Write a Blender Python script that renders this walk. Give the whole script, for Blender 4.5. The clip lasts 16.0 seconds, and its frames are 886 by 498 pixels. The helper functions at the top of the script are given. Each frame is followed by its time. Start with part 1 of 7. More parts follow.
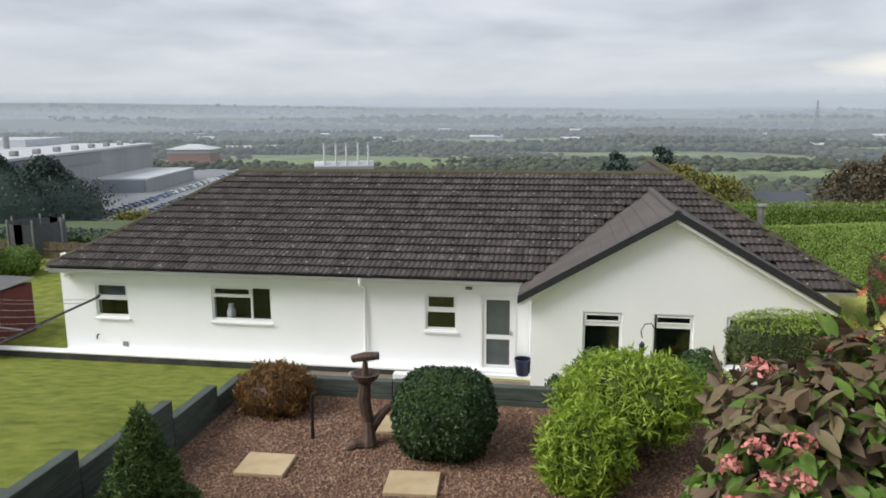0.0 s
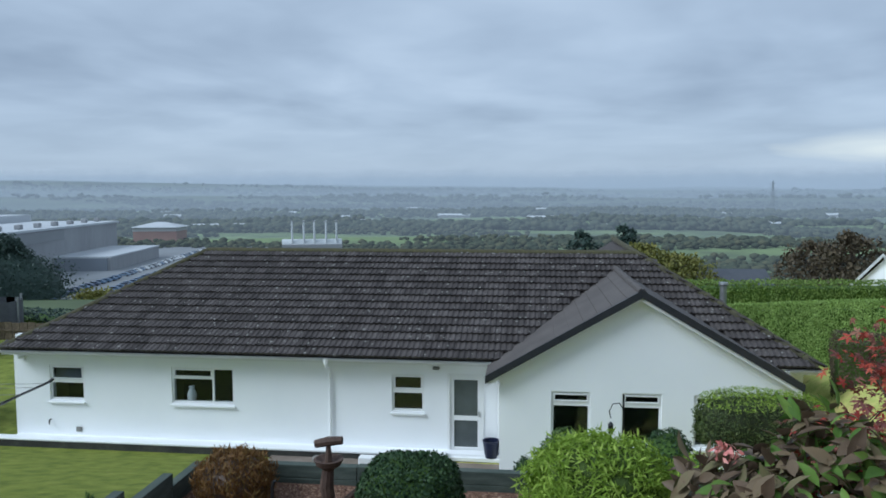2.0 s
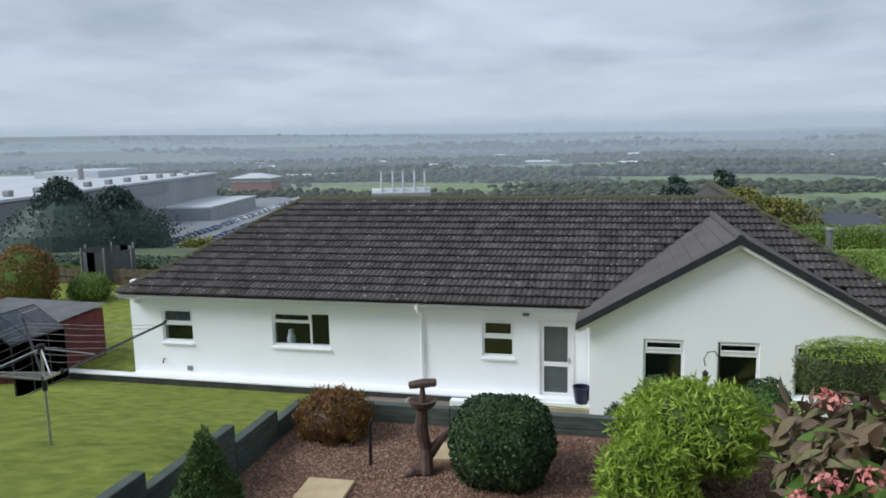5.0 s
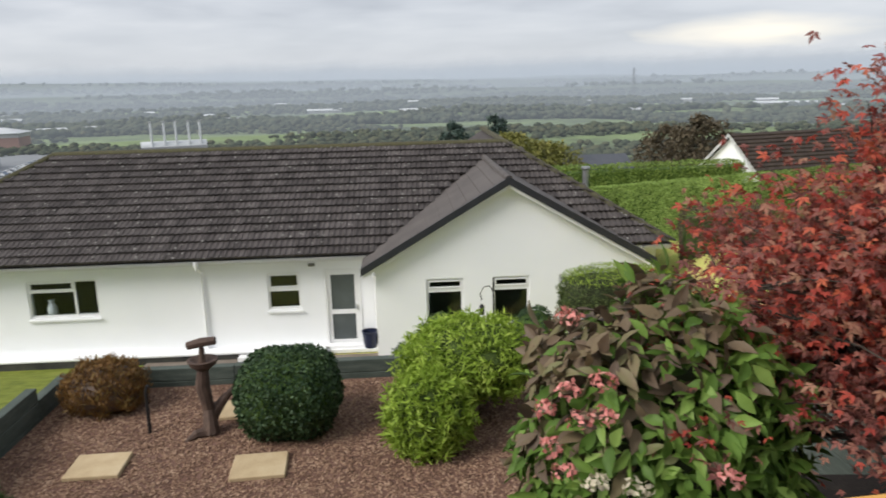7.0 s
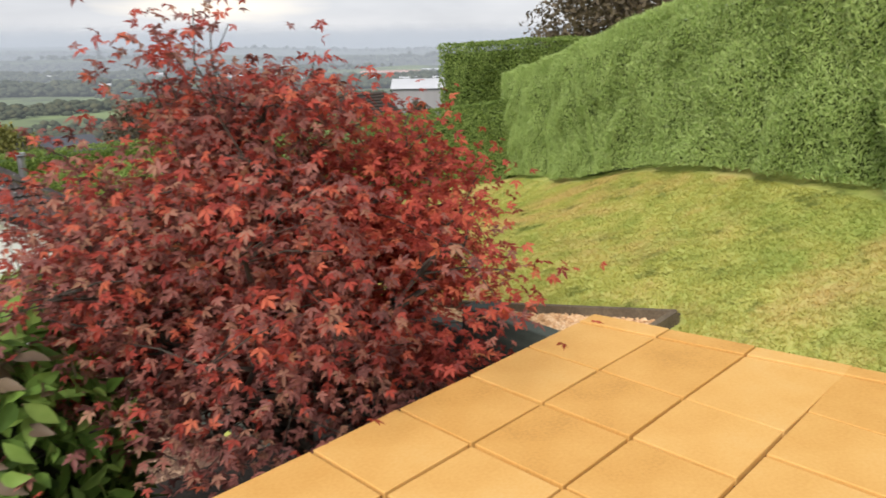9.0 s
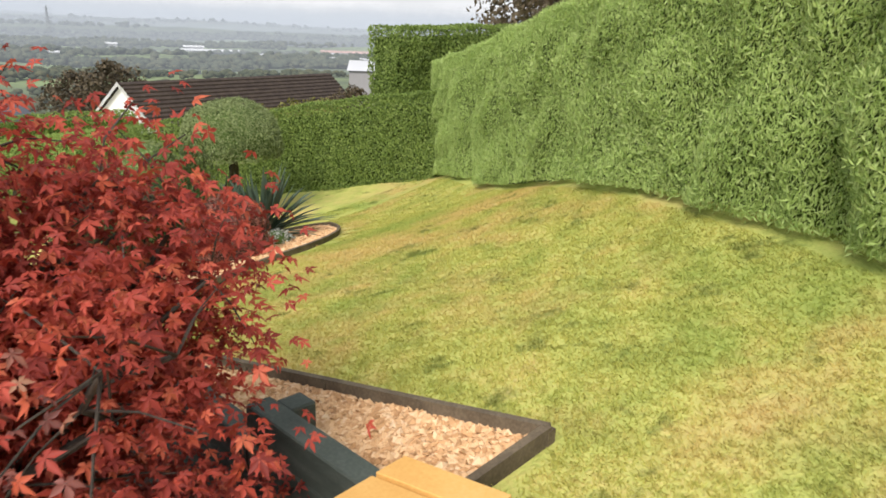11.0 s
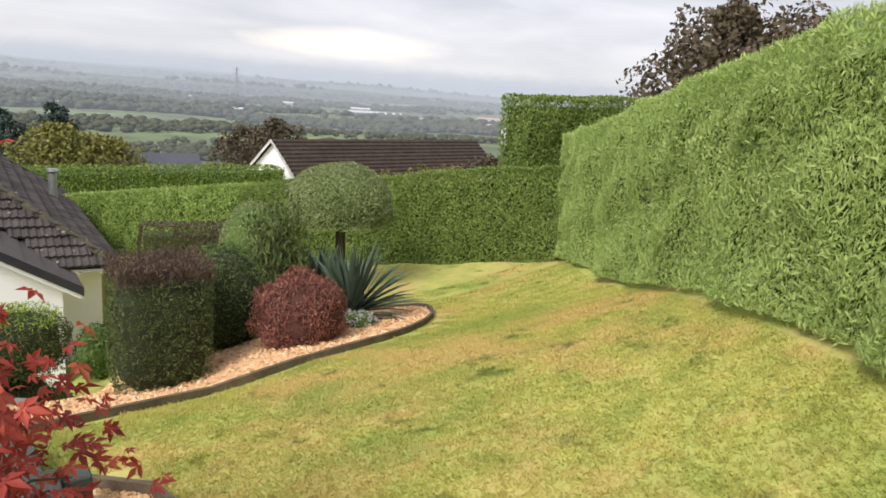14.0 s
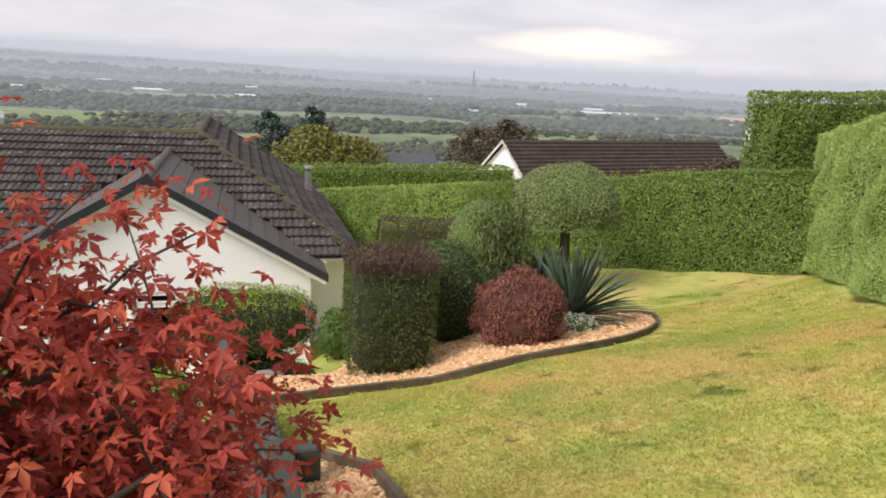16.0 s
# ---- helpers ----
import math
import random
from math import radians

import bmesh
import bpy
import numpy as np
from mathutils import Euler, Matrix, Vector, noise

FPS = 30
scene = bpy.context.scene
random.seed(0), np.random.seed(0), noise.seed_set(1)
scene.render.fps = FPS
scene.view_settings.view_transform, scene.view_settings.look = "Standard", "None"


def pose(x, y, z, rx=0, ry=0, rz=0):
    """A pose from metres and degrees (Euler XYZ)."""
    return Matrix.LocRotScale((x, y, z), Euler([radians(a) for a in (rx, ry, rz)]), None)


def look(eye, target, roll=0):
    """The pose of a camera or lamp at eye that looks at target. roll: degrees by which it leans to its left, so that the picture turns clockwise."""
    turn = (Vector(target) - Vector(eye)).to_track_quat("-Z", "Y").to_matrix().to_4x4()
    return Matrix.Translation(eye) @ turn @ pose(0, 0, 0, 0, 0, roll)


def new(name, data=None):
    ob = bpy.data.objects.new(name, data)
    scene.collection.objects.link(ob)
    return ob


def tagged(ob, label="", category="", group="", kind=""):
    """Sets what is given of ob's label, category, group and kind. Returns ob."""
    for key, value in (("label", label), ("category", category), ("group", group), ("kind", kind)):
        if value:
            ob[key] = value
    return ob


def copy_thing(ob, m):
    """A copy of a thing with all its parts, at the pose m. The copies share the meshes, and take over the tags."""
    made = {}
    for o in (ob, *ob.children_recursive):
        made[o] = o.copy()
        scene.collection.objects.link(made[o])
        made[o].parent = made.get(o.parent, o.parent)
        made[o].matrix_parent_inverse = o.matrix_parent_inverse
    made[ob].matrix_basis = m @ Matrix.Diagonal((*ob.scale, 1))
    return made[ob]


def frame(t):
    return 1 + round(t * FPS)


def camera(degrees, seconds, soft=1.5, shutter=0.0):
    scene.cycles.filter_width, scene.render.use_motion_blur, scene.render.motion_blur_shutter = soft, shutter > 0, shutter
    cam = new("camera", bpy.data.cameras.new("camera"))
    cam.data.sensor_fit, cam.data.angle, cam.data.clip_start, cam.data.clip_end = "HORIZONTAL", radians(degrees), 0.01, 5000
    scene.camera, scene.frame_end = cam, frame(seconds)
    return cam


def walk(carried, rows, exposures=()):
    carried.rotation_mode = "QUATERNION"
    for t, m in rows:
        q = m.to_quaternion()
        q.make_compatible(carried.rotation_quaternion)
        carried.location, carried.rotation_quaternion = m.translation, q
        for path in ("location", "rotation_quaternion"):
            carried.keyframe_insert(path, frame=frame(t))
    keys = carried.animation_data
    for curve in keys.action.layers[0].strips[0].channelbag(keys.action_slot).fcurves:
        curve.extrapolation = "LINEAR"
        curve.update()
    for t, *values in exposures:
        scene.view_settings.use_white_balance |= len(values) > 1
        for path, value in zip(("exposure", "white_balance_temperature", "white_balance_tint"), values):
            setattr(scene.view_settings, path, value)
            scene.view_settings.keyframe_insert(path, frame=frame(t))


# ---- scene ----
cam = camera(62.4, 16.0, soft=1.7, shutter=0.2)
PATH = [
    (0, (3.036, 1.261, 1.608), (2.723, 3.202, 1.243), -0.3),
    (0.5, (3.037, 1.293, 1.608), (2.732, 3.25, 1.331), -0.5),
    (1, (3.034, 1.294, 1.632), (2.756, 3.261, 1.4), -0.5),
    (1.5, (3.056, 1.301, 1.638), (2.802, 3.275, 1.443), -0.4),
    (2, (3.062, 1.279, 1.639), (2.832, 3.26, 1.484), -0.1),
    (2.5, (3.068, 1.274, 1.646), (2.852, 3.259, 1.523), -0.2),
    (3, (3.05, 1.264, 1.653), (2.771, 3.241, 1.541), -0.4),
    (3.5, (3.012, 1.259, 1.649), (2.587, 3.21, 1.539), -0.7),
    (3.7, (2.998, 1.282, 1.649), (2.519, 3.22, 1.539), -0.8),
    (5.8, (3.055, 1.205, 1.589), (2.641, 3.12, 1.183), -0.9),
    (6, (3.04, 1.236, 1.578), (2.699, 3.162, 1.162), -0.8),
    (6.5, (3.079, 1.27, 1.573), (2.919, 3.216, 1.14), -0.9),
    (7, (3.18, 1.249, 1.587), (3.282, 3.197, 1.145), -1.5),
    (7.5, (3.406, 1.297, 1.547), (3.869, 3.19, 1.097), -1.9),
    (8, (3.689, 1.351, 1.484), (4.42, 3.15, 1.007), -1.1),
    (8.5, (3.922, 1.338, 1.556), (4.934, 2.983, 1.036), -1.1),
    (9, (4.314, 1.452, 1.54), (5.599, 2.889, 1.008), -0.8),
    (9.5, (4.728, 1.511, 1.52), (6.106, 2.85, 0.965), -0.7),
    (9.7, (4.89, 1.534, 1.543), (6.277, 2.861, 0.981), 0.0),
    (11.8, (6.664, 2.515, 1.535), (7.996, 3.9, 0.979), 3.7),
    (12, (6.784, 2.577, 1.536), (8.096, 3.988, 0.999), 3.8),
    (12.5, (7.058, 2.62, 1.521), (8.265, 4.13, 1.006), 4.4),
    (13, (7.299, 2.664, 1.546), (8.392, 4.27, 1.069), 5.0),
    (13.5, (7.399, 2.78, 1.542), (8.482, 4.406, 1.116), 4.4),
    (14, (7.445, 2.884, 1.55), (8.53, 4.511, 1.133), 4.2),
    (14.5, (7.478, 2.918, 1.55), (8.464, 4.598, 1.098), 4.1),
    (15, (7.511, 2.921, 1.546), (8.331, 4.689, 1.096), 3.9),
    (15.5, (7.515, 2.936, 1.534), (8.183, 4.767, 1.083), 3.6),
    (16, (7.506, 2.938, 1.534), (8.035, 4.813, 1.082), 3.0),
]
walk(cam, [(t, look(eye, target, roll)) for t, eye, target, roll in PATH],
     [(0.0, 0.34, 6450, 11), (0.5, 0.08, 5500, 6), (1.5, -0.03, 5300, 4), (3.7, 0.0, 5250, 5), (5.8, 0.28, 6300, 10), (7.0, 0.35, 6500, 11), (9.0, 0.52, 6700, 13),
      (11.8, 0.75, 6750, 13), (12.5, 0.72, 6700, 14), (14.5, 0.57, 6750, 16), (16.0, 0.54, 6850, 18)])

# ---- world and light ----
world = bpy.data.worlds.new("overcast_sky")
scene.world = world
world.use_nodes = True
wn, wl = world.node_tree.nodes, world.node_tree.links
wn.clear()


def wnode(kind, **sets):
    n = wn.new(kind)
    for k, v in sets.items():
        n.inputs[k.replace("_", " ")].default_value = v
    return n


SUN_EL, SUN_AZ = radians(40), radians(242)
sky = wn.new("ShaderNodeTexSky")
sky.sky_type, sky.sun_disc, sky.sun_elevation, sky.sun_rotation = "NISHITA", False, SUN_EL, SUN_AZ
tc = wn.new("ShaderNodeTexCoord")
sep = wn.new("ShaderNodeSeparateXYZ")
wl.new(tc.outputs["Generated"], sep.inputs[0])


def wmath(op, a, b=None, clamp=False):
    n = wn.new("ShaderNodeMath")
    n.operation, n.use_clamp = op, clamp
    for i, v in enumerate((a, b)):
        if v is None:
            continue
        if isinstance(v, (int, float)):
            n.inputs[i].default_value = v
        else:
            wl.new(v, n.inputs[i])
    return n.outputs[0]


den = wmath("ADD", wmath("ABSOLUTE", sep.outputs[2]), 0.13)
comb = wn.new("ShaderNodeCombineXYZ")
wl.new(wmath("DIVIDE", sep.outputs[0], den), comb.inputs[0])
wl.new(wmath("DIVIDE", sep.outputs[1], den), comb.inputs[1])
n1 = wnode("ShaderNodeTexNoise", Scale=0.55, Detail=5.0, Roughness=0.48, Distortion=0.5)
n2 = wnode("ShaderNodeTexNoise", Scale=1.9, Detail=3.0, Roughness=0.45, Distortion=0.3)
wl.new(comb.outputs[0], n1.inputs["Vector"])
wl.new(comb.outputs[0], n2.inputs["Vector"])
cloud = wmath("ADD", wmath("MULTIPLY", n1.outputs[0], 0.72), wmath("MULTIPLY", n2.outputs[0], 0.28))
ramp = wn.new("ShaderNodeValToRGB")
for e, (p, c) in zip((ramp.color_ramp.elements[0], ramp.color_ramp.elements[1], ramp.color_ramp.elements.new(0.5)),
                     ((0.33, (0.36, 0.39, 0.44, 1)), (0.66, (0.73, 0.755, 0.79, 1)), (0.5, (0.52, 0.55, 0.595, 1)))):
    e.position, e.color = p, c
wl.new(cloud, ramp.inputs[0])
# mist that thickens towards the horizon
mist = wn.new("ShaderNodeMixRGB")
mist.inputs[2].default_value = (0.52, 0.55, 0.585, 1)
wl.new(ramp.outputs[0], mist.inputs[1])
wl.new(wmath("SUBTRACT", 1.0, wmath("MULTIPLY", sep.outputs[2], 8.0), True), mist.inputs[0])
# a thinner place in the cloud, low over the valley
gapv = wn.new("ShaderNodeVectorMath")
gapv.operation = "SUBTRACT"
gapv.inputs[1].default_value = (0.43, 0.90, 0.052)
wl.new(tc.outputs["Generated"], gapv.inputs[0])
gaps = wn.new("ShaderNodeVectorMath")
gaps.operation = "MULTIPLY"
gaps.inputs[1].default_value = (8.5, 8.5, 55.0)
wl.new(gapv.outputs[0], gaps.inputs[0])
gapl = wn.new("ShaderNodeVectorMath")
gapl.operation = "LENGTH"
wl.new(gaps.outputs[0], gapl.inputs[0])
gapn = wmath("ADD", gapl.outputs["Value"], wmath("MULTIPLY", n2.outputs[0], 1.1))
gapf = wmath("MULTIPLY", wmath("SUBTRACT", 1.75, gapn, True), 1.0)
thin = wn.new("ShaderNodeMixRGB")
thin.inputs[2].default_value = (0.90, 0.85, 0.74, 1)
wl.new(mist.outputs[0], thin.inputs[1])
wl.new(gapf, thin.inputs[0])
bg1 = wnode("ShaderNodeBackground", Strength=1.0)
wl.new(thin.outputs[0], bg1.inputs[0])
bg2 = wnode("ShaderNodeBackground", Strength=0.1)
wl.new(sky.outputs[0], bg2.inputs[0])
mixs = wnode("ShaderNodeMixShader", Fac=0.93)
wl.new(bg2.outputs[0], mixs.inputs[1])
wl.new(bg1.outputs[0], mixs.inputs[2])
out = wn.new("ShaderNodeOutputWorld")
wl.new(mixs.outputs[0], out.inputs[0])

sun = new("sun", bpy.data.lights.new("sun", "SUN"))
sun.data.energy, sun.data.angle, sun.data.color = 2.8, radians(30), (1.0, 0.965, 0.91)
sun.matrix_world = look((0, 0, 0), (-math.sin(SUN_AZ) * math.cos(SUN_EL), -math.cos(SUN_AZ) * math.cos(SUN_EL), -math.sin(SUN_EL)))

# ---- materials ----
MATS = {}


def material(name, stops, rough=0.7, metal=0.0, scale=6.0, detail=6.0, bump=0.25, fine=60.0, island=0.0, obj_random=0.0,
             stretch=(1, 1, 1), spec=0.4, translucent=0.0, bump_dist=0.01):
    """stops: colours from dark to light; a coarse and a fine noise pick among them, with a share by island or by object."""
    if name in MATS:
        return MATS[name]
    m = bpy.data.materials.new(name)
    m.use_nodes = True
    nt = m.node_tree
    n, l = nt.nodes, nt.links
    bsdf = n["Principled BSDF"]
    bsdf.inputs["Roughness"].default_value = rough
    bsdf.inputs["Metallic"].default_value = metal
    bsdf.inputs["Specular IOR Level"].default_value = spec
    co = n.new("ShaderNodeTexCoord")
    mp = n.new("ShaderNodeMapping")
    mp.inputs["Scale"].default_value = stretch
    l.new(co.outputs["Object"], mp.inputs[0])
    a, b = n.new("ShaderNodeTexNoise"), n.new("ShaderNodeTexNoise")
    a.inputs["Scale"].default_value, a.inputs["Detail"].default_value = scale, detail
    b.inputs["Scale"].default_value, b.inputs["Detail"].default_value = fine, 3.0
    l.new(mp.outputs[0], a.inputs["Vector"])
    l.new(mp.outputs[0], b.inputs["Vector"])

    def mth(op, x, y):
        k = n.new("ShaderNodeMath")
        k.operation = op
        for i, v in enumerate((x, y)):
            if isinstance(v, (int, float)):
                k.inputs[i].default_value = v
            else:
                l.new(v, k.inputs[i])
        return k.outputs[0]

    rest = 1.0 - island - obj_random
    f = mth("ADD", mth("MULTIPLY", a.outputs[0], rest * 0.65), mth("MULTIPLY", b.outputs[0], rest * 0.35))
    if island:
        g = n.new("ShaderNodeNewGeometry")
        f = mth("ADD", f, mth("MULTIPLY", g.outputs["Random Per Island"], island))
    if obj_random:
        o = n.new("ShaderNodeObjectInfo")
        f = mth("ADD", f, mth("MULTIPLY", o.outputs["Random"], obj_random))
    r = n.new("ShaderNodeValToRGB")
    lo, hi = 0.5 - 0.22 * rest - 0.45 * (1 - rest), 0.5 + 0.22 * rest + 0.45 * (1 - rest)
    el = r.color_ramp.elements
    while len(el) < len(stops):
        el.new(0.5)
    for i, c in enumerate(stops):
        el[i].position = lo + (hi - lo) * i / max(1, len(stops) - 1)
        el[i].color = (*c, 1)
    l.new(f, r.inputs[0])
    l.new(r.outputs[0], bsdf.inputs["Base Color"])
    if bump:
        bp = n.new("ShaderNodeBump")
        bp.inputs["Strength"].default_value, bp.inputs["Distance"].default_value = bump, bump_dist
        l.new(mth("ADD", mth("MULTIPLY", a.outputs[0], 0.5), mth("MULTIPLY", b.outputs[0], 0.5)), bp.inputs["Height"])
        l.new(bp.outputs[0], bsdf.inputs["Normal"])
    if translucent:
        t = n.new("ShaderNodeBsdfTranslucent")
        l.new(r.outputs[0], t.inputs[0])
        mx = n.new("ShaderNodeMixShader")
        mx.inputs[0].default_value = translucent
        l.new(bsdf.outputs[0], mx.inputs[1])
        l.new(t.outputs[0], mx.inputs[2])
        l.new(mx.outputs[0], n["Material Output"].inputs[0])
    MATS[name] = m
    return m


def glass_material():
    m = bpy.data.materials.new("window_glass")
    m.use_nodes = True
    b = m.node_tree.nodes["Principled BSDF"]
    b.inputs["Base Color"].default_value = (0.60, 0.66, 0.69, 1)
    b.inputs["Roughness"].default_value = 0.02
    b.inputs["Transmission Weight"].default_value = 1.0
    b.inputs["IOR"].default_value = 1.45
    return m


M_GLASS = glass_material()
M_WALL = material("white_render", [(0.81, 0.825, 0.84), (0.85, 0.86, 0.87), (0.88, 0.885, 0.89)], 0.85, scale=0.6, fine=45, bump=0.25, bump_dist=0.004)
M_UPVC = material("white_upvc", [(0.76, 0.77, 0.77), (0.82, 0.82, 0.82)], 0.3, scale=2, fine=20, bump=0)
M_TILE = material("concrete_roof_tile", [(0.024, 0.020, 0.0195), (0.047, 0.040, 0.038), (0.072, 0.062, 0.059), (0.115, 0.102, 0.097)], 0.85, scale=6, fine=40, bump=0.6, island=0.30, bump_dist=0.008)
M_TILE_ONE = material("concrete_roof_tile_single", [(0.024, 0.020, 0.0195), (0.047, 0.040, 0.038), (0.072, 0.062, 0.059), (0.115, 0.102, 0.097)], 0.85, scale=6, fine=40, bump=0.6, obj_random=0.30, bump_dist=0.008)
M_LICHEN = material("lichen", [(0.13, 0.125, 0.115), (0.27, 0.26, 0.24)], 0.95, fine=90)
M_MOSS = material("mossy_ridge", [(0.03, 0.028, 0.022), (0.065, 0.06, 0.035), (0.11, 0.105, 0.045)], 0.95, scale=3, fine=40, bump=0.8)
M_NEWROOF = material("smooth_dark_roof_tile", [(0.065, 0.056, 0.052), (0.088, 0.077, 0.071), (0.115, 0.10, 0.092)], 0.7, scale=1.5, fine=60, bump=0.3)
M_BARGE = material("dark_bargeboard", [(0.020, 0.022, 0.026), (0.035, 0.037, 0.042)], 0.4, scale=4, fine=30, bump=0.1)
# near black, painted as the darkness of unlit insides
M_DARK = material("painted_dark_inside", [(0.006, 0.007, 0.008), (0.014, 0.015, 0.016)], 0.9, bump=0)
M_FROST = material("obscure_glass", [(0.070, 0.082, 0.085), (0.10, 0.115, 0.118)], 0.25, scale=3, fine=80, bump=0.2)
M_BITUMEN = material("dark_plinth", [(0.020, 0.022, 0.020), (0.045, 0.045, 0.040), (0.075, 0.075, 0.06)], 0.9, scale=3, fine=25, bump=0.5)


def worn_lawn(m, straw, lush):
    """Lays straw-coloured patches and greener growth, metres wide with ragged edges, over a grass material."""
    n, l = m.node_tree.nodes, m.node_tree.links
    b = n["Principled BSDF"]
    src = b.inputs["Base Color"].links[0].from_socket
    co = n.new("ShaderNodeTexCoord")
    users = [k.to_socket for k in src.links]
    for (scale, seed, lo, hi, most), tint in zip(((0.55, 3.0, 0.49, 0.62, 0.85), (0.42, 21.0, 0.49, 0.61, 0.75), (2.4, 40.0, 0.57, 0.66, 0.75)), (straw, lush, tuple(0.45 * c for c in lush))):
        mp, nz, mr, mx = n.new("ShaderNodeMapping"), n.new("ShaderNodeTexNoise"), n.new("ShaderNodeMapRange"), n.new("ShaderNodeMixRGB")
        mp.inputs["Location"].default_value = (seed, seed * 0.7, 0)
        nz.inputs["Scale"].default_value, nz.inputs["Detail"].default_value, nz.inputs["Roughness"].default_value = scale, 8.0, 0.68
        for k, v in (("From Min", lo), ("From Max", hi), ("To Max", most)):
            mr.inputs[k].default_value = v
        l.new(co.outputs["Object"], mp.inputs[0])
        l.new(mp.outputs[0], nz.inputs["Vector"])
        l.new(nz.outputs[0], mr.inputs["Value"])
        l.new(mr.outputs[0], mx.inputs[0])
        l.new(src, mx.inputs[1])
        mx.inputs[2].default_value = (*tint, 1)
        src = mx.outputs[0]
    for u in users:
        l.new(src, u)
    return m


M_GRASS = worn_lawn(material("lawn_grass", [(0.17, 0.18, 0.045), (0.33, 0.37, 0.095), (0.44, 0.46, 0.13), (0.50, 0.47, 0.15), (0.55, 0.45, 0.19)], 0.95, scale=2.6, detail=10, fine=45, bump=1.0, bump_dist=0.03, spec=0.1), (0.52, 0.40, 0.16), (0.26, 0.34, 0.08))
# darker grass colour for the lower lawn
M_GRASS_LOW = material("darker_lawn_grass", [(0.07, 0.085, 0.022), (0.14, 0.17, 0.032), (0.20, 0.23, 0.045), (0.27, 0.26, 0.07)], 0.95, scale=2.6, detail=10, fine=45, bump=1.0, bump_dist=0.03, spec=0.1)
M_FIELD = material("valley_fields", [(0.075, 0.095, 0.06), (0.10, 0.125, 0.075), (0.19, 0.25, 0.11), (0.12, 0.145, 0.085)], 0.95, scale=0.008, detail=3, fine=0.04, bump=0, spec=0.05)
M_FAR = material("misty_hills", [(0.075, 0.09, 0.07), (0.10, 0.12, 0.085), (0.17, 0.21, 0.12)], 0.95, scale=0.007, detail=8, fine=0.02, bump=0, spec=0.0)
M_GRAVEL = material("brown_gravel", [(0.080, 0.043, 0.027), (0.17, 0.098, 0.062), (0.28, 0.175, 0.115), (0.40, 0.285, 0.20)], 0.9, scale=2.2, fine=45, bump=0.8, island=0.45)
M_GRAVEL_BED = material("gravel_bed", [(0.060, 0.030, 0.022), (0.13, 0.068, 0.048), (0.21, 0.125, 0.09)], 0.95, scale=6, fine=55, bump=1.0, bump_dist=0.02)
M_CHIP = material("golden_bark_chips", [(0.30, 0.16, 0.07), (0.53, 0.31, 0.15), (0.68, 0.45, 0.25), (0.78, 0.60, 0.40)], 0.9, scale=2.2, fine=45, bump=0.6, island=0.45)
M_SLEEPER = material("green_grey_sleeper", [(0.036, 0.048, 0.040), (0.060, 0.076, 0.064), (0.10, 0.118, 0.10)], 0.8, scale=3, fine=50, bump=0.5, stretch=(1, 1, 6))
M_EDGE = material("weathered_edging_board", [(0.05, 0.038, 0.024), (0.11, 0.085, 0.055), (0.19, 0.15, 0.10)], 0.9, scale=5, fine=60, bump=0.6)
M_SLAB = material("sandstone_slab", [(0.40, 0.205, 0.050), (0.59, 0.315, 0.082), (0.66, 0.38, 0.115), (0.69, 0.45, 0.17)], 0.75, scale=3.0, detail=8, fine=70, bump=0.25, obj_random=0.18, bump_dist=0.004)
M_MORTAR = material("dark_mortar", [(0.035, 0.024, 0.014), (0.075, 0.052, 0.032)], 0.95, fine=80, bump=0.6)
M_STONE = material("buff_stepping_stone", [(0.36, 0.27, 0.155), (0.45, 0.345, 0.205), (0.52, 0.42, 0.27)], 0.8, scale=5, fine=60, bump=0.3)
M_WOOD = material("carved_brown_wood", [(0.035, 0.022, 0.016), (0.075, 0.046, 0.034), (0.13, 0.085, 0.06)], 0.75, scale=6, fine=40, bump=0.8, stretch=(3, 3, 1))
M_BARK = material("dark_bark", [(0.025, 0.02, 0.016), (0.06, 0.05, 0.04), (0.10, 0.085, 0.07)], 0.95, scale=8, fine=50, bump=1.0, stretch=(3, 3, 1))
M_BLACK = material("black_metal", [(0.012, 0.012, 0.013), (0.025, 0.025, 0.027)], 0.45, metal=0.3, bump=0)
M_STEEL = material("galvanised_steel", [(0.32, 0.33, 0.34), (0.45, 0.46, 0.47)], 0.4, metal=0.8, scale=8, bump=0)
M_NAVY = material("navy_plastic", [(0.010, 0.014, 0.035), (0.018, 0.024, 0.055)], 0.35, bump=0)
M_PAVE = material("weathered_paving", [(0.12, 0.095, 0.075), (0.19, 0.155, 0.125), (0.26, 0.22, 0.185)], 0.9, scale=2, fine=40, bump=0.4)
M_ROCK = material("grey_rock", [(0.10, 0.10, 0.095), (0.20, 0.195, 0.18), (0.32, 0.31, 0.29)], 0.9, scale=4, fine=30, bump=0.8)


def leaf_mat(name, stops, translucent=0.25, island=0.5, rough=0.55):
    return material(name, stops, rough, scale=1.6, fine=18, bump=0, island=island, translucent=translucent, spec=0.25)


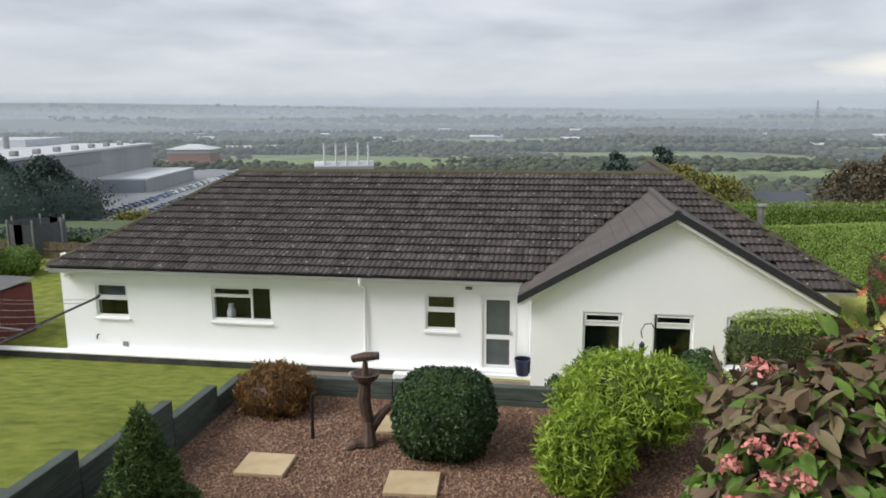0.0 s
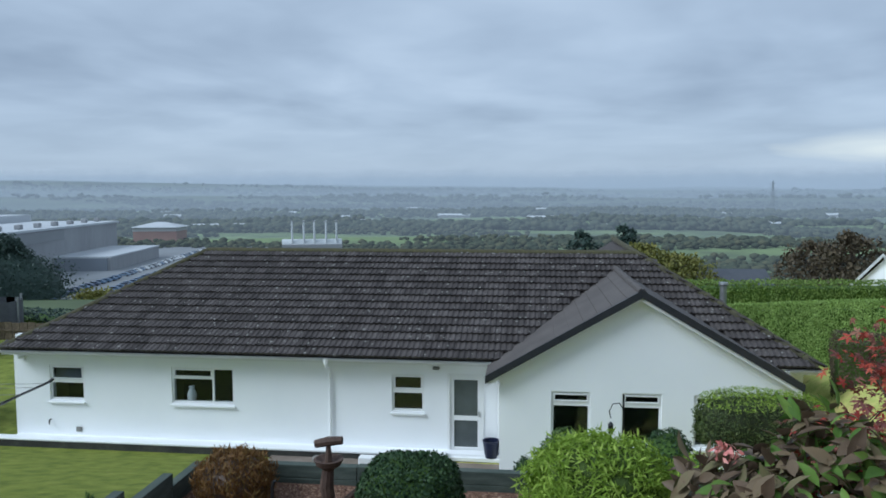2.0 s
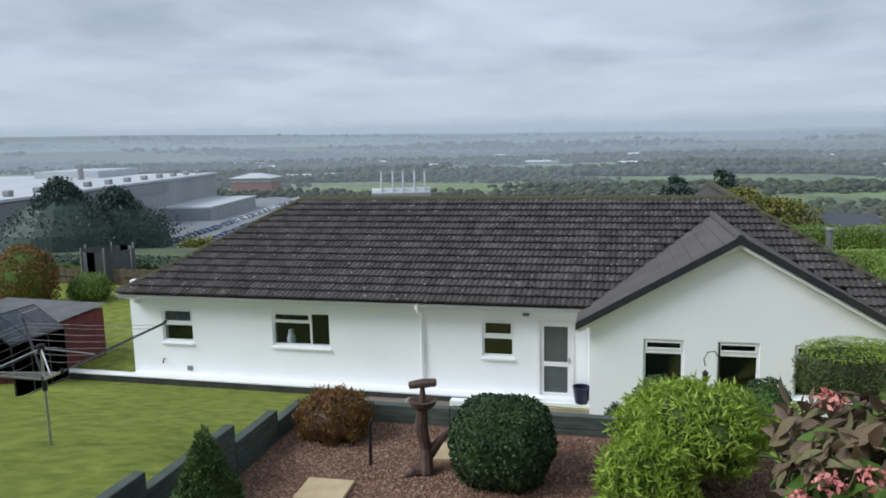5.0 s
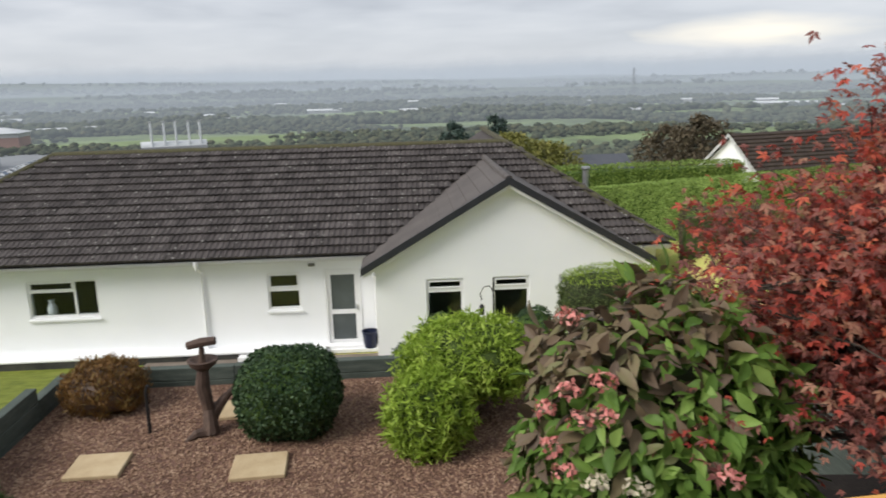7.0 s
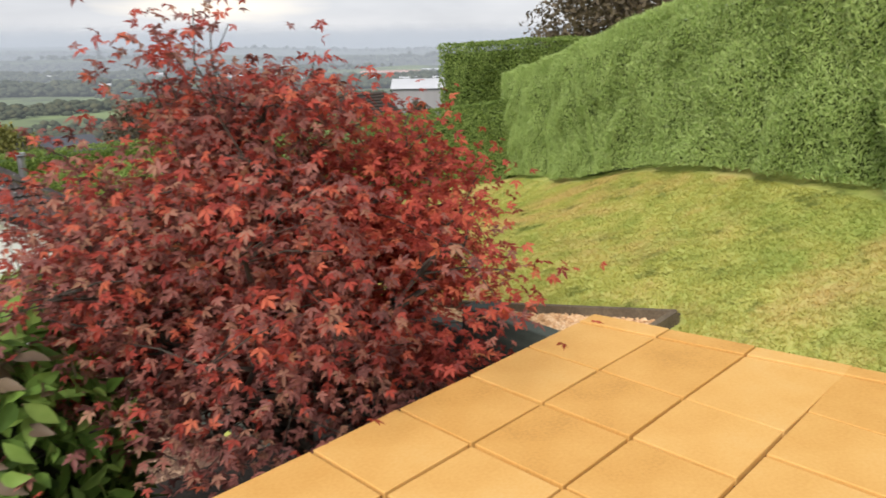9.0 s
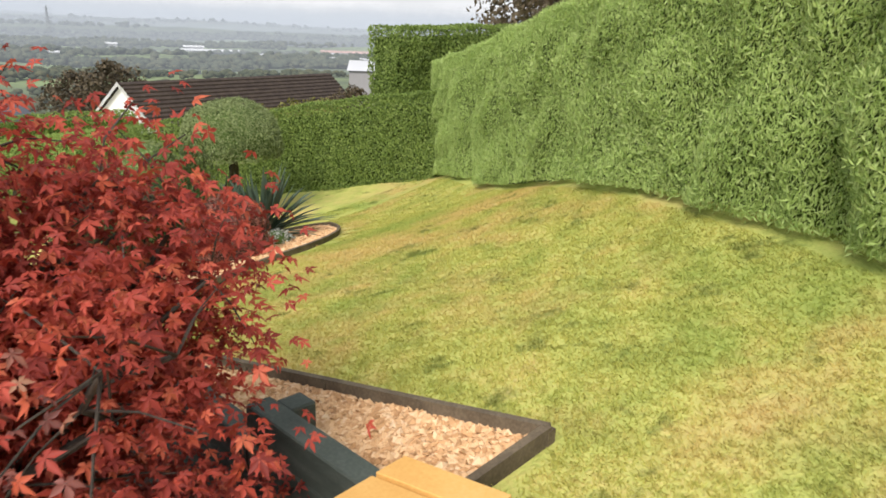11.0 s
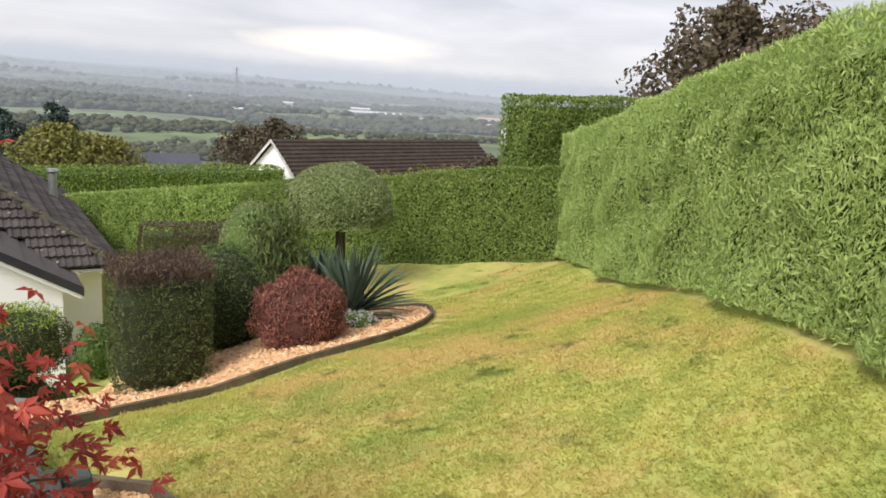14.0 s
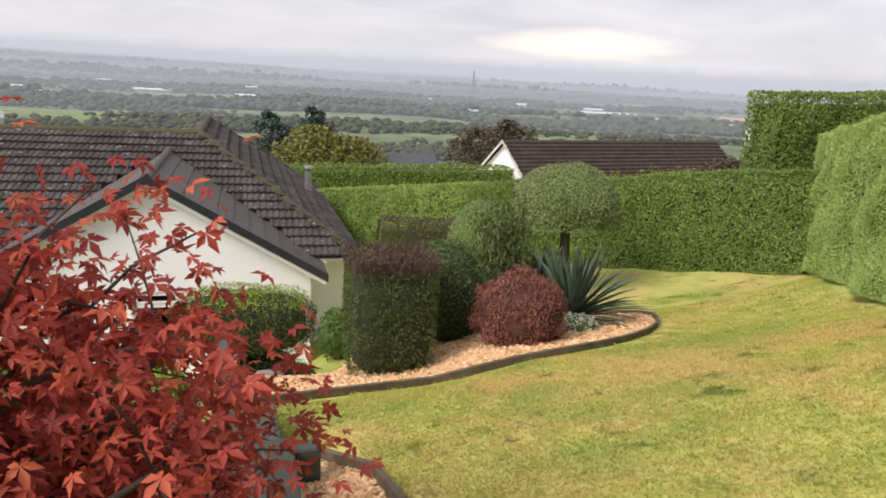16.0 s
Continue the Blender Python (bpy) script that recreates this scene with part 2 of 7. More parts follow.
M_HEDGE = leaf_mat("cypress_hedge_leaf", [(0.23, 0.33, 0.095), (0.37, 0.50, 0.15), (0.48, 0.61, 0.22), (0.58, 0.69, 0.30)], 0.45)
M_HEDGE_LOW = leaf_mat("beech_hedge_leaf", [(0.075, 0.12, 0.028), (0.14, 0.21, 0.048), (0.22, 0.31, 0.075), (0.31, 0.40, 0.12)], 0.4)
M_HEDGE_MID = leaf_mat("mid_green_hedge_leaf", [(0.13, 0.20, 0.045), (0.22, 0.32, 0.075), (0.31, 0.43, 0.11), (0.40, 0.52, 0.16)], 0.4)
# core colour, darker than the leaves: painted shade between them
M_HEDGE_IN = material("hedge_core_shade", [(0.055, 0.10, 0.018), (0.095, 0.165, 0.032)], 0.95, scale=3, fine=20, bump=1.0, bump_dist=0.05)
M_BOX = leaf_mat("box_leaf", [(0.010, 0.026, 0.010), (0.022, 0.050, 0.018), (0.045, 0.085, 0.030), (0.10, 0.15, 0.07)], 0.12)
M_LIME = leaf_mat("lime_green_leaf", [(0.11, 0.17, 0.018), (0.22, 0.33, 0.035), (0.34, 0.47, 0.065), (0.48, 0.58, 0.13)], 0.4)
# darker green core colour, again shade painted behind the leaves
M_LIME_IN = material("lime_core_shade", [(0.035, 0.055, 0.010), (0.07, 0.11, 0.02)], 0.95, scale=3, fine=20, bump=1.0, bump_dist=0.05)
M_HYD = leaf_mat("hydrangea_green_leaf", [(0.045, 0.090, 0.016), (0.095, 0.175, 0.030), (0.17, 0.28, 0.055), (0.27, 0.38, 0.10)], 0.3)
M_HYD_RED = leaf_mat("hydrangea_maroon_leaf", [(0.075, 0.052, 0.036), (0.13, 0.092, 0.060), (0.18, 0.135, 0.080), (0.155, 0.18, 0.07)], 0.2)
M_PINK = leaf_mat("pink_petal", [(0.55, 0.17, 0.15), (0.72, 0.28, 0.25), (0.82, 0.42, 0.36)], 0.3)
M_CREAM = leaf_mat("faded_petal", [(0.55, 0.48, 0.33), (0.72, 0.66, 0.52)], 0.3)
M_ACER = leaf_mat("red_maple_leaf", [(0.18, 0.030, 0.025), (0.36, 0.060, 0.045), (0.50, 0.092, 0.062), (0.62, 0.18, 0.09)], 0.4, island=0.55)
# duller brownish copy of the maple leaf, with shade put into its colour
M_ACER_IN = leaf_mat("maple_leaf_painted_shade", [(0.11, 0.044, 0.040), (0.22, 0.082, 0.070), (0.32, 0.122, 0.096), (0.36, 0.21, 0.125)], 0.3, island=0.5)
M_BROWN = leaf_mat("rusty_leaf", [(0.075, 0.035, 0.012), (0.15, 0.075, 0.022), (0.24, 0.13, 0.04), (0.20, 0.16, 0.05)], 0.25)
M_SPRUCE = leaf_mat("spruce_needles", [(0.028, 0.058, 0.016), (0.058, 0.105, 0.028), (0.10, 0.16, 0.045), (0.16, 0.21, 0.06)], 0.1)
# darkest core colour, painted as the shade deep inside a bush
M_YEW_IN = material("dark_core_shade", [(0.018, 0.024, 0.010), (0.035, 0.045, 0.018)], 0.95, scale=6, fine=60, bump=0.4)
M_YEW = leaf_mat("yew_leaf", [(0.03, 0.05, 0.014), (0.06, 0.09, 0.025), (0.10, 0.135, 0.04), (0.15, 0.17, 0.06)], 0.1)
M_YEWTOP = leaf_mat("dead_twig", [(0.045, 0.03, 0.022), (0.10, 0.068, 0.05), (0.16, 0.11, 0.08)], 0.1)
M_REDTWIG = leaf_mat("crimson_twig", [(0.12, 0.045, 0.036), (0.22, 0.085, 0.066), (0.31, 0.13, 0.095), (0.36, 0.19, 0.13)], 0.2)
M_TOPI = leaf_mat("clipped_olive_leaf", [(0.09, 0.13, 0.045), (0.18, 0.23, 0.09), (0.27, 0.33, 0.14), (0.36, 0.41, 0.20)], 0.2)
M_YUCCA = leaf_mat("yucca_blade", [(0.035, 0.060, 0.040), (0.070, 0.105, 0.072), (0.12, 0.16, 0.11)], 0.1)
M_SILVER = leaf_mat("silver_leaf", [(0.30, 0.32, 0.28), (0.50, 0.52, 0.47), (0.68, 0.69, 0.64)], 0.2)
M_TREE_DARK = leaf_mat("distant_conifer", [(0.032, 0.056, 0.048), (0.048, 0.076, 0.062), (0.068, 0.098, 0.078)], 0.1)
M_TREE_MID = leaf_mat("distant_tree_leaf", [(0.040, 0.052, 0.036), (0.065, 0.080, 0.052), (0.095, 0.11, 0.070)], 0.15)
M_TREE_GOLD = leaf_mat("autumn_gold_leaf", [(0.10, 0.11, 0.025), (0.18, 0.18, 0.045), (0.26, 0.24, 0.07)], 0.2)
M_TREE_RUST = leaf_mat("autumn_brown_leaf", [(0.055, 0.045, 0.028), (0.10, 0.08, 0.05), (0.15, 0.115, 0.07)], 0.2)
M_WOODS = material("valley_woods", [(0.045, 0.058, 0.038), (0.065, 0.075, 0.046), (0.10, 0.10, 0.055)], 0.95, scale=0.05, fine=0.4, bump=0, island=0.5, spec=0.0)
M_WOODS_HILL = material("skyline_woods", [(0.05, 0.062, 0.045), (0.08, 0.09, 0.06)], 0.95, scale=0.02, fine=0.2, bump=0, spec=0.0)
M_WOODS_FAR = material("misty_woods", [(0.045, 0.058, 0.042), (0.07, 0.082, 0.055), (0.10, 0.105, 0.065)], 0.95, scale=0.02, fine=0.2, bump=0, island=0.5, spec=0.0)

# ---- building helpers ----


def mesh_ob(name, bm, mat, parent=None, label="", smooth=False):
    me = bpy.data.meshes.new(name)
    bm.to_mesh(me)
    bm.free()
    if mat:
        me.materials.append(mat)
    if smooth:
        me.polygons.foreach_set("use_smooth", [True] * len(me.polygons))
    ob = new(name, me)
    if parent:
        ob.parent = parent
    if label:
        ob["label"] = label
    return ob


def part(name, bm, mat, parent, label="", smooth=False):
    return mesh_ob(name, bm, mat, parent, label, smooth)


def thing(name, label, category, at=(0, 0, 0), group="", kind=""):
    ob = new(name)
    ob.location = at
    ob.empty_display_size = 0.2
    return tagged(ob, label, category, group, kind)


def raw(name, verts, faces, mat, parent=None, label="", smooth=False):
    me = bpy.data.meshes.new(name)
    me.from_pydata([tuple(v) for v in verts], [], faces)
    me.update()
    for m in (mat if isinstance(mat, (list, tuple)) else [mat]):
        me.materials.append(m)
    if smooth:
        me.polygons.foreach_set("use_smooth", [True] * len(me.polygons))
    ob = new(name, me)
    if parent:
        ob.parent = parent
    if label:
        ob["label"] = label
    return ob


def box(bm, x0, x1, y0, y1, z0, z1, m=None, bevel=0.0):
    r = bmesh.ops.create_cube(bm, size=1.0)
    t = Matrix.Translation(((x0 + x1) / 2, (y0 + y1) / 2, (z0 + z1) / 2)) @ Matrix.Diagonal((abs(x1 - x0), abs(y1 - y0), abs(z1 - z0), 1))
    bmesh.ops.transform(bm, matrix=(m @ t) if m else t, verts=r["verts"])
    if bevel:
        es = list({e for v in r["verts"] for e in v.link_edges})
        bmesh.ops.bevel(bm, geom=es, offset=bevel, segments=1, affect="EDGES")
    return bm


def boxed(*a, **k):
    return box(bmesh.new(), *a, **k)


def tube(bm, pts, radii, seg=8):
    """A bent tube through points with a radius at each."""
    rings = []
    pts = [Vector(p) for p in pts]
    for i, p in enumerate(pts):
        d = (pts[min(i + 1, len(pts) - 1)] - pts[max(i - 1, 0)]).normalized()
        a = d.cross(Vector((0.31, 0.22, 0.93)) if abs(d.z) < 0.9 else Vector((1, 0.1, 0))).normalized()
        b = d.cross(a)
        r = radii[i] if isinstance(radii, (list, tuple)) else radii
        rings.append([bm.verts.new(p + (a * math.cos(k) + b * math.sin(k)) * r) for k in [2 * math.pi * j / seg for j in range(seg)]])
    for u, w in zip(rings, rings[1:]):
        for j in range(seg):
            bm.faces.new((u[j], u[(j + 1) % seg], w[(j + 1) % seg], w[j]))
    bm.faces.new(rings[0][::-1])
    bm.faces.new(rings[-1])
    return bm


def tubed(pts, radii, seg=8):
    bm = tube(bmesh.new(), pts, radii, seg)
    bmesh.ops.recalc_face_normals(bm, faces=bm.faces)
    return bm


def prism(points, z0, z1):
    """A solid over a plan polygon."""
    bm = bmesh.new()
    lo, hi = [bm.verts.new((x, y, z0)) for x, y in points], [bm.verts.new((x, y, z1)) for x, y in points]
    bm.faces.new(lo[::-1]), bm.faces.new(hi)
    for i in range(len(points)):
        j = (i + 1) % len(points)
        bm.faces.new((lo[i], lo[j], hi[j], hi[i]))
    bmesh.ops.recalc_face_normals(bm, faces=bm.faces)
    return bm


RNG = np.random.default_rng(7)
LEAF = {  # outline of one leaf in its own plane, with a fold along the middle: length along x
    "oval": (np.array([(0, 0, 0), (0.45, 0.30, 0.06), (1, 0, -0.03), (0.45, -0.30, 0.06)]), [(0, 1, 2), (0, 2, 3)]),
    "wide": (np.array([(0, 0, 0), (0.22, 0.15, 0.05), (0.48, 0.215, 0.05), (0.76, 0.13, -0.01), (1, 0, -0.14), (0.76, -0.13, -0.01), (0.48, -0.215, 0.05), (0.22, -0.15, 0.05), (0.48, 0, -0.01)]),
             [(0, 1, 8), (1, 2, 8), (2, 3, 8), (3, 4, 8), (4, 5, 8), (5, 6, 8), (6, 7, 8), (7, 0, 8)]),
    "narrow": (np.array([(0, 0, 0), (0.4, 0.11, 0.03), (1, 0, -0.08), (0.4, -0.11, 0.03)]), [(0, 1, 2), (0, 2, 3)]),
    "palm": None,
}


def palmate():
    v, f = [(0, 0, 0)], []
    for ang, ln in ((-118, 0.42), (-62, 0.75), (0, 1.0), (62, 0.75), (118, 0.42)):
        c, s = math.cos(radians(ang)), math.sin(radians(ang))
        k = len(v)
        for a, b, z in ((0.46, 0.185, 0.03), (1.0, 0, -0.20), (0.46, -0.185, 0.03)):
            v.append((ln * a * c - b * s * (0.6 + 0.4 * ln), ln * a * s + b * c * (0.6 + 0.4 * ln), z))
        f += [(0, k + 2, k + 1), (0, k + 1, k)]
    return np.array(v), f


LEAF["palm"] = palmate()


def foliage(name, pts, nrm, size, shape, mat, parent=None, label="", tilt=0.6, along=None, spread=0.35, kind="", seed=1):
    """Many small leaves at pts, lying across nrm with a random lean; along: a way in which they mostly point."""
    rng = np.random.default_rng(seed)
    tv, tf = LEAF[shape]
    n = len(pts)
    nz = nrm + rng.normal(0, tilt, (n, 3))
    nz /= np.linalg.norm(nz, axis=1, keepdims=True) + 1e-9
    ax = rng.normal(0, 1, (n, 3)) if along is None else along + rng.normal(0, spread, (n, 3))
    ax -= nz * (ax * nz).sum(1, keepdims=True)
    ax /= np.linalg.norm(ax, axis=1, keepdims=True) + 1e-9
    ay = np.cross(nz, ax)
    s = (size * rng.uniform(0.65, 1.3, n))[:, None, None]
    v = pts[:, None, :] + s * (tv[None, :, 0, None] * ax[:, None] + tv[None, :, 1, None] * ay[:, None] + tv[None, :, 2, None] * nz[:, None])
    k = len(tv)
    f = (np.array(tf)[None] + (np.arange(n) * k)[:, None, None]).reshape(-1, 3)
    me = bpy.data.meshes.new(name)
    me.vertices.add(n * k)
    me.vertices.foreach_set("co", v.reshape(-1).astype(np.float32))
    me.loops.add(f.size)
    me.loops.foreach_set("vertex_index", f.reshape(-1).astype(np.int32))
    me.polygons.add(len(f))
    me.polygons.foreach_set("loop_start", np.arange(0, f.size, 3, dtype=np.int32))
    me.update(calc_edges=True)
    me.materials.append(mat)
    ob = new(name, me)
    if parent:
        ob.parent = parent
    if label:
        ob["label"] = label
    if kind:
        ob["kind"] = kind
    return ob


def lump(p, amp, freq, seed=0.0):
    """A smooth uneven offset for each point, from a few waves."""
    q = p * freq + seed
    return amp * (np.sin(q[:, 0] * 1.7 + 1.3 * np.sin(q[:, 1] * 1.1)) + np.sin(q[:, 1] * 2.1 + 1.7 * np.sin(q[:, 2] * 1.3)) + np.sin(q[:, 2] * 1.9 + q[:, 0])) / 3


def round_points(n, centre, radii, power=2.0, lo=-1.0, amp=0.05, freq=4.0, seed=1, depth=0.12):
    """Points and normals over a rounded body; power over 2 squares it off; lo cuts the underside."""
    rng = np.random.default_rng(seed)
    d = rng.normal(0, 1, (int(n * 1.6), 3))
    d /= np.linalg.norm(d, axis=1, keepdims=True)
    r = (np.abs(d) ** power).sum(1) ** (-1 / power)
    p = d * r[:, None]
    p = p[p[:, 2] > lo][:n]
    nn = np.sign(p) * np.abs(p) ** (power - 1) / np.array(radii)
    nn /= np.linalg.norm(nn, axis=1, keepdims=True)
    k = 1 + lump(p, amp, freq, seed) - depth * rng.random(len(p)) ** 2
    return p * k[:, None] * np.array(radii) + np.array(centre), nn


def core(name, centre, radii, mat, parent, power=2.0, lo=-1.0, scale=0.88):
    bm = bmesh.new()
    bmesh.ops.create_icosphere(bm, subdivisions=3, radius=1.0)
    for v in bm.verts:
        d = v.co.normalized()
        r = sum(abs(c) ** power for c in d) ** (-1 / power)
        p = d * r
        p.z = max(p.z, lo)
        k = scale * (1 + 0.05 * noise.noise(p * 3))
        v.co = Vector((p.x * radii[0] * k + centre[0], p.y * radii[1] * k + centre[1], p.z * radii[2] * k + centre[2]))
    return part(name, bm, mat, parent, smooth=True)


def shrub(name, label, category, base, radii, n, size, shape, mat, inner=None, power=2.0, lo=-0.9, amp=0.06, freq=4.0, seed=1, depth=0.15, tilt=0.7, lift=None, along=None, group=""):
    """A clipped or loose bush standing on base."""
    t = thing(name, label, category, base, group)
    c = (0, 0, -lo * radii[2] if lift is None else lift)
    p, nn = round_points(n, c, radii, power, lo, amp, freq, seed, depth)
    foliage("foliage", p, nn, size, shape, mat, t, tilt=tilt, seed=seed, along=along)
    # added solid core; its dark colour stands for shade among the leaves
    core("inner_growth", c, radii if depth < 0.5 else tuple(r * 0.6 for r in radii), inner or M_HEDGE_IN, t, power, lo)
    if c[2] + lo * radii[2] > 0.05:
        part("stem", tubed([(0, 0, -0.1), (0.02, 0, c[2])], [0.05, 0.04]), M_BARK, t)
    return t


# ---- ground: one sheet from the garden to the hills ----


def smooth(a, b, x):
    t = min(1.0, max(0.0, (x - a) / (b - a)))
    return t * t * (3 - 2 * t)


def upper_lawn(x, y):
    v, w = min(max(y, 2.0), 13.4), min(max(x, 6.0), 17.5)
    z = -0.87353 + -0.0021 * w + 0.07183 * v + -0.02994 * w * v + 3e-05 * v * v + 0.01791 * w * w - 0.14 * max(0, y - 13.4)
    z -= 0.25 * smooth(-10.6, -9.2, -x) * smooth(8.5, 10.4, y)
    z -= 0.85 * smooth(-11.5, -8.5, -x) * smooth(11, 18, y) + 1.1 * smooth(-9.5, -8.1, -x) * smooth(10.2, 14.5, y)
    ax, ay = x - 12.95, y - 6.78
    u, w = 0.545 * ax + 0.8386 * ay, 0.8386 * ax - 0.545 * ay
    z -= 0.30 * math.exp(-((u - 3.7) / 2.8) ** 2) * smooth(-4.5, 0.0, w)
    z -= 1.3 * smooth(-11.2, -9.6, -x) * smooth(13, 18, y)
    k = -4.88
    return k + math.log1p(math.exp((z - k) * 2.2)) / 2.2


def land(x, y):
    low = -5.32 + (0.245 - 0.215 * smooth(-4.2, -2.4, x) * smooth(10.5, 12.5, y)) * min(max(19.3 - y, 0), 13)
    if y < 12:
        low = min(low, low + (-3.6 - low) * smooth(-2.05, -1.65, x))
    edge = 7.75 - 0.45 * smooth(8.2, 9.5, y)
    z = low + (upper_lawn(x, y) - low) * smooth(edge - 0.12, edge + 0.12 + max(0, y - 9.2) * 0.22, x)
    far = -30 + 6 * noise.noise(Vector((x / 160, y / 160, 0))) * smooth(120, 400, math.hypot(x, y)) * smooth(-120, -20, x)
    away = math.hypot(max(0, x - 45) + max(0, -x - 32), max(0, y - 38))
    z += (far - z) * smooth(0, 115, away)
    d = math.hypot(x, y)
    hills = smooth(1300, 3000, d) * (52 + 22 * noise.noise(Vector((x / 700, y / 700, 3))) - (0.010 * x))
    return z + hills


def spread(fine_lo, fine_hi, step, reach_lo, reach_hi, grow=1.22):
    mid = list(np.arange(fine_lo, fine_hi + 1e-6, step))
    s, v = step, fine_hi
    while v < reach_hi:
        s *= grow
        v += s
        mid.append(v)
    s, v, lo = step, fine_lo, []
    while v > reach_lo:
        s *= grow
        v -= s
        lo.append(v)
    return lo[::-1] + mid


GX, GY = spread(-18, 22, 0.4, -3600, 3600, 1.2), spread(-8, 30, 0.4, -300, 4200, 1.2)
gv = [(x, y, land(x, y)) for y in GY for x in GX]
nx = len(GX)
gf = [(j * nx + i, j * nx + i + 1, (j + 1) * nx + i + 1, (j + 1) * nx + i) for j in range(len(GY) - 1) for i in range(nx - 1)]
ground = raw("ground", gv, gf, [M_GRASS, M_FIELD, M_FAR, M_GRASS_LOW], smooth=True)
tagged(ground, "mown lawn sloping down to a misty green valley", "ground", kind="structure")
mi = []
for f in gf:
    x, y = sum(gv[k][0] for k in f) / 4, sum(gv[k][1] for k in f) / 4
    d = math.hypot(x, y)
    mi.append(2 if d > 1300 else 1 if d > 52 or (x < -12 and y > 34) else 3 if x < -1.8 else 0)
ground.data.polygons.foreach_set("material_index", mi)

# ---- the white bungalow ----
FY, GYF = 20.0, 18.6          # main front wall and gable front
EAVE_Y, EAVE_Z, RIDGE_Y, RIDGE_Z = 19.55, -2.62, 24.3, -0.27
EX0, EX1, RX0, RX1 = -11.35, 10.15, -7.4, 6.4
house = thing("bungalow", "white rendered bungalow with a brown tiled hipped roof", "house", (0, 0, 0))


def wall_x(name, x0, x1, y, thick, z0, z1, holes, parent, mat):
    """A wall along x with real openings (a, b, low, high)."""
    return part(name, pierced(x0, x1, y, thick, z0, z1, holes), mat, parent)


def pierced(x0, x1, y, thick, z0, z1, holes, apex=None):
    """One sheet of wall with openings, thickened; apex: (x, z) of a pointed top."""
    bm = bmesh.new()
    xs = sorted({x0, x1, *[v for h in holes for v in h[:2]]})
    zs = sorted({z0, z1, *[v for h in holes for v in h[2:]]})
    g = {(x, z): bm.verts.new((x, y, z)) for x in xs for z in zs}
    for xa, xb in zip(xs, xs[1:]):
        for za, zb in zip(zs, zs[1:]):
            if not any(a <= xa and xb <= b and lo <= za and zb <= hi for a, b, lo, hi in holes):
                bm.faces.new((g[xa, za], g[xb, za], g[xb, zb], g[xa, zb]))
    if apex:
        p = bm.verts.new((apex[0], y, apex[1]))
        l, r = bm.verts.new((x0, y, gable_z(x0))), bm.verts.new((x1, y, gable_z(x1)))
        bm.faces.new([g[x, z1] for x in xs] + [r, p, l])
    front = bm.faces[:]
    back = bmesh.ops.duplicate(bm, geom=bm.verts[:] + bm.edges[:] + front)
    bmesh.ops.translate(bm, vec=(0, thick, 0), verts=[v for v in back["geom"] if isinstance(v, bmesh.types.BMVert)])
    twin = back["vert_map"]
    for e in [e for e in bm.edges if e.is_boundary and e.verts[0] in twin and e.verts[0].co.y < y + thick / 2]:
        a, b = e.verts
        bm.faces.new((a, b, twin[b], twin[a]))
    bmesh.ops.recalc_face_normals(bm, faces=bm.faces)
    return bm


MAIN = [(-10.2, -9.17, -4.14, -3.14), (-6.61, -4.83, -4.12, -3.12), (-0.48, 0.38, -4.14, -3.14), (1.06, 1.90, -5.18, -3.15)]
GAB = [(3.65, 4.57, -4.35, -3.10), (5.30, 6.22, -4.35, -3.10), (6.95, 7.87, -4.35, -3.10)]
wall_x("front_wall", -11.25, 9.86, FY, 0.28, -5.5, -2.68, MAIN, house, M_WALL)
part("side_wall", boxed(-11.25, -10.97, FY + 0.28, 28.5, -5.5, -2.68), M_WALL, house)
part("side_wall", boxed(9.58, 9.86, FY + 0.28, 30.1, -5.5, -2.68), M_WALL, house)
part("back_wall", boxed(3.4, 9.47, 29.8, 30.1, -5.5, -2.68), M_WALL, house)
part("side_wall", boxed(3.1, 3.4, 28.5, 30.1, -5.5, -2.68), M_WALL, house)
part("back_wall", boxed(-10.97, 9.47, 28.22, 28.5, -5.5, -2.68), M_WALL, house)
# unseen ceiling and floor, near black to paint the indoor shade
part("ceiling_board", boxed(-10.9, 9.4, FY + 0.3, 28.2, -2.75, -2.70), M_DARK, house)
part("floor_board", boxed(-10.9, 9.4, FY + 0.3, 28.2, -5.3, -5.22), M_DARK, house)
gx0, gx1, gcx, GS, GRZ = 2.41, 8.95, 5.68, 0.583, -0.64


def gable_z(x):
    return GRZ - 0.14 - GS * abs(x - gcx)


bm = pierced(gx0, gx1, GYF, 0.28, -5.5, GAB[0][3], GAB, (gcx, gable_z(gcx)))
part("gable_wall", bm, M_WALL, house)
part("side_wall", boxed(gx0, gx0 + 0.28, GYF + 0.28, FY, -5.5, -2.75), M_WALL, house)
part("side_wall", boxed(gx1 - 0.28, gx1, GYF + 0.28, FY, -5.5, -2.75), M_WALL, house)
part("white_skirting", boxed(0.7, 2.41, 19.62, FY, -5.30, -5.20, bevel=0.008), M_UPVC, house, "white painted door step")


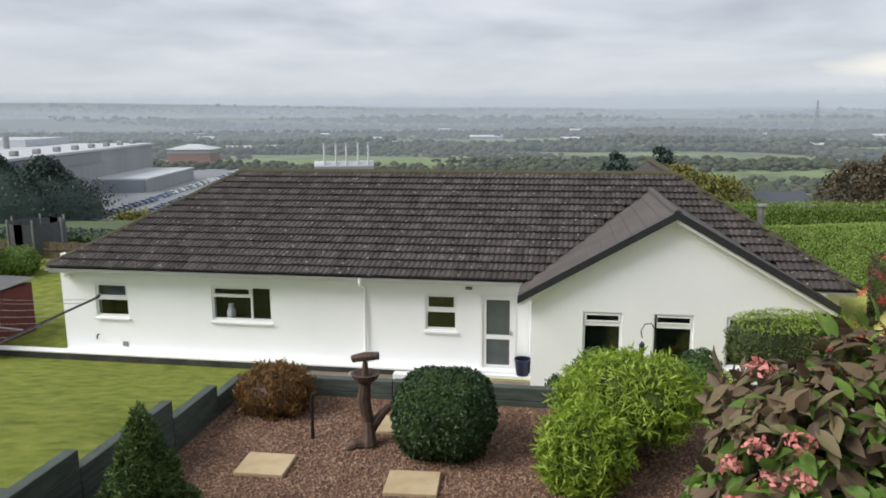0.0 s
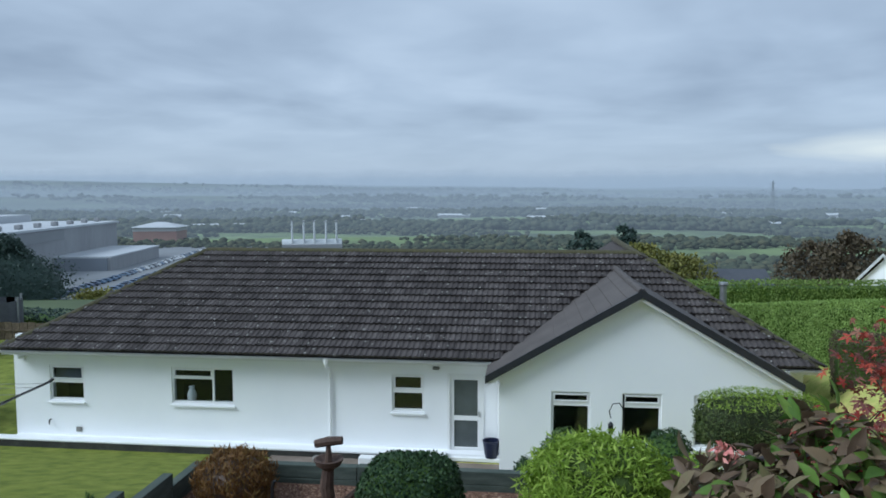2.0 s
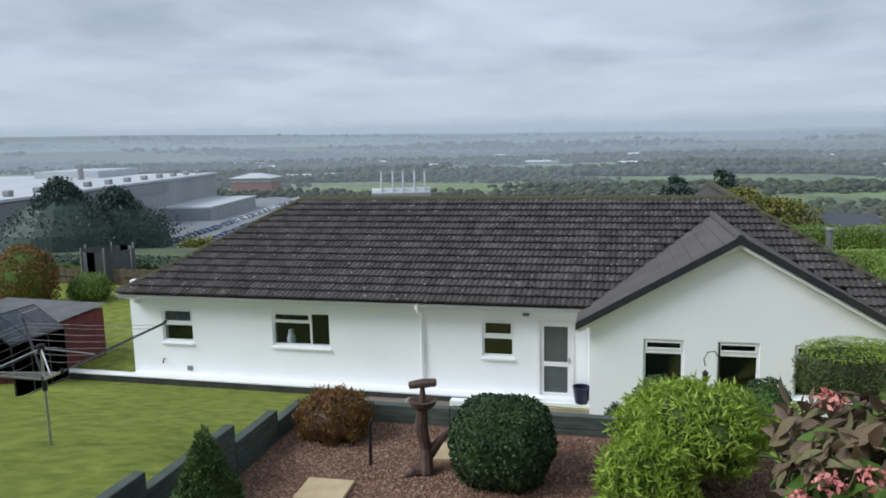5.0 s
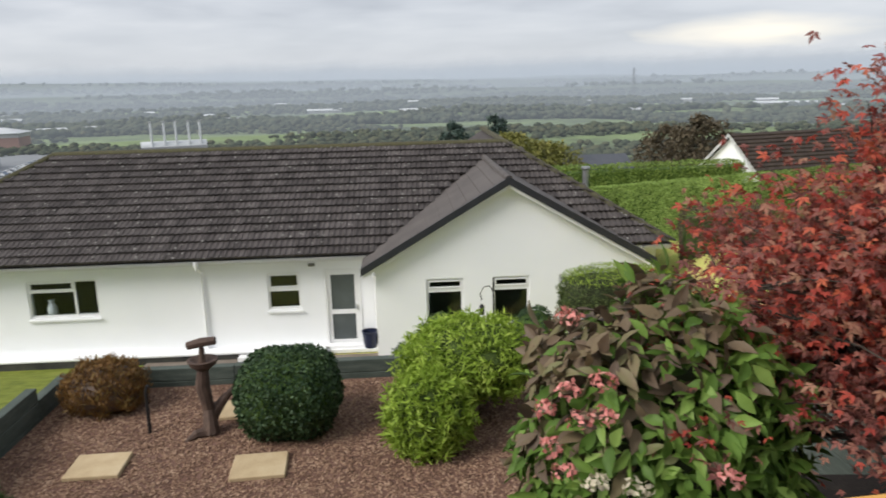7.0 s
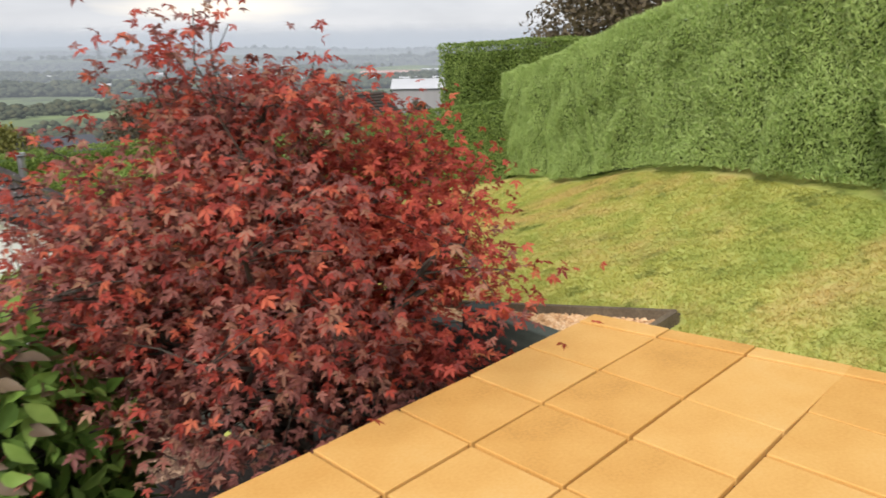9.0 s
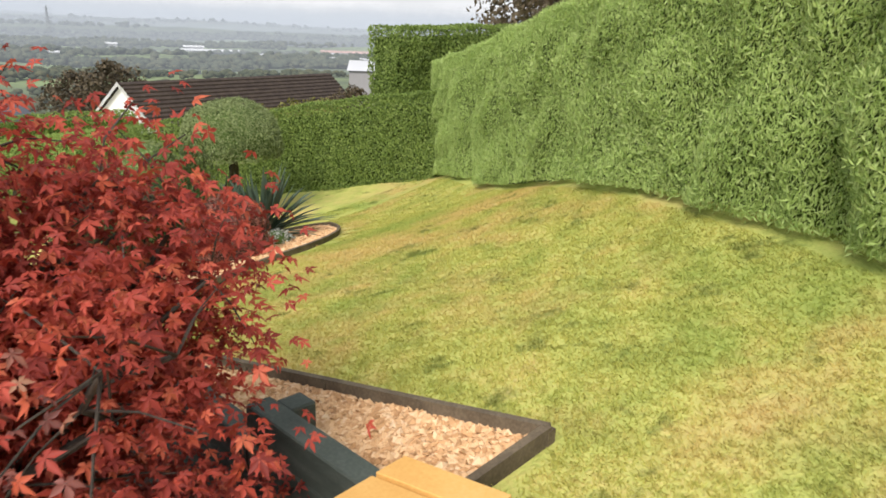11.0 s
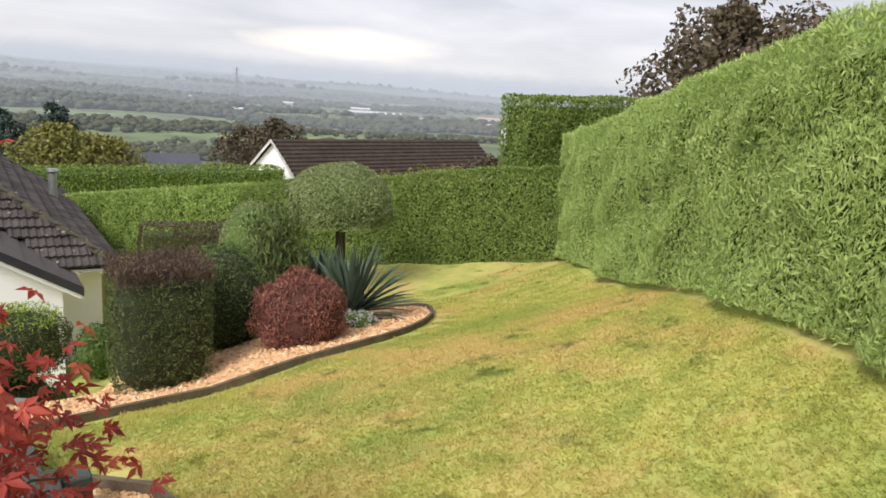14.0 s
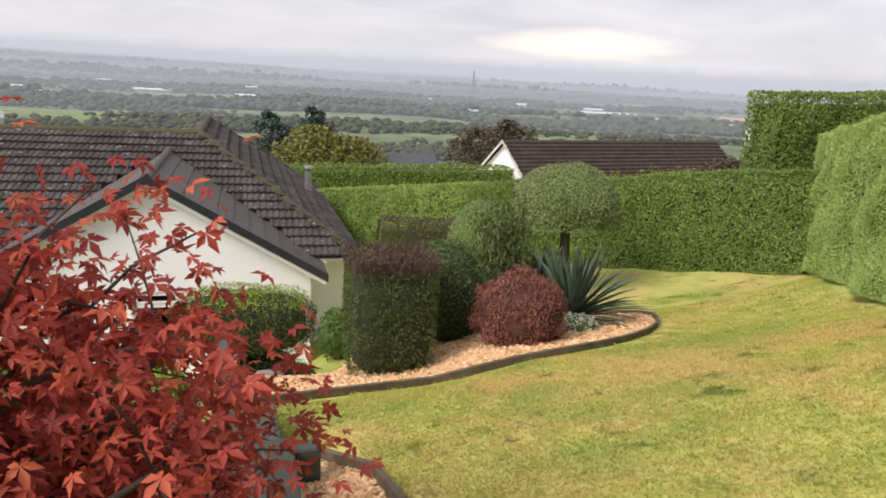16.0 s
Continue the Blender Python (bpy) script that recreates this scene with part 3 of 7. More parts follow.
def window(x0, x1, z0, z1, y, layout, blind=False, proud=0.0):
    """layout: 'top' a top light over a pane; 'side' a top light and pane beside a tall pane."""
    w = part("window", boxed(x0 - 0.03, x1 + 0.03, y - 0.07, y + 0.10, z0 - 0.09, z0 - 0.03, bevel=0.01), M_UPVC, house, "white framed double glazed window")
    f = 0.055
    y0, y1 = y + 0.045, y + 0.115
    bm = bmesh.new()
    box(bm, x0, x1, y0, y1, z1 - f, z1), box(bm, x0, x1, y0, y1, z0 - 0.03, z0 + f)
    box(bm, x0, x0 + f, y0, y1, z0 + f, z1 - f), box(bm, x1 - f, x1, y0, y1, z0 + f, z1 - f)
    zt = z0 + (z1 - z0) * {"top": 0.54, "high": 0.76, "side": 0.70}[layout]
    lights = []
    if layout == "side":
        xm = x0 + (x1 - x0) * 0.66
        box(bm, xm - f / 2, xm + f / 2, y0, y1, z0 + f, z1 - f)
        box(bm, x0 + f, xm - f / 2, y0, y1, zt - f / 2, zt + f / 2)
        lights = [(x0 + f, xm - f / 2, z0 + f, zt - f / 2), (x0 + f, xm - f / 2, zt + f / 2, z1 - f), (xm + f / 2, x1 - f, z0 + f, z1 - f)]
    else:
        box(bm, x0 + f, x1 - f, y0, y1, zt - 0.05, zt + 0.05)
        lights = [(x0 + f, x1 - f, z0 + f, zt - 0.05), (x0 + f, x1 - f, zt + 0.05, z1 - f)]
    part("window_frame", bm, M_UPVC, w)
    bm = bmesh.new()   # the slim sash that opens
    a, b, lo, hi = lights[1]
    for q in ((a, b, lo, lo + 0.03), (a, b, hi - 0.03, hi), (a, a + 0.03, lo + 0.03, hi - 0.03), (b - 0.03, b, lo + 0.03, hi - 0.03)):
        box(bm, q[0], q[1], y0 - 0.02, y1 - 0.02, q[2], q[3])
    part("sash", bm, M_UPVC, w)
    for a, b, lo, hi in lights:
        part("pane", boxed(a, b, y + 0.075, y + 0.087, lo, hi), M_GLASS, w).visible_shadow = False
    if blind:
        part("blind", boxed(x0 + f, x1 - f, y + 0.16, y + 0.17, zt, z1 - f), material("pale_blind", [(0.20, 0.22, 0.22), (0.27, 0.29, 0.29)], 0.9, bump=0.1), w)
    # an added room recess, its indoor dimness painted as dark walls
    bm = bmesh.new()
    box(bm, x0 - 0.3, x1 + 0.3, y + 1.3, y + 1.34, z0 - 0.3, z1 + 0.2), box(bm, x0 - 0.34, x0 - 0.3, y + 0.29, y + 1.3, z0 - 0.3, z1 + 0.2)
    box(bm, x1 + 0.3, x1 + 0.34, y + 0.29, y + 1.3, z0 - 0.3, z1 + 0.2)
    part("room_recess", bm, material("room_shade_paint", [(0.05, 0.06, 0.055), (0.09, 0.10, 0.09)], 0.9, bump=0), w)
    return w


window(*MAIN[0][:2], *MAIN[0][2:], FY, "top", True)
w2 = window(*MAIN[1][:2], *MAIN[1][2:], FY, "side")
window(*MAIN[2][:2], *MAIN[2][2:], FY, "top")
for g in GAB:
    window(g[0], g[1], g[2], g[3], GYF, "high")
# white jug behind the pane
prof = [(0.00, 0.0), (0.10, 0.0), (0.12, 0.05), (0.13, 0.18), (0.10, 0.27), (0.065, 0.33), (0.07, 0.38), (0.09, 0.42), (0.0, 0.42)]


def lathe(profile, seg=20):
    bm = bmesh.new()
    rings = [[bm.verts.new((r * math.cos(2 * math.pi * k / seg), r * math.sin(2 * math.pi * k / seg), z)) for k in range(seg)] for r, z in profile]
    for a, b in zip(rings, rings[1:]):
        for k in range(seg):
            bm.faces.new((a[k], a[(k + 1) % seg], b[(k + 1) % seg], b[k]))
    bmesh.ops.remove_doubles(bm, verts=bm.verts, dist=1e-5)
    bmesh.ops.recalc_face_normals(bm, faces=bm.faces)
    return bm


board = mesh_ob("window_board", boxed(-6.55, -4.9, 20.13, 20.36, -4.17, -4.12), M_UPVC, house)
jug = mesh_ob("jug", lathe(prof), M_UPVC, smooth=True)
jug.location = (-6.15, 20.25, -4.12)
tagged(jug, "white ceramic jug standing inside on the window board", "jug")
# glazed back door
door = part("door", boxed(1.06, 1.90, FY + 0.03, FY + 0.09, -5.18, -5.10), M_UPVC, house, "white half-glazed back door, shut")
bm = bmesh.new()
for q in ((1.06, 1.17, -5.10, -3.15), (1.79, 1.90, -5.10, -3.15), (1.17, 1.79, -3.26, -3.15), (1.17, 1.79, -4.34, -4.22), (1.17, 1.79, -5.10, -5.06)):
    box(bm, q[0], q[1], FY + 0.03, FY + 0.10, q[2], q[3])
part("door_frame", bm, M_UPVC, door)
for lo, hi in ((-5.06, -4.34), (-4.22, -3.26)):
    part("pane", boxed(1.17, 1.79, FY + 0.06, FY + 0.075, lo, hi), M_FROST, door, "grey obscure glass")
part("handle", boxed(1.81, 1.84, FY - 0.03, FY + 0.03, -4.22, -4.08, bevel=0.006), M_STEEL, door)
for x0, x1, z1, yy in ((1.0, 1.06, -3.09, FY), (1.90, 1.96, -3.09, FY)):
    part("trim", boxed(x0, x1, yy - 0.02, yy, -5.18, z1), M_UPVC, house)
part("trim", boxed(1.06, 1.90, FY - 0.02, FY, -3.15, -3.09), M_UPVC, house)
part("vent_cover", boxed(-9.45, -9.28, FY - 0.03, FY, -5.02, -4.88, bevel=0.01), M_ROCK, house)
part("tap", tubed([(-10.2, FY, -4.70), (-10.2, FY - 0.09, -4.70), (-10.2, FY - 0.09, -4.82)], 0.02), M_BARK, house)
part("wall_lamp", boxed(-11.05, -10.85, FY - 0.14, FY, -2.98, -2.90, bevel=0.02), M_UPVC, house)
part("wall_lamp", boxed(0.62, 0.80, FY - 0.12, FY, -2.98, -2.91, bevel=0.02), M_ROCK, house)
part("fascia", boxed(EX0 + 0.05, 2.2, EAVE_Y + 0.04, EAVE_Y + 0.07, -2.79, -2.63), M_UPVC, house)
part("soffit", boxed(EX0 + 0.05, 2.4, EAVE_Y + 0.07, FY, -2.72, -2.69), M_UPVC, house)
part("fascia", boxed(8.9, EX1 - 0.05, EAVE_Y + 0.04, EAVE_Y + 0.07, -2.79, -2.63), M_UPVC, house)
part("soffit", boxed(8.9, EX1 - 0.05, EAVE_Y + 0.07, FY, -2.72, -2.69), M_UPVC, house)
part("fascia", boxed(EX1 - 0.08, EX1 - 0.05, EAVE_Y + 0.07, 30.3, -2.79, -2.63), M_UPVC, house)


def gutter(x0, x1):
    bm = bmesh.new()
    n = 7
    rows = [[bm.verts.new((x, EAVE_Y - 0.02 - 0.06 * math.cos(math.pi * k / n) + 0.0, -2.66 - 0.065 * math.sin(math.pi * k / n))) for k in range(n + 1)] for x in (x0, x1)]
    for k in range(n):
        bm.faces.new((rows[0][k], rows[0][k + 1], rows[1][k + 1], rows[1][k]))
    bmesh.ops.solidify(bm, geom=bm.faces[:], thickness=0.006)
    return bm


part("gutter", gutter(EX0, 2.15), M_UPVC, house)
part("gutter", gutter(9.35, EX1), M_UPVC, house)
part("downpipe", tubed([(-2.14, EAVE_Y - 0.02, -2.72), (-2.14, EAVE_Y, -2.86), (-2.14, FY - 0.06, -3.05), (-2.14, FY - 0.06, -5.3)], 0.036, 10), M_UPVC, house)
part("downpipe", tubed([(-2.14, EAVE_Y - 0.02, -2.66), (-2.14, EAVE_Y - 0.02, -2.80)], 0.06, 10), M_UPVC, house)
part("downpipe", tubed([(2.46, GYF - 0.02, -2.95), (2.35, GYF + 0.4, -3.05), (2.35, FY - 0.06, -3.1), (2.35, FY - 0.06, -5.3)], 0.034, 10), M_UPVC, house)

# roof slopes
bm = bmesh.new()
BY = 2 * RIDGE_Y - EAVE_Y
WING_Y = 30.5                 # gable end of the wing behind
c = [bm.verts.new(p) for p in ((EX0, EAVE_Y, EAVE_Z - 0.03), (EX1, EAVE_Y, EAVE_Z - 0.03), (EX1, BY, EAVE_Z - 0.03), (EX0, BY, EAVE_Z - 0.03),
                               (RX0, RIDGE_Y, RIDGE_Z - 0.03), (RX1, RIDGE_Y, RIDGE_Z - 0.03),
                               (EX1, WING_Y, EAVE_Z - 0.03), (RX1, WING_Y, RIDGE_Z + 0.02), (2 * RX1 - EX1, WING_Y, EAVE_Z - 0.03), (2 * RX1 - EX1, BY, EAVE_Z - 0.03))]
for q in ((0, 1, 5, 4), (1, 6, 7, 5), (5, 7, 8, 9), (9, 3, 4, 5), (3, 0, 4), (6, 8, 7)):
    bm.faces.new([c[k] for k in q])
roof = part("roof", bm, M_TILE, house, "weathered brown concrete tiles with pale lichen")
main_slope = (RIDGE_Z - EAVE_Z) / (RIDGE_Y - EAVE_Y)


def tile_mesh():
    prof = [(0, 0), (0.028, 0.024), (0.068, 0.024), (0.10, 0), (0.15, 0), (0.178, 0.024), (0.218, 0.024), (0.25, 0), (0.298, 0)]
    v, f = [], []
    for y, lift in ((0.0, 0.072), (0.385, 0.004)):
        v += [(x - 0.15, y, h + lift) for x, h in prof]
    v += [(x - 0.15, 0.0, h + 0.014) for x, h in prof]
    n = len(prof)
    for k in range(n - 1):
        f += [(k, k + 1, n + k + 1, n + k), (2 * n + k, 2 * n + k + 1, k + 1, k)]
    return np.array(v), f


TV, TF = tile_mesh()
tile_me = bpy.data.meshes.new("tile")
tile_me.from_pydata([tuple(p) for p in TV], [], TF)
tile_me.materials.append(M_TILE_ONE)
COURSES = 15
near_tiles, far_v, far_f, lichen = [], [], [], []
rr = random.Random(3)
ang = math.atan(main_slope)
run = RIDGE_Y - EAVE_Y


def tile_at(m, near):
    if near:
        near_tiles.append(m)
    else:
        k = len(far_v)
        A = np.array(m)
        far_v.extend((TV @ A[:3, :3].T + A[:3, 3]).tolist())
        far_f.extend([tuple(k + q for q in fc) for fc in TF])


for i in range(COURSES):
    f = i / COURSES
    y = EAVE_Y - 0.04 + run * f
    z = EAVE_Z + main_slope * run * f
    xa, xb = EX0 + (RX0 - EX0) * f, EX1 + (RX1 - EX1) * f
    k0 = int(math.ceil((xa + 0.10 + 11.5) / 0.30))
    x = -11.5 + 0.30 * k0
    while x < xb - 0.1:
        gz = GRZ - GS * abs(x - gcx)
        if not (gz > z + 0.13 and 2.0 < x < 9.4):
            m = Matrix.Translation((x, y, z + rr.uniform(-0.004, 0.004))) @ Euler((ang + rr.uniform(-0.012, 0.012), rr.uniform(-0.01, 0.01), rr.uniform(-0.008, 0.008))).to_matrix().to_4x4()
            tile_at(m, -4.1 < x < 1.9)
            for _ in range(rr.choice((0, 0, 1, 1, 2))):
                lichen.append(m @ Vector((rr.uniform(-0.13, 0.13), rr.uniform(0.01, 0.25), 0.068)))
        x += 0.30
# the hip slope beyond the gable
hrun = EX1 - RX1
hs = (RIDGE_Z - EAVE_Z) / hrun
hang = math.atan(hs)
for i in range(12):
    f = i / 12
    x, z = EX1 + 0.04 - hrun * f, EAVE_Z + hs * hrun * f
    ya, yb = EAVE_Y + run * f, WING_Y
    y = ya + 0.12
    while y < yb - 0.1:
        m = Matrix.Translation((x, y, z)) @ Matrix.Rotation(math.pi / 2, 4, "Z") @ Euler((hang, 0, 0)).to_matrix().to_4x4()
        tile_at(m, False)
        y += 0.30
raw("roof_covering", far_v, far_f, M_TILE, roof)["kind"] = "stuff"


def half_round(length=0.44, r=0.11, seg=8):
    v, f = [], []
    for x in (0, length):
        for rad in (r, r - 0.02):
            v += [(x, rad * math.cos(math.pi * k / seg), rad * math.sin(math.pi * k / seg)) for k in range(seg + 1)]
    n = seg + 1
    for k in range(seg):
        f += [(k, k + 1, 2 * n + k + 1, 2 * n + k), (k + 1, k, n + k, n + k + 1), (2 * n + k, 2 * n + k + 1, 3 * n + k + 1, 3 * n + k)]
    me = bpy.data.meshes.new("ridge_tile")
    me.from_pydata(v, [], f)
    me.materials.append(M_MOSS)
    return me


ridge_me = half_round()


def ridge_line(a, b, parent, me=ridge_me, step=0.43, name="ridge_tile"):
    a, b = Vector(a), Vector(b)
    d = b - a
    n = max(1, int(d.length / step))
    rot = d.to_track_quat("X", "Z").to_matrix().to_4x4()
    for k in range(n):
        o = new(name, me)
        o.parent = parent
        o.matrix_basis = Matrix.Translation(a + d * (k / n) + Vector((0, 0, 0.004 * (k % 2)))) @ rot


ridge_line((RX0, RIDGE_Y, RIDGE_Z), (RX1, RIDGE_Y, RIDGE_Z), roof)
ridge_line((EX0 + 0.05, EAVE_Y + 0.05, EAVE_Z), (RX0, RIDGE_Y, RIDGE_Z), roof)
ridge_line((EX1 - 0.05, EAVE_Y + 0.05, EAVE_Z + 0.02), (RX1, RIDGE_Y, RIDGE_Z), roof)
ridge_line((RX1, RIDGE_Y, RIDGE_Z), (RX1, WING_Y, RIDGE_Z + 0.05), roof)
part("bargeboard", boxed(0, math.hypot(hrun, RIDGE_Z - EAVE_Z), -0.03, 0.03, -0.08, 0.10, Matrix.Translation((RX1, WING_Y, RIDGE_Z)) @ Matrix.Rotation(hang, 4, "Y")), M_BARGE, house)
# lichen blots on the tiles
lv, lf = [], []
for p in lichen:
    k = len(lv)
    r = rr.uniform(0.018, 0.045)
    for j in range(6):
        a = j * math.pi / 3 + rr.uniform(-0.3, 0.3)
        q = r * rr.uniform(0.6, 1.2)
        lv.append((p.x + q * math.cos(a), p.y + q * math.sin(a) * 0.9, p.z + q * math.sin(a) * 0.45 + 0.006))
    lf.append(tuple(range(k, k + 6)))
raw("lichen", lv, lf, M_LICHEN, roof)["kind"] = "stuff"

# gable roof of newer smooth tiles
VO = GYF - 0.28
e0, e1 = 2.08, 9.30
ez = GRZ - GS * (gcx - e0)
yv = EAVE_Y + (GRZ - EAVE_Z) / main_slope + 0.12     # where the ridge meets the main slope
for side, ex in ((-1, e0), (1, e1)):
    bm = bmesh.new()
    n = 11
    for i in range(n):
        fa, fb = i / n, (i + 1) / n
        xa, xb = ex + (gcx - ex) * fa, ex + (gcx - ex) * fb
        za, zb = ez + (GRZ - ez) * fa + 0.02, ez + (GRZ - ez) * fb
        ya, yb = EAVE_Y + (za - EAVE_Z) / main_slope + 0.15, EAVE_Y + (zb - EAVE_Z) / main_slope + 0.15
        ya = max(ya, VO + 0.4)
        v = [bm.verts.new(p) for p in ((xa, VO, za), (xa, ya, za), (xb, yb, zb), (xb, VO, zb), (xa, VO, za - 0.02), (xa, ya, za - 0.02))]
        bm.faces.new((v[0], v[3], v[2], v[1]) if side > 0 else (v[0], v[1], v[2], v[3]))
        bm.faces.new((v[0], v[1], v[5], v[4]))
    bmesh.ops.remove_doubles(bm, verts=bm.verts, dist=0.012)
    part("gable_slope", bm, M_NEWROOF, house, "smooth dark brown newer roof tiles")
    bm = bmesh.new()   # bargeboard under the verge
    for a, b, mat_y, dz0, dz1 in ((ex, gcx, VO - 0.03, 0.035, -0.15),):
        v = [bm.verts.new(p) for p in ((a, mat_y, ez + dz0), (b, mat_y, GRZ + dz0), (b, mat_y, GRZ + dz1), (a, mat_y, ez + dz1),
                                       (a, mat_y + 0.06, ez + dz0), (b, mat_y + 0.06, GRZ + dz0), (b, mat_y + 0.06, GRZ + dz1), (a, mat_y + 0.06, ez + dz1))]
        for q in ((0, 1, 2, 3), (4, 7, 6, 5), (0, 4, 5, 1), (3, 2, 6, 7), (0, 3, 7, 4)):
            bm.faces.new([v[k] for k in q])
    bmesh.ops.recalc_face_normals(bm, faces=bm.faces)
    part("bargeboard", bm, M_BARGE, house, "dark grey bargeboard")
    bm = bmesh.new()   # white soffit board behind it
    s = side
    v = [bm.verts.new(p) for p in ((ex - s * 0.05, VO + 0.03, ez - 0.10), (gcx, VO + 0.03, GRZ - 0.13), (gcx, VO + 0.03, GRZ - 0.23), (ex - s * 0.05, VO + 0.03, ez - 0.22),
                                   (ex - s * 0.05, GYF, ez - 0.10), (gcx, GYF, GRZ - 0.13), (gcx, GYF, GRZ - 0.23), (ex - s * 0.05, GYF, ez - 0.22))]
    for q in ((0, 1, 2, 3), (3, 2, 6, 7), (0, 4, 5, 1), (0, 3, 7, 4)):
        bm.faces.new([v[k] for k in q])
    bmesh.ops.recalc_face_normals(bm, faces=bm.faces)
    part("soffit", bm, M_UPVC, house)
gridge_me = half_round(0.44, 0.10)
gridge_me.materials.clear()
gridge_me.materials.append(M_NEWROOF)
ridge_line((gcx, VO, GRZ - 0.03), (gcx, yv, GRZ - 0.03), house, gridge_me)
flue = part("flue_pipe", tubed([(9.55, 26.4, -3.0), (9.55, 26.4, -1.50)], 0.11, 14), M_STEEL, house)
part("cowl", lathe([(0.0, 0.13), (0.15, 0.11), (0.16, 0.04), (0.13, 0.0), (0.0, 0.0)]), M_STEEL, flue).location = (9.55, 26.4, -1.48)
part("vent_grille", boxed(9.05, 9.62, FY - 0.02, FY, -5.06, -4.93), M_DARK, house)
part("white_step", boxed(8.95, 9.80, 19.55, FY, -5.6, -5.14, bevel=0.01), M_UPVC, house)

# low dark wall with a white coping before the house
low = thing("garden_wall", "low dark wall with white painted coping along the lawn", "wall", (0, 0, 0), kind="structure")
part("wall_body", boxed(-15.5, 1.0, 19.42, 19.66, -5.6, -5.12), M_BITUMEN, low)
part("coping", boxed(-15.55, 1.0, 19.40, 19.70, -5.12, -5.07, bevel=0.008), M_UPVC, low)
part("path_slab", boxed(-11.2, 2.4, 19.70, 20.0, -5.4, -5.13), M_WALL, low)
paving = mesh_ob("paving", boxed(-3.6, 3.4, 16.2, 19.42, -5.7, -5.26), M_PAVE)
tagged(paving, "worn brown paving below the terrace", "paving", kind="structure")

# ---- gravel terrace, sleepers and patio ----
TZ = -2.66
terrace = mesh_ob("gravel_terrace", prism([(-1.75, 3.0), (7.66, 3.0), (7.64, 8.2), (7.2, 11.3), (3.6, 11.5), (-1.75, 11.5)], -5.6, TZ), M_GRAVEL_BED)
tagged(terrace, "terrace of reddish brown gravel held by dark sleepers", "terrace", kind="structure")
soil = mesh_ob("soil_bed", prism([(3.6, 3.4), (7.6, 3.4), (7.6, 6.1), (5.6, 6.3), (3.9, 5.7)], TZ - 0.1, -1.45), material("dark_soil", [(0.018, 0.013, 0.010), (0.04, 0.03, 0.022), (0.07, 0.055, 0.04)], 0.95, scale=4, fine=40, bump=1.0))
tagged(soil, "raised bed of dark soil below the patio", "soil bed", kind="structure")


def sleeper_wall(label, runs, thick=0.14, high=0.2):
    """runs: (x0, y0, x1, y1, top, bottom); every sleeper is a piece of its own."""
    w = thing("sleeper_wall", label, "retaining wall", (0, 0, 0), kind="structure")
    for x0, y0, x1, y1, top, bot in runs:
        d = Vector((x1 - x0, y1 - y0, 0))
        m = Matrix.Translation((x0, y0, 0)) @ Matrix.Rotation(math.atan2(d.y, d.x), 4, "Z")
        z = top
        while z > bot:
            bm = boxed(0.004, d.length - 0.004, -thick / 2, thick / 2, max(z - high + 0.004, bot - 0.05), z, bevel=0.008)
            part("sleeper", bm, M_SLEEPER, w).matrix_basis = m
            z -= high
    return w


sw = sleeper_wall("stepped wall of dark green timber sleepers", [(-1.82, 3.2, -1.82, 5.9, -1.56, -5), (-1.82, 5.9, -1.82, 7.54, -1.74, -5), (-1.82, 7.54, -1.82, 9.36, -1.95, -5),
                                                                 (-1.82, 9.36, -1.82, 10.56, -2.20, -5), (-1.82, 10.56, -1.82, 11.5, -2.38, -5)])
for y in (6.75, 8.55, 9.95):
    part("post", boxed(-2.06, -1.90, y - 0.08, y + 0.08, -5.2, -1.80 - (y - 6.75) * 0.17, bevel=0.01), M_SLEEPER, sw)
sleeper_wall("low back wall of dark timber sleepers", [(-1.75, 11.57, 0.6, 11.57, -2.38, -5), (0.6, 11.57, 3.2, 11.57, -2.37, -5), (3.2, 11.57, 5.6, 11.5, -2.37, -5), (5.6, 11.5, 7.0, 11.4, -2.37, -5)])
patio = mesh_ob("patio", prism([(-1.6, 3.17), (7.66, 3.88), (8.10, 2.10), (10.4, -7.0), (-1.6, -7.0)], -2.8, -0.035), M_MORTAR)
tagged(patio, "raised patio of warm sandstone slabs", "patio", kind="structure")

# ---- hedges ----


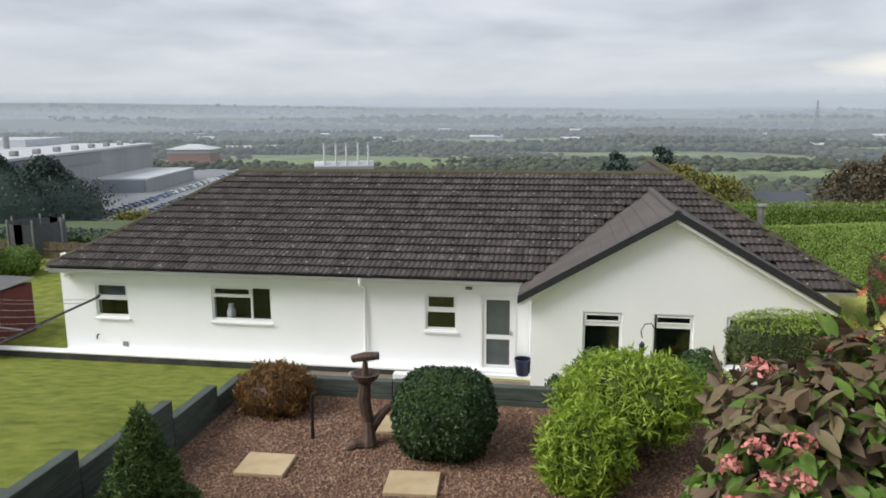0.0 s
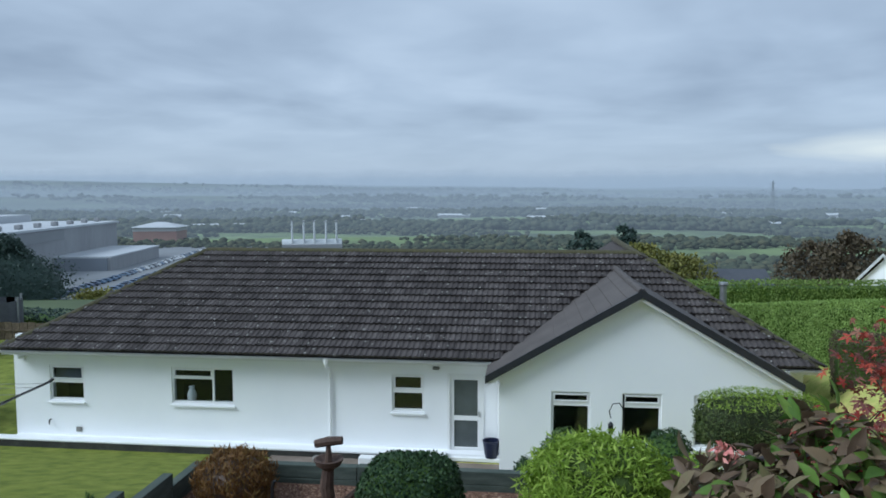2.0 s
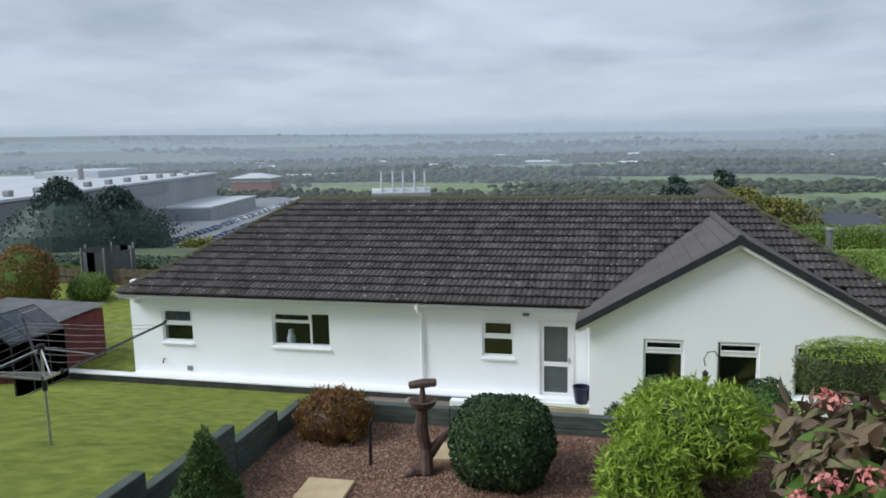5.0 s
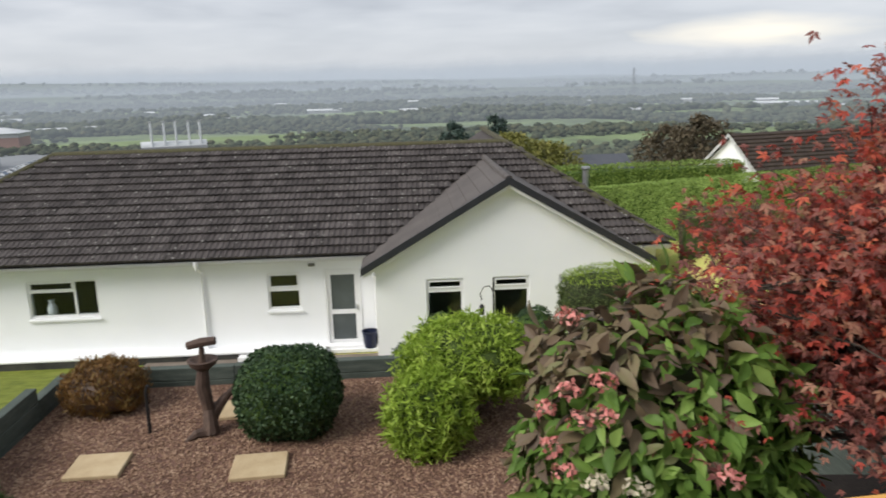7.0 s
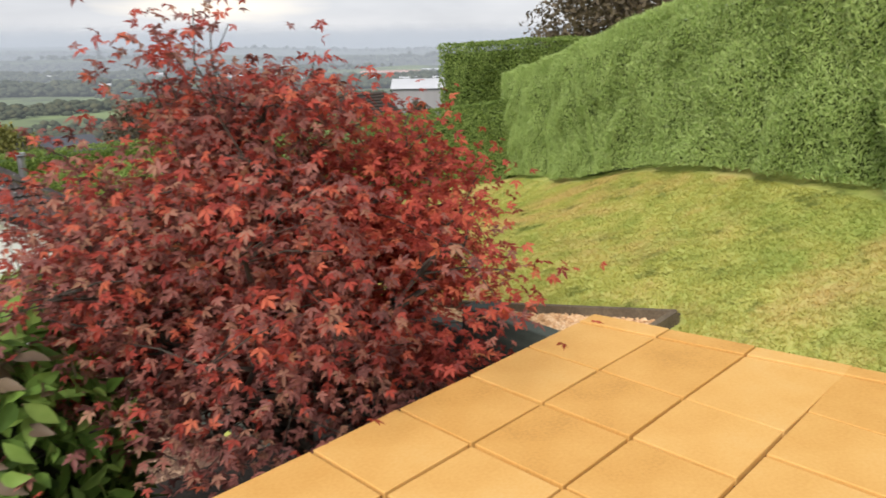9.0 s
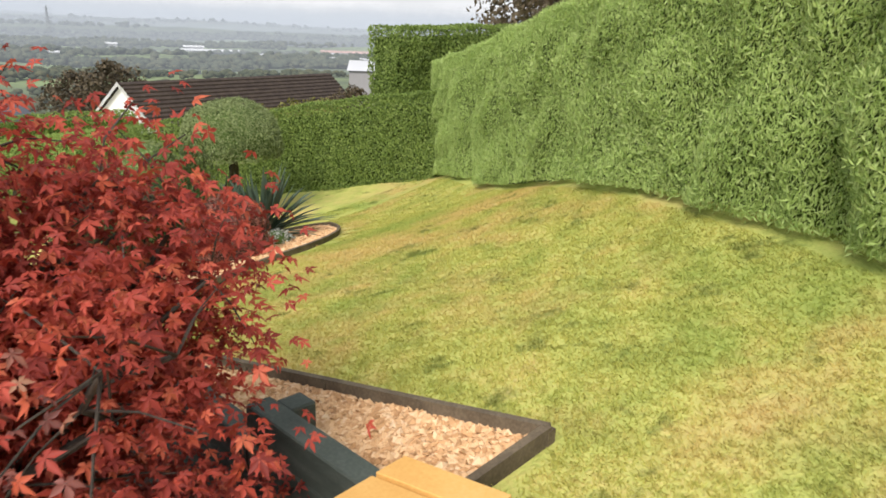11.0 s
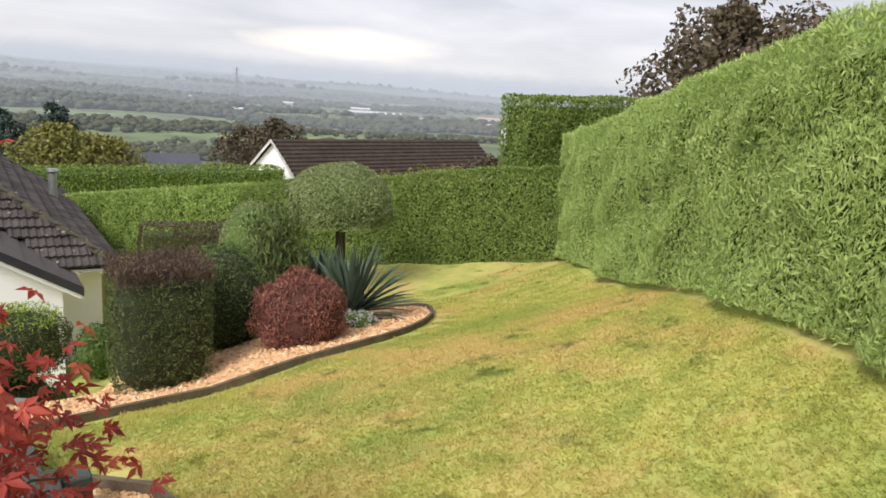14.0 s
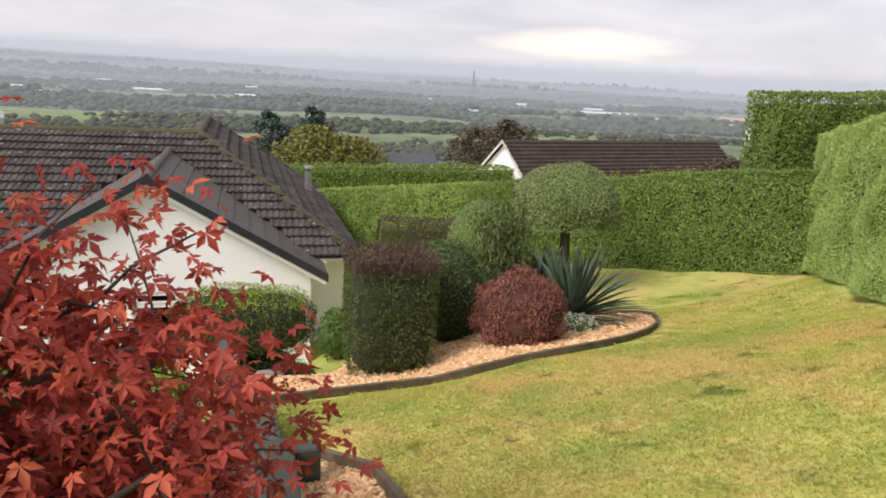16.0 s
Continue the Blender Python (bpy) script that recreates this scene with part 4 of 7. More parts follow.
def hedge(name, label, line, width, mat, size, per_m2, seed, shape="oval", near=None, along=(0, 0, 1), amp=0.07, inner=None, fold=0.0):
    """A clipped hedge along line: rows of x, y, bottom, top. Leaves cover its two faces, ends and top."""
    t = thing(name, label, "hedge", (line[0][0], line[0][1], line[0][2]))
    o = np.array((line[0][0], line[0][1], line[0][2]))
    rng = np.random.default_rng(seed)
    P, N = [], []
    bm = bmesh.new()
    rows = []
    L = [np.array(q, float) for q in line]
    run_len = 0.0
    for i, (a, b) in enumerate(zip(L, L[1:])):
        d = (b - a)[:2]
        ln = np.hypot(*d)
        d /= ln
        nn = np.array((d[1], -d[0]))
        h = ((a[3] - a[2]) + (b[3] - b[2])) / 2
        for s in (1, -1):
            n = int(ln * h * per_m2 * (1 if s == 1 else 0.12))
            u, w = rng.random(n), rng.random(n)
            base = a + (b - a) * u[:, None]
            z = base[:, 2] + w * (base[:, 3] - base[:, 2])
            xy = base[:, :2] + s * nn * (width / 2)
            p = np.c_[xy, z]
            off = lump(p, amp, 1.6, seed) + lump(p, amp * 0.6, 4.5, seed + 2) - 0.06 * rng.random(n) ** 2 - 0.06 * np.maximum(0, 0.25 - (1 - w)) ** 1 * 2
            g = u * ln + run_len
            g = g + 0.35 * np.sin(g * 0.9 + z * 0.7) + 0.12 * np.sin(z * 2.3 + g * 2.0)
            off += fold * (np.abs(np.sin(g * 1.75)) ** 0.6 - 0.7 + 0.4 * np.abs(np.sin(g * 4.1 + 1.0)) + 0.3 * np.sin(z * 5.0 + 3.0 * np.sin(g * 2.0)))
            slope = fold * (1.75 * np.cos(g * 1.75) * np.sign(np.sin(g * 1.75)) + 1.2 * np.cos(g * 4.1 + 1.0) * np.sign(np.sin(g * 4.1 + 1.0)))
            p[:, :2] += s * nn * off[:, None]
            P.append(p), N.append(np.tile(np.r_[s * nn, 0.25], (n, 1)) - np.c_[slope[:, None] * d[None], np.zeros(n)])
        n = int(ln * width * per_m2 * 0.6)
        u, w = rng.random(n), rng.random(n) - 0.5
        base = a + (b - a) * u[:, None]
        p = np.c_[base[:, :2] + nn * (w * width)[:, None], base[:, 3]]
        p[:, 2] += lump(p, 0.05, 1.8, seed) + 0.05 * rng.random(n)
        P.append(p), N.append(np.tile((0, 0, 1.0), (n, 1)))
        for e, sg in ((a, -1), (b, 1)):
            if (sg == -1 and i == 0) or (sg == 1 and i == len(L) - 2):
                n = int(width * h * per_m2)
                w, z = rng.random(n) - 0.5, rng.random(n)
                p = np.c_[e[:2] + nn * (w * width)[:, None], e[2] + z * (e[3] - e[2])]
                p[:, :2] += sg * d * (0.10 + lump(p, amp, 2.0, seed) - 0.05 * rng.random(n))[:, None]
                P.append(p), N.append(np.tile(np.r_[sg * d, 0.2], (n, 1)))
        run_len += ln
        steps = max(2, int(ln / 0.5))
        for k in range(steps + (1 if i == len(L) - 2 else 0)):
            q = a + (b - a) * (k / steps)
            hw = width / 2 - 0.17
            c = [(q[0] + s * nn[0] * hw * g, q[1] + s * nn[1] * hw * g, z) for s, z, g in ((1, q[2] - 0.1, 0.9), (1, q[3] - 0.2, 1), (-1, q[3] - 0.2, 1), (-1, q[2] - 0.1, 0.9))]
            rows.append([bm.verts.new(Vector(v) - Vector(o) + Vector((0.05 * noise.noise(Vector(v) * 1.7), 0.05 * noise.noise(Vector(v) * 1.7 + Vector((9, 0, 0))), 0))) for v in c])
    for u, w in zip(rows, rows[1:]):
        for k in range(4):
            bm.faces.new((u[k], u[(k + 1) % 4], w[(k + 1) % 4], w[k]))
    bm.faces.new(rows[0]), bm.faces.new(rows[-1][::-1])
    bmesh.ops.recalc_face_normals(bm, faces=bm.faces)
    # added solid core, with the hedge's inner shade in its dark colour
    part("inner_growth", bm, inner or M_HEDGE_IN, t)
    P, N = np.concatenate(P) - o, np.concatenate(N)
    foliage("foliage", P, N, size, shape, mat, t, tilt=0.55, along=np.array(along, float), spread=0.6, seed=seed)
    return t


def low_lawn(x, y):
    return upper_lawn(x, y) - 0.05


tall = []
TOPS = ((8.9, 0.86), (6.0, 1.18), (3.5, 1.50), (1.8, 1.78), (0.2, 1.98), (-1.1, 2.14), (-6.0, 2.75), (-11.0, 3.3))
for s in (8.9, 8.0, 7.0, 6.0, 5.0, 4.2, 3.5, 2.7, 1.8, 1.0, 0.2, -1.1, -2.2, -3.6, -6.0, -11.0):
    dz = next(za + (zb - za) * (s - sa) / (sb - sa) for (sa, za), (sb, zb) in zip(TOPS, TOPS[1:]) if sa >= s >= sb)
    x, y = 12.95 + 0.545 * s + 0.378, 6.78 + 0.8386 * s - 0.245
    # leaves stop above the grass, so the dark core paints shade at the base
    tall.append((x, y, low_lawn(x - 0.378, y + 0.245) + 0.11 if y > 2 else 0.5, dz))
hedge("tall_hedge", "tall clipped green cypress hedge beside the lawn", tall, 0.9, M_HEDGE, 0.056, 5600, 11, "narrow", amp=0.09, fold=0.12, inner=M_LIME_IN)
lowh = []
for s in (-0.055, 0.25, 0.5, 0.75, 1.0, 1.35):
    x, y = 17.35 - 7.15 * s, 14.25 + 14.8 * s
    lowh.append((x, y, max(upper_lawn(x, y), -4.5) - 0.05, 0.18 - 2.75 * s))
hedge("low_hedge", "clipped dark green beech hedge across the lawn's end", lowh[:3][::-1], 0.9, M_HEDGE_LOW, 0.06, 2000, 12, fold=0.05, inner=M_LIME_IN)
hedge("pale_hedge", "clipped pale green hedge running on below the lawn", lowh[2:][::-1], 0.95, M_HEDGE_MID, 0.07, 1100, 15, fold=0.05)
hedge("square_hedge", "tall square-cut hedge block with a dark side", [(18.75, 17.0, -2.5, 1.55), (24.5, 17.4, -2.5, 1.75)], 1.1, M_HEDGE_LOW, 0.075, 1300, 13, fold=0.10, inner=M_LIME_IN)
hedge("far_hedge", "dense green boundary hedge behind the bungalow", [(4.0, 40.5, -6, -3.2), (21.5, 40.5, -6, -3.0)], 1.6, M_HEDGE_LOW, 0.13, 260, 14)

# ---- planting in the terrace ----
shrub("box_ball", "dark green clipped box ball on the gravel", "shrub", (1.64, 9.95, TZ), (0.655, 0.64, 0.555), 12000, 0.05, "oval", M_BOX, power=2.5, lo=-0.92, seed=21, depth=0.08)
shrub("rusty_shrub", "low bushy shrub with rusty autumn leaves", "shrub", (-1.0, 10.85, TZ), (0.53, 0.48, 0.40), 7000, 0.085, "narrow", M_BROWN, power=2.1, lo=-0.7, amp=0.22, freq=6, seed=22, depth=0.35, inner=M_YEWTOP, along=np.array((0, 0, 1.0)))
lime = shrub("lime_shrub", "billowing bright lime green shrub", "shrub", (3.97, 10.2, TZ), (0.84, 0.70, 0.52), 12000, 0.115, "narrow", M_LIME, power=2.1, lo=-0.95, amp=0.26, freq=7, seed=23, depth=0.30, lift=0.76, inner=M_LIME_IN, tilt=1.0)
shrub("lime_shrub", "low bright lime green shrub on the gravel", "shrub", (3.36, 9.20, TZ), (0.50, 0.44, 0.50), 7500, 0.115, "narrow", M_LIME, power=2.1, lo=-0.9, amp=0.26, freq=7, seed=24, depth=0.32, inner=M_LIME_IN, tilt=1.0)


def spruce(base, h, r, seed):
    t = thing("dwarf_spruce", "dense cone-shaped dwarf spruce", "conifer", base)
    rng = np.random.default_rng(seed)
    n = 15000
    z = 1 - np.sqrt(rng.random(n))
    a = rng.random(n) * 2 * np.pi
    rad = r * (1 - z) ** 0.95 * (1 + 0.14 * np.sin(a * 5 + z * 21) + 0.08 * np.sin(a * 9 - z * 33)) * (1 - 0.2 * rng.random(n) ** 2)
    p = np.c_[rad * np.cos(a), rad * np.sin(a), 0.05 + z * (h - 0.05)]
    nn = np.c_[np.cos(a), np.sin(a), np.full(n, 0.35)]
    foliage("foliage", p, nn, 0.075, "narrow", M_SPRUCE, t, along=nn + np.array((0, 0, 0.5)), tilt=1.2, spread=0.5, seed=seed)
    part("inner_growth", lathe([(r * 0.8, 0.0), (r * 0.7, h * 0.15), (r * 0.38, h * 0.5), (0.03, h * 0.9), (0, h * 0.92), ]), M_YEW_IN, t)
    part("trunk", tubed([(0, 0, -0.1), (0, 0, h * 0.95)], [0.05, 0.01]), M_BARK, t)


spruce((-1.02, 7.5, TZ), 1.47, 0.54, 31)

# hydrangea with big leaves and pink heads
hyd = thing("hydrangea", "large hydrangea with maroon-tinged leaves and pink flower heads", "shrub", (4.54, 4.92, -1.45))
p, nn = round_points(4600, (0, 0, 0.95), (0.72, 0.67, 0.955), 2.3, -0.9, 0.14, 4.5, 41, 0.32)
top = p[:, 2] - 0.80 * p[:, 0] + 0.28 * RNG.normal(0, 1, len(p)) > 1.72
out = nn + np.array((0, 0, 0.5))
foliage("foliage", p[~top], out[~top], 0.138, "wide", M_HYD, hyd, "fresh green serrated leaves", tilt=0.75, along=nn[~top] * 0.8 + np.array((0, 0, -0.25)), spread=0.6, seed=42)
foliage("foliage", p[top], out[top], 0.138, "wide", M_HYD_RED, hyd, "maroon and bronze autumn leaves", tilt=0.75, along=nn[top] * 0.8 + np.array((0, 0, -0.25)), spread=0.6, seed=43)
core("inner_growth", (0, 0, 0.85), (0.60, 0.55, 0.82), M_YEW_IN, hyd, 2.2, -0.95)
for k, (az, z) in enumerate(((232, 1.20), (186, 1.82), (228, 1.64), (214, 1.56), (223, 1.46), (206, 1.44), (231, 1.50), (214, 1.30), (220, 1.20), (245, 1.22), (273, 1.28))):
    a = radians(az)
    k2 = math.sqrt(max(0.05, 1 - ((z - 0.95) / 1.08) ** 2))
    c = np.array((0.87 * k2 * math.cos(a), 0.84 * k2 * math.sin(a), z))
    pp, qn = round_points(42, (0, 0, 0), (0.062, 0.062, 0.045), 2, -0.6, 0.1, 8, 60 + k, 0.3)
    foliage("flower_head", pp + c, qn, 0.036, "oval", M_PINK if k % 9 else M_CREAM, hyd, "pink flower head" if k % 9 else "faded cream flower head", tilt=0.5, seed=60 + k)
for k in range(9):
    a = k * 0.7
    part("stem", tubed([(0.1 * math.cos(a), 0.1 * math.sin(a), 0), (0.3 * math.cos(a), 0.3 * math.sin(a), 0.5), (0.6 * math.cos(a), 0.5 * math.sin(a), 1.2)], [0.018, 0.014, 0.008], 5), M_BARK, hyd)


# Japanese maple: a short trunk, spreading limbs, layered sprays of palmate leaves
def limb(bm, a, b, r0, r1, rng, bend=0.12, n=5):
    a, b = np.array(a, float), np.array(b, float)
    pts = []
    for i in range(n + 1):
        f = i / n
        q = a + (b - a) * f + np.array((0, 0, 0.18 * np.linalg.norm(b - a) * f * (1 - f))) + (rng.normal(0, bend * 0.25, 3) if 0 < i < n else 0)
        pts.append(tuple(q))
    tube(bm, pts, [r0 + (r1 - r0) * i / n for i in range(n + 1)], 6)
    return [np.array(q) for q in pts]


AX, AY, AZ = 6.25, 4.95, -1.45
acer = thing("japanese_maple", "spreading Japanese maple in red autumn leaf", "tree", (AX, AY, AZ))
rng = np.random.default_rng(5)
bt = bmesh.new()
trunk_bm = bmesh.new()
limb(trunk_bm, (0, 0, -0.1), (0.05, 0.02, 0.75), 0.075, 0.06, rng)
trunk = part("trunk", trunk_bm, M_BARK, acer, "slender dark trunk", True)
tips = []


def branch(a, b, r0, r1, rng, bend, n):
    bm = bmesh.new()
    line = limb(bm, a, b, r0, r1, rng, bend, n)
    part("branch", bm, M_BARK, trunk, smooth=True)
    return line


for k in range(21):
    az = k * 2.4 + rng.uniform(-0.3, 0.3)
    el = rng.uniform(0.0, 1.0)
    reach = 1.40 * (1 - 0.48 * el ** 2.5) * rng.uniform(0.75, 1.05)
    end = np.array((reach * math.cos(az) * (0.95 if math.cos(az) > 0 else 1.08), reach * math.sin(az) * 0.88, 0.50 + 1.95 * el))
    line = branch((0.04, 0.02, 0.55 + 0.3 * el), end, 0.035, 0.009, rng, 0.3, 6)
    for j in range(2, 7):
        for s in range(4):
            q = line[j] + rng.normal(0, 1, 3) * np.array((0.30, 0.30, 0.16)) + np.array((0, 0, 0.05))
            tube(bt, [tuple(line[j]), tuple((line[j] + q) / 2 + np.array((0, 0, 0.03))), tuple(q)], [0.006, 0.004, 0.002], 4)
            tips.append((q, el))
for ex, ey, ez in ((0.90, -0.10, 2.0), (0.80, -0.20, 2.25), (0.95, 0.0, 1.6), (-0.75, -0.1, 2.35), (-0.45, 0.25, 2.62), (-0.15, -0.2, 2.72), (0.15, 0.2, 2.66), (0.42, -0.05, 2.55), (-0.35, -0.35, 2.50), (0.0, 0.45, 2.5), (-0.95, 0.1, 2.05), (1.06, -0.15, 2.28), (1.20, -0.12, 1.92), (1.05, -0.35, 2.05), (-1.15, 0.60, 1.88), (-0.95, 0.75, 2.05), (-1.22, 0.48, 1.66)):
    line = branch((0.04, 0.02, 0.8), (ex, ey, ez), 0.03, 0.008, rng, 0.3, 6)
    for j in range(3, 7):
        for s in range(4):
            q = line[j] + rng.normal(0, 1, 3) * np.array((0.18, 0.22, 0.16))
            tube(bt, [tuple(line[j]), tuple((line[j] + q) / 2 + np.array((0, 0, 0.03))), tuple(q)], [0.006, 0.004, 0.002], 4)
            tips.append((q, 1.0))
            if ez > 2.3:
                tips.append((q + rng.normal(0, 0.06, 3), 1.0))
# high shoots
for bx, by, bz in ((-0.42, -0.1, 3.18), (-0.30, 0.0, 3.10), (-0.15, 0.1, 3.12), (0.32, 0.05, 2.98), (0.55, -0.05, 2.85), (-0.55, 0.0, 2.9), (0.92, -0.1, 2.70), (1.14, -0.05, 2.56)):
    line = branch((bx * 0.5, by, 2.0), (bx, by, bz), 0.010, 0.003, rng, 0.15, 5)
    for j in (2, 3, 4, 5):
        tips.append((line[j] + rng.normal(0, 0.02, 3), 1.2))
part("twig_growth", bt, M_BARK, acer)["kind"] = "stuff"
tp = np.array([q for q, e in tips])
te = np.array([e for q, e in tips])
rep = 38
pp = np.repeat(tp, rep, 0) + rng.normal(0, 1, (len(tp) * rep, 3)) * np.array((0.13, 0.13, 0.07))
ee = np.repeat(te, rep)
keep = rng.random(len(pp)) < np.where(ee > 1.1, 0.30, 1.0)
keep &= rng.random(len(pp)) < np.where(pp[:, 2] < 0.60, 0.25, np.where((pp[:, 2] < 1.2) & (pp[:, 0] < 0.4), 0.40, 1.0))
keep &= lump(pp, 1.0, 5.0, 2.0) > -0.62
pp, ee = pp[keep], ee[keep]
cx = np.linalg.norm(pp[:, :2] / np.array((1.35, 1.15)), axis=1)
# lower, inner and left leaves take the copy with painted shade
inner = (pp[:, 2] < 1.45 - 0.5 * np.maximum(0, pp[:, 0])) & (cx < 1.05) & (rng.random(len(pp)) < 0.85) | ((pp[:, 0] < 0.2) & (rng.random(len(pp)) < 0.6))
up = np.tile((0.0, -0.25, 0.8), (len(pp), 1))
dirn = np.c_[pp[:, :2] * 0.5, np.full(len(pp), -0.55)]
foliage("foliage", pp[~inner], up[~inner], 0.050, "palm", M_ACER, acer, "bright red palmate leaves", tilt=0.5, along=dirn[~inner], spread=0.5, seed=51)
foliage("foliage", pp[inner], up[inner], 0.052, "palm", M_ACER_IN, acer, "dull brownish red lower leaves with shade painted in", tilt=0.5, along=dirn[inner], spread=0.5, seed=52)

# ---- bed by the lawn's edge ----
def zl(x, y):
    return upper_lawn(x, y)


yew = thing("yew_column", "square-clipped yew with a brown twiggy top", "shrub", (9.15, 10.95, zl(9.15, 10.95) - 0.05))
p, nn = round_points(16000, (0, 0, 0.74), (0.50, 0.48, 0.74), 7.0, -1.0, 0.03, 4, 71, 0.10)
foliage("foliage", p[p[:, 2] < 1.36], nn[p[:, 2] < 1.36], 0.045, "narrow", M_YEW, yew, seed=71, tilt=0.8)
n = 6500
q = np.c_[RNG.uniform(-0.5, 0.5, n), RNG.uniform(-0.48, 0.48, n), 1.28 + 0.22 * RNG.random(n)]
foliage("twigs", q, np.tile((1.0, 0, 0), (n, 1)), 0.055, "narrow", M_YEWTOP, yew, "brown bare twigs", tilt=0.9, along=np.array((0, 0, 1.0)), spread=0.5, seed=72)
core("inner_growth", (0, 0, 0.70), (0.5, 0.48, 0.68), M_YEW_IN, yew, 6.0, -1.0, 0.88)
shrub("green_dome", "rounded dark green conifer", "shrub", (10.15, 11.9, zl(10.15, 11.9) - 0.05), (0.52, 0.5, 0.78), 6500, 0.055, "narrow", M_SPRUCE, power=2.2, lo=-0.85, seed=73, amp=0.05, inner=M_YEW_IN)
shrub("red_barberry", "dense crimson twiggy barberry", "shrub", (10.72, 10.75, zl(10.72, 10.75) - 0.08), (0.55, 0.52, 0.50), 16000, 0.055, "narrow", M_REDTWIG, power=2.1, lo=-0.85, seed=74, amp=0.16, depth=0.42, along=np.array((0, 0, 0.8)), tilt=1.2, inner=material("crimson_inner", [(0.05, 0.02, 0.016), (0.09, 0.035, 0.028)], 0.9))


def yucca(base, n, length, seed, label):
    t = thing("yucca", label, "plant", base)
    rng = np.random.default_rng(seed)
    for k in range(n):
        az, el = rng.uniform(0, 2 * math.pi), radians(rng.uniform(8, 85))
        ln, wd = length * rng.uniform(0.75, 1.1), 0.028
        c, s = math.cos(az), math.sin(az)
        v, f = [], []
        for i in range(5):
            g = i / 4
            r = 0.04 + ln * g * math.cos(el)
            z = 0.12 + ln * g * math.sin(el) - 0.22 * ln * g * g * math.cos(el)
            w = wd * (0.7 + 0.9 * g) * (1 - g ** 3) + 0.002
            v += [(c * r - s * w, s * r + c * w, z + 0.4 * w), (c * r, s * r, z), (c * r + s * w, s * r - c * w, z + 0.4 * w)]
        for i in range(4):
            a = i * 3
            f += [(a, a + 1, a + 4, a + 3), (a + 1, a + 2, a + 5, a + 4)]
        raw("leaf_blade", v, f, M_YUCCA, t)
    part("stem", tubed([(0, 0, -0.1), (0, 0, 0.25)], [0.07, 0.05]), M_BARK, t)


yucca((12.0, 12.0, zl(12.0, 12.0)), 150, 1.2, 75, "spiky grey-green yucca clump")
yucca((12.0, 13.3, zl(12.0, 13.3) + 0.3), 70, 0.9, 76, "spiky grey-green yucca behind its neighbour")
shrub("silver_plant", "low silvery white leaved plant among the chips", "plant", (11.75, 11.3, zl(11.75, 11.3)), (0.30, 0.22, 0.16), 700, 0.05, "oval", M_SILVER, seed=77, lo=-0.5, depth=0.4)
topi = thing("topiary_tree", "clipped mushroom-shaped tree with an olive green crown", "tree", (13.35, 15.3, zl(13.35, 15.3) - 0.05))
zt = -0.62 - zl(13.35, 15.3)
p, nn = round_points(20000, (0, 0, zt), (0.96, 0.90, 0.80), 2.2, -0.42, 0.05, 3.5, 78, 0.06)
foliage("foliage", p, nn, 0.065, "narrow", M_TOPI, topi, tilt=0.7, seed=78)
core("inner_growth", (0, 0, zt), (0.94, 0.88, 0.78), M_HEDGE_IN, topi, 2.2, -0.40, 0.90)
bm = bmesh.new()
tube(bm, [(0, 0, -0.1), (0.02, 0, zt * 0.5), (0, 0, zt)], [0.12, 0.10, 0.09], 9)
for k in range(7):
    a = k * 0.9
    tube(bm, [(0, 0, zt - 0.45), (0.3 * math.cos(a), 0.3 * math.sin(a), zt - 0.2), (0.65 * math.cos(a), 0.6 * math.sin(a), zt + 0.05)], [0.05, 0.035, 0.02], 6)
bmesh.ops.recalc_face_normals(bm, faces=bm.faces)
part("trunk", bm, M_BARK, topi)
shrub("olive_dome", "rounded olive green clipped dome behind the bed", "shrub", (11.8, 15.6, zl(11.8, 15.6) - 0.05), (0.63, 0.6, 0.92), 9000, 0.055, "narrow", M_TOPI, seed=79, lo=-0.9, lift=-1.45 - zl(11.8, 15.6))
shrub("broom", "loose upright green broom with thin stems", "shrub", (11.3, 13.1, zl(11.3, 13.1) - 0.05), (0.50, 0.45, 0.98), 5200, 0.11, "narrow", M_YEW, seed=80, lo=-0.9, amp=0.35, depth=0.75, along=np.array((0, 0, 1.0)), tilt=0.9, inner=M_YEW_IN)
cyp = shrub("flat_cypress", "flat-topped spreading cypress with yellow-green top", "shrub", (7.53, 15.6, -4.6), (1.20, 0.66, 0.52), 9000, 0.075, "narrow", M_YEW, power=3.6, lo=-0.9, lift=1.80, seed=81, amp=0.08, inner=M_YEW_IN)
p, nn = round_points(6000, (0, 0, 1.84), (1.22, 0.70, 0.56), 3.6, 0.66, 0.08, 4, 83, 0.06)
foliage("top_growth", p, nn, 0.07, "narrow", M_LIME, cyp, "yellow-green new growth", tilt=0.7, seed=83)
shrub("shade_shrub", "dark green shrub beneath the cypress", "shrub", (7.9, 15.9, -4.75), (0.75, 0.6, 0.75), 3000, 0.075, "narrow", M_SPRUCE, lo=-0.9, seed=82, amp=0.15, inner=M_YEW_IN)
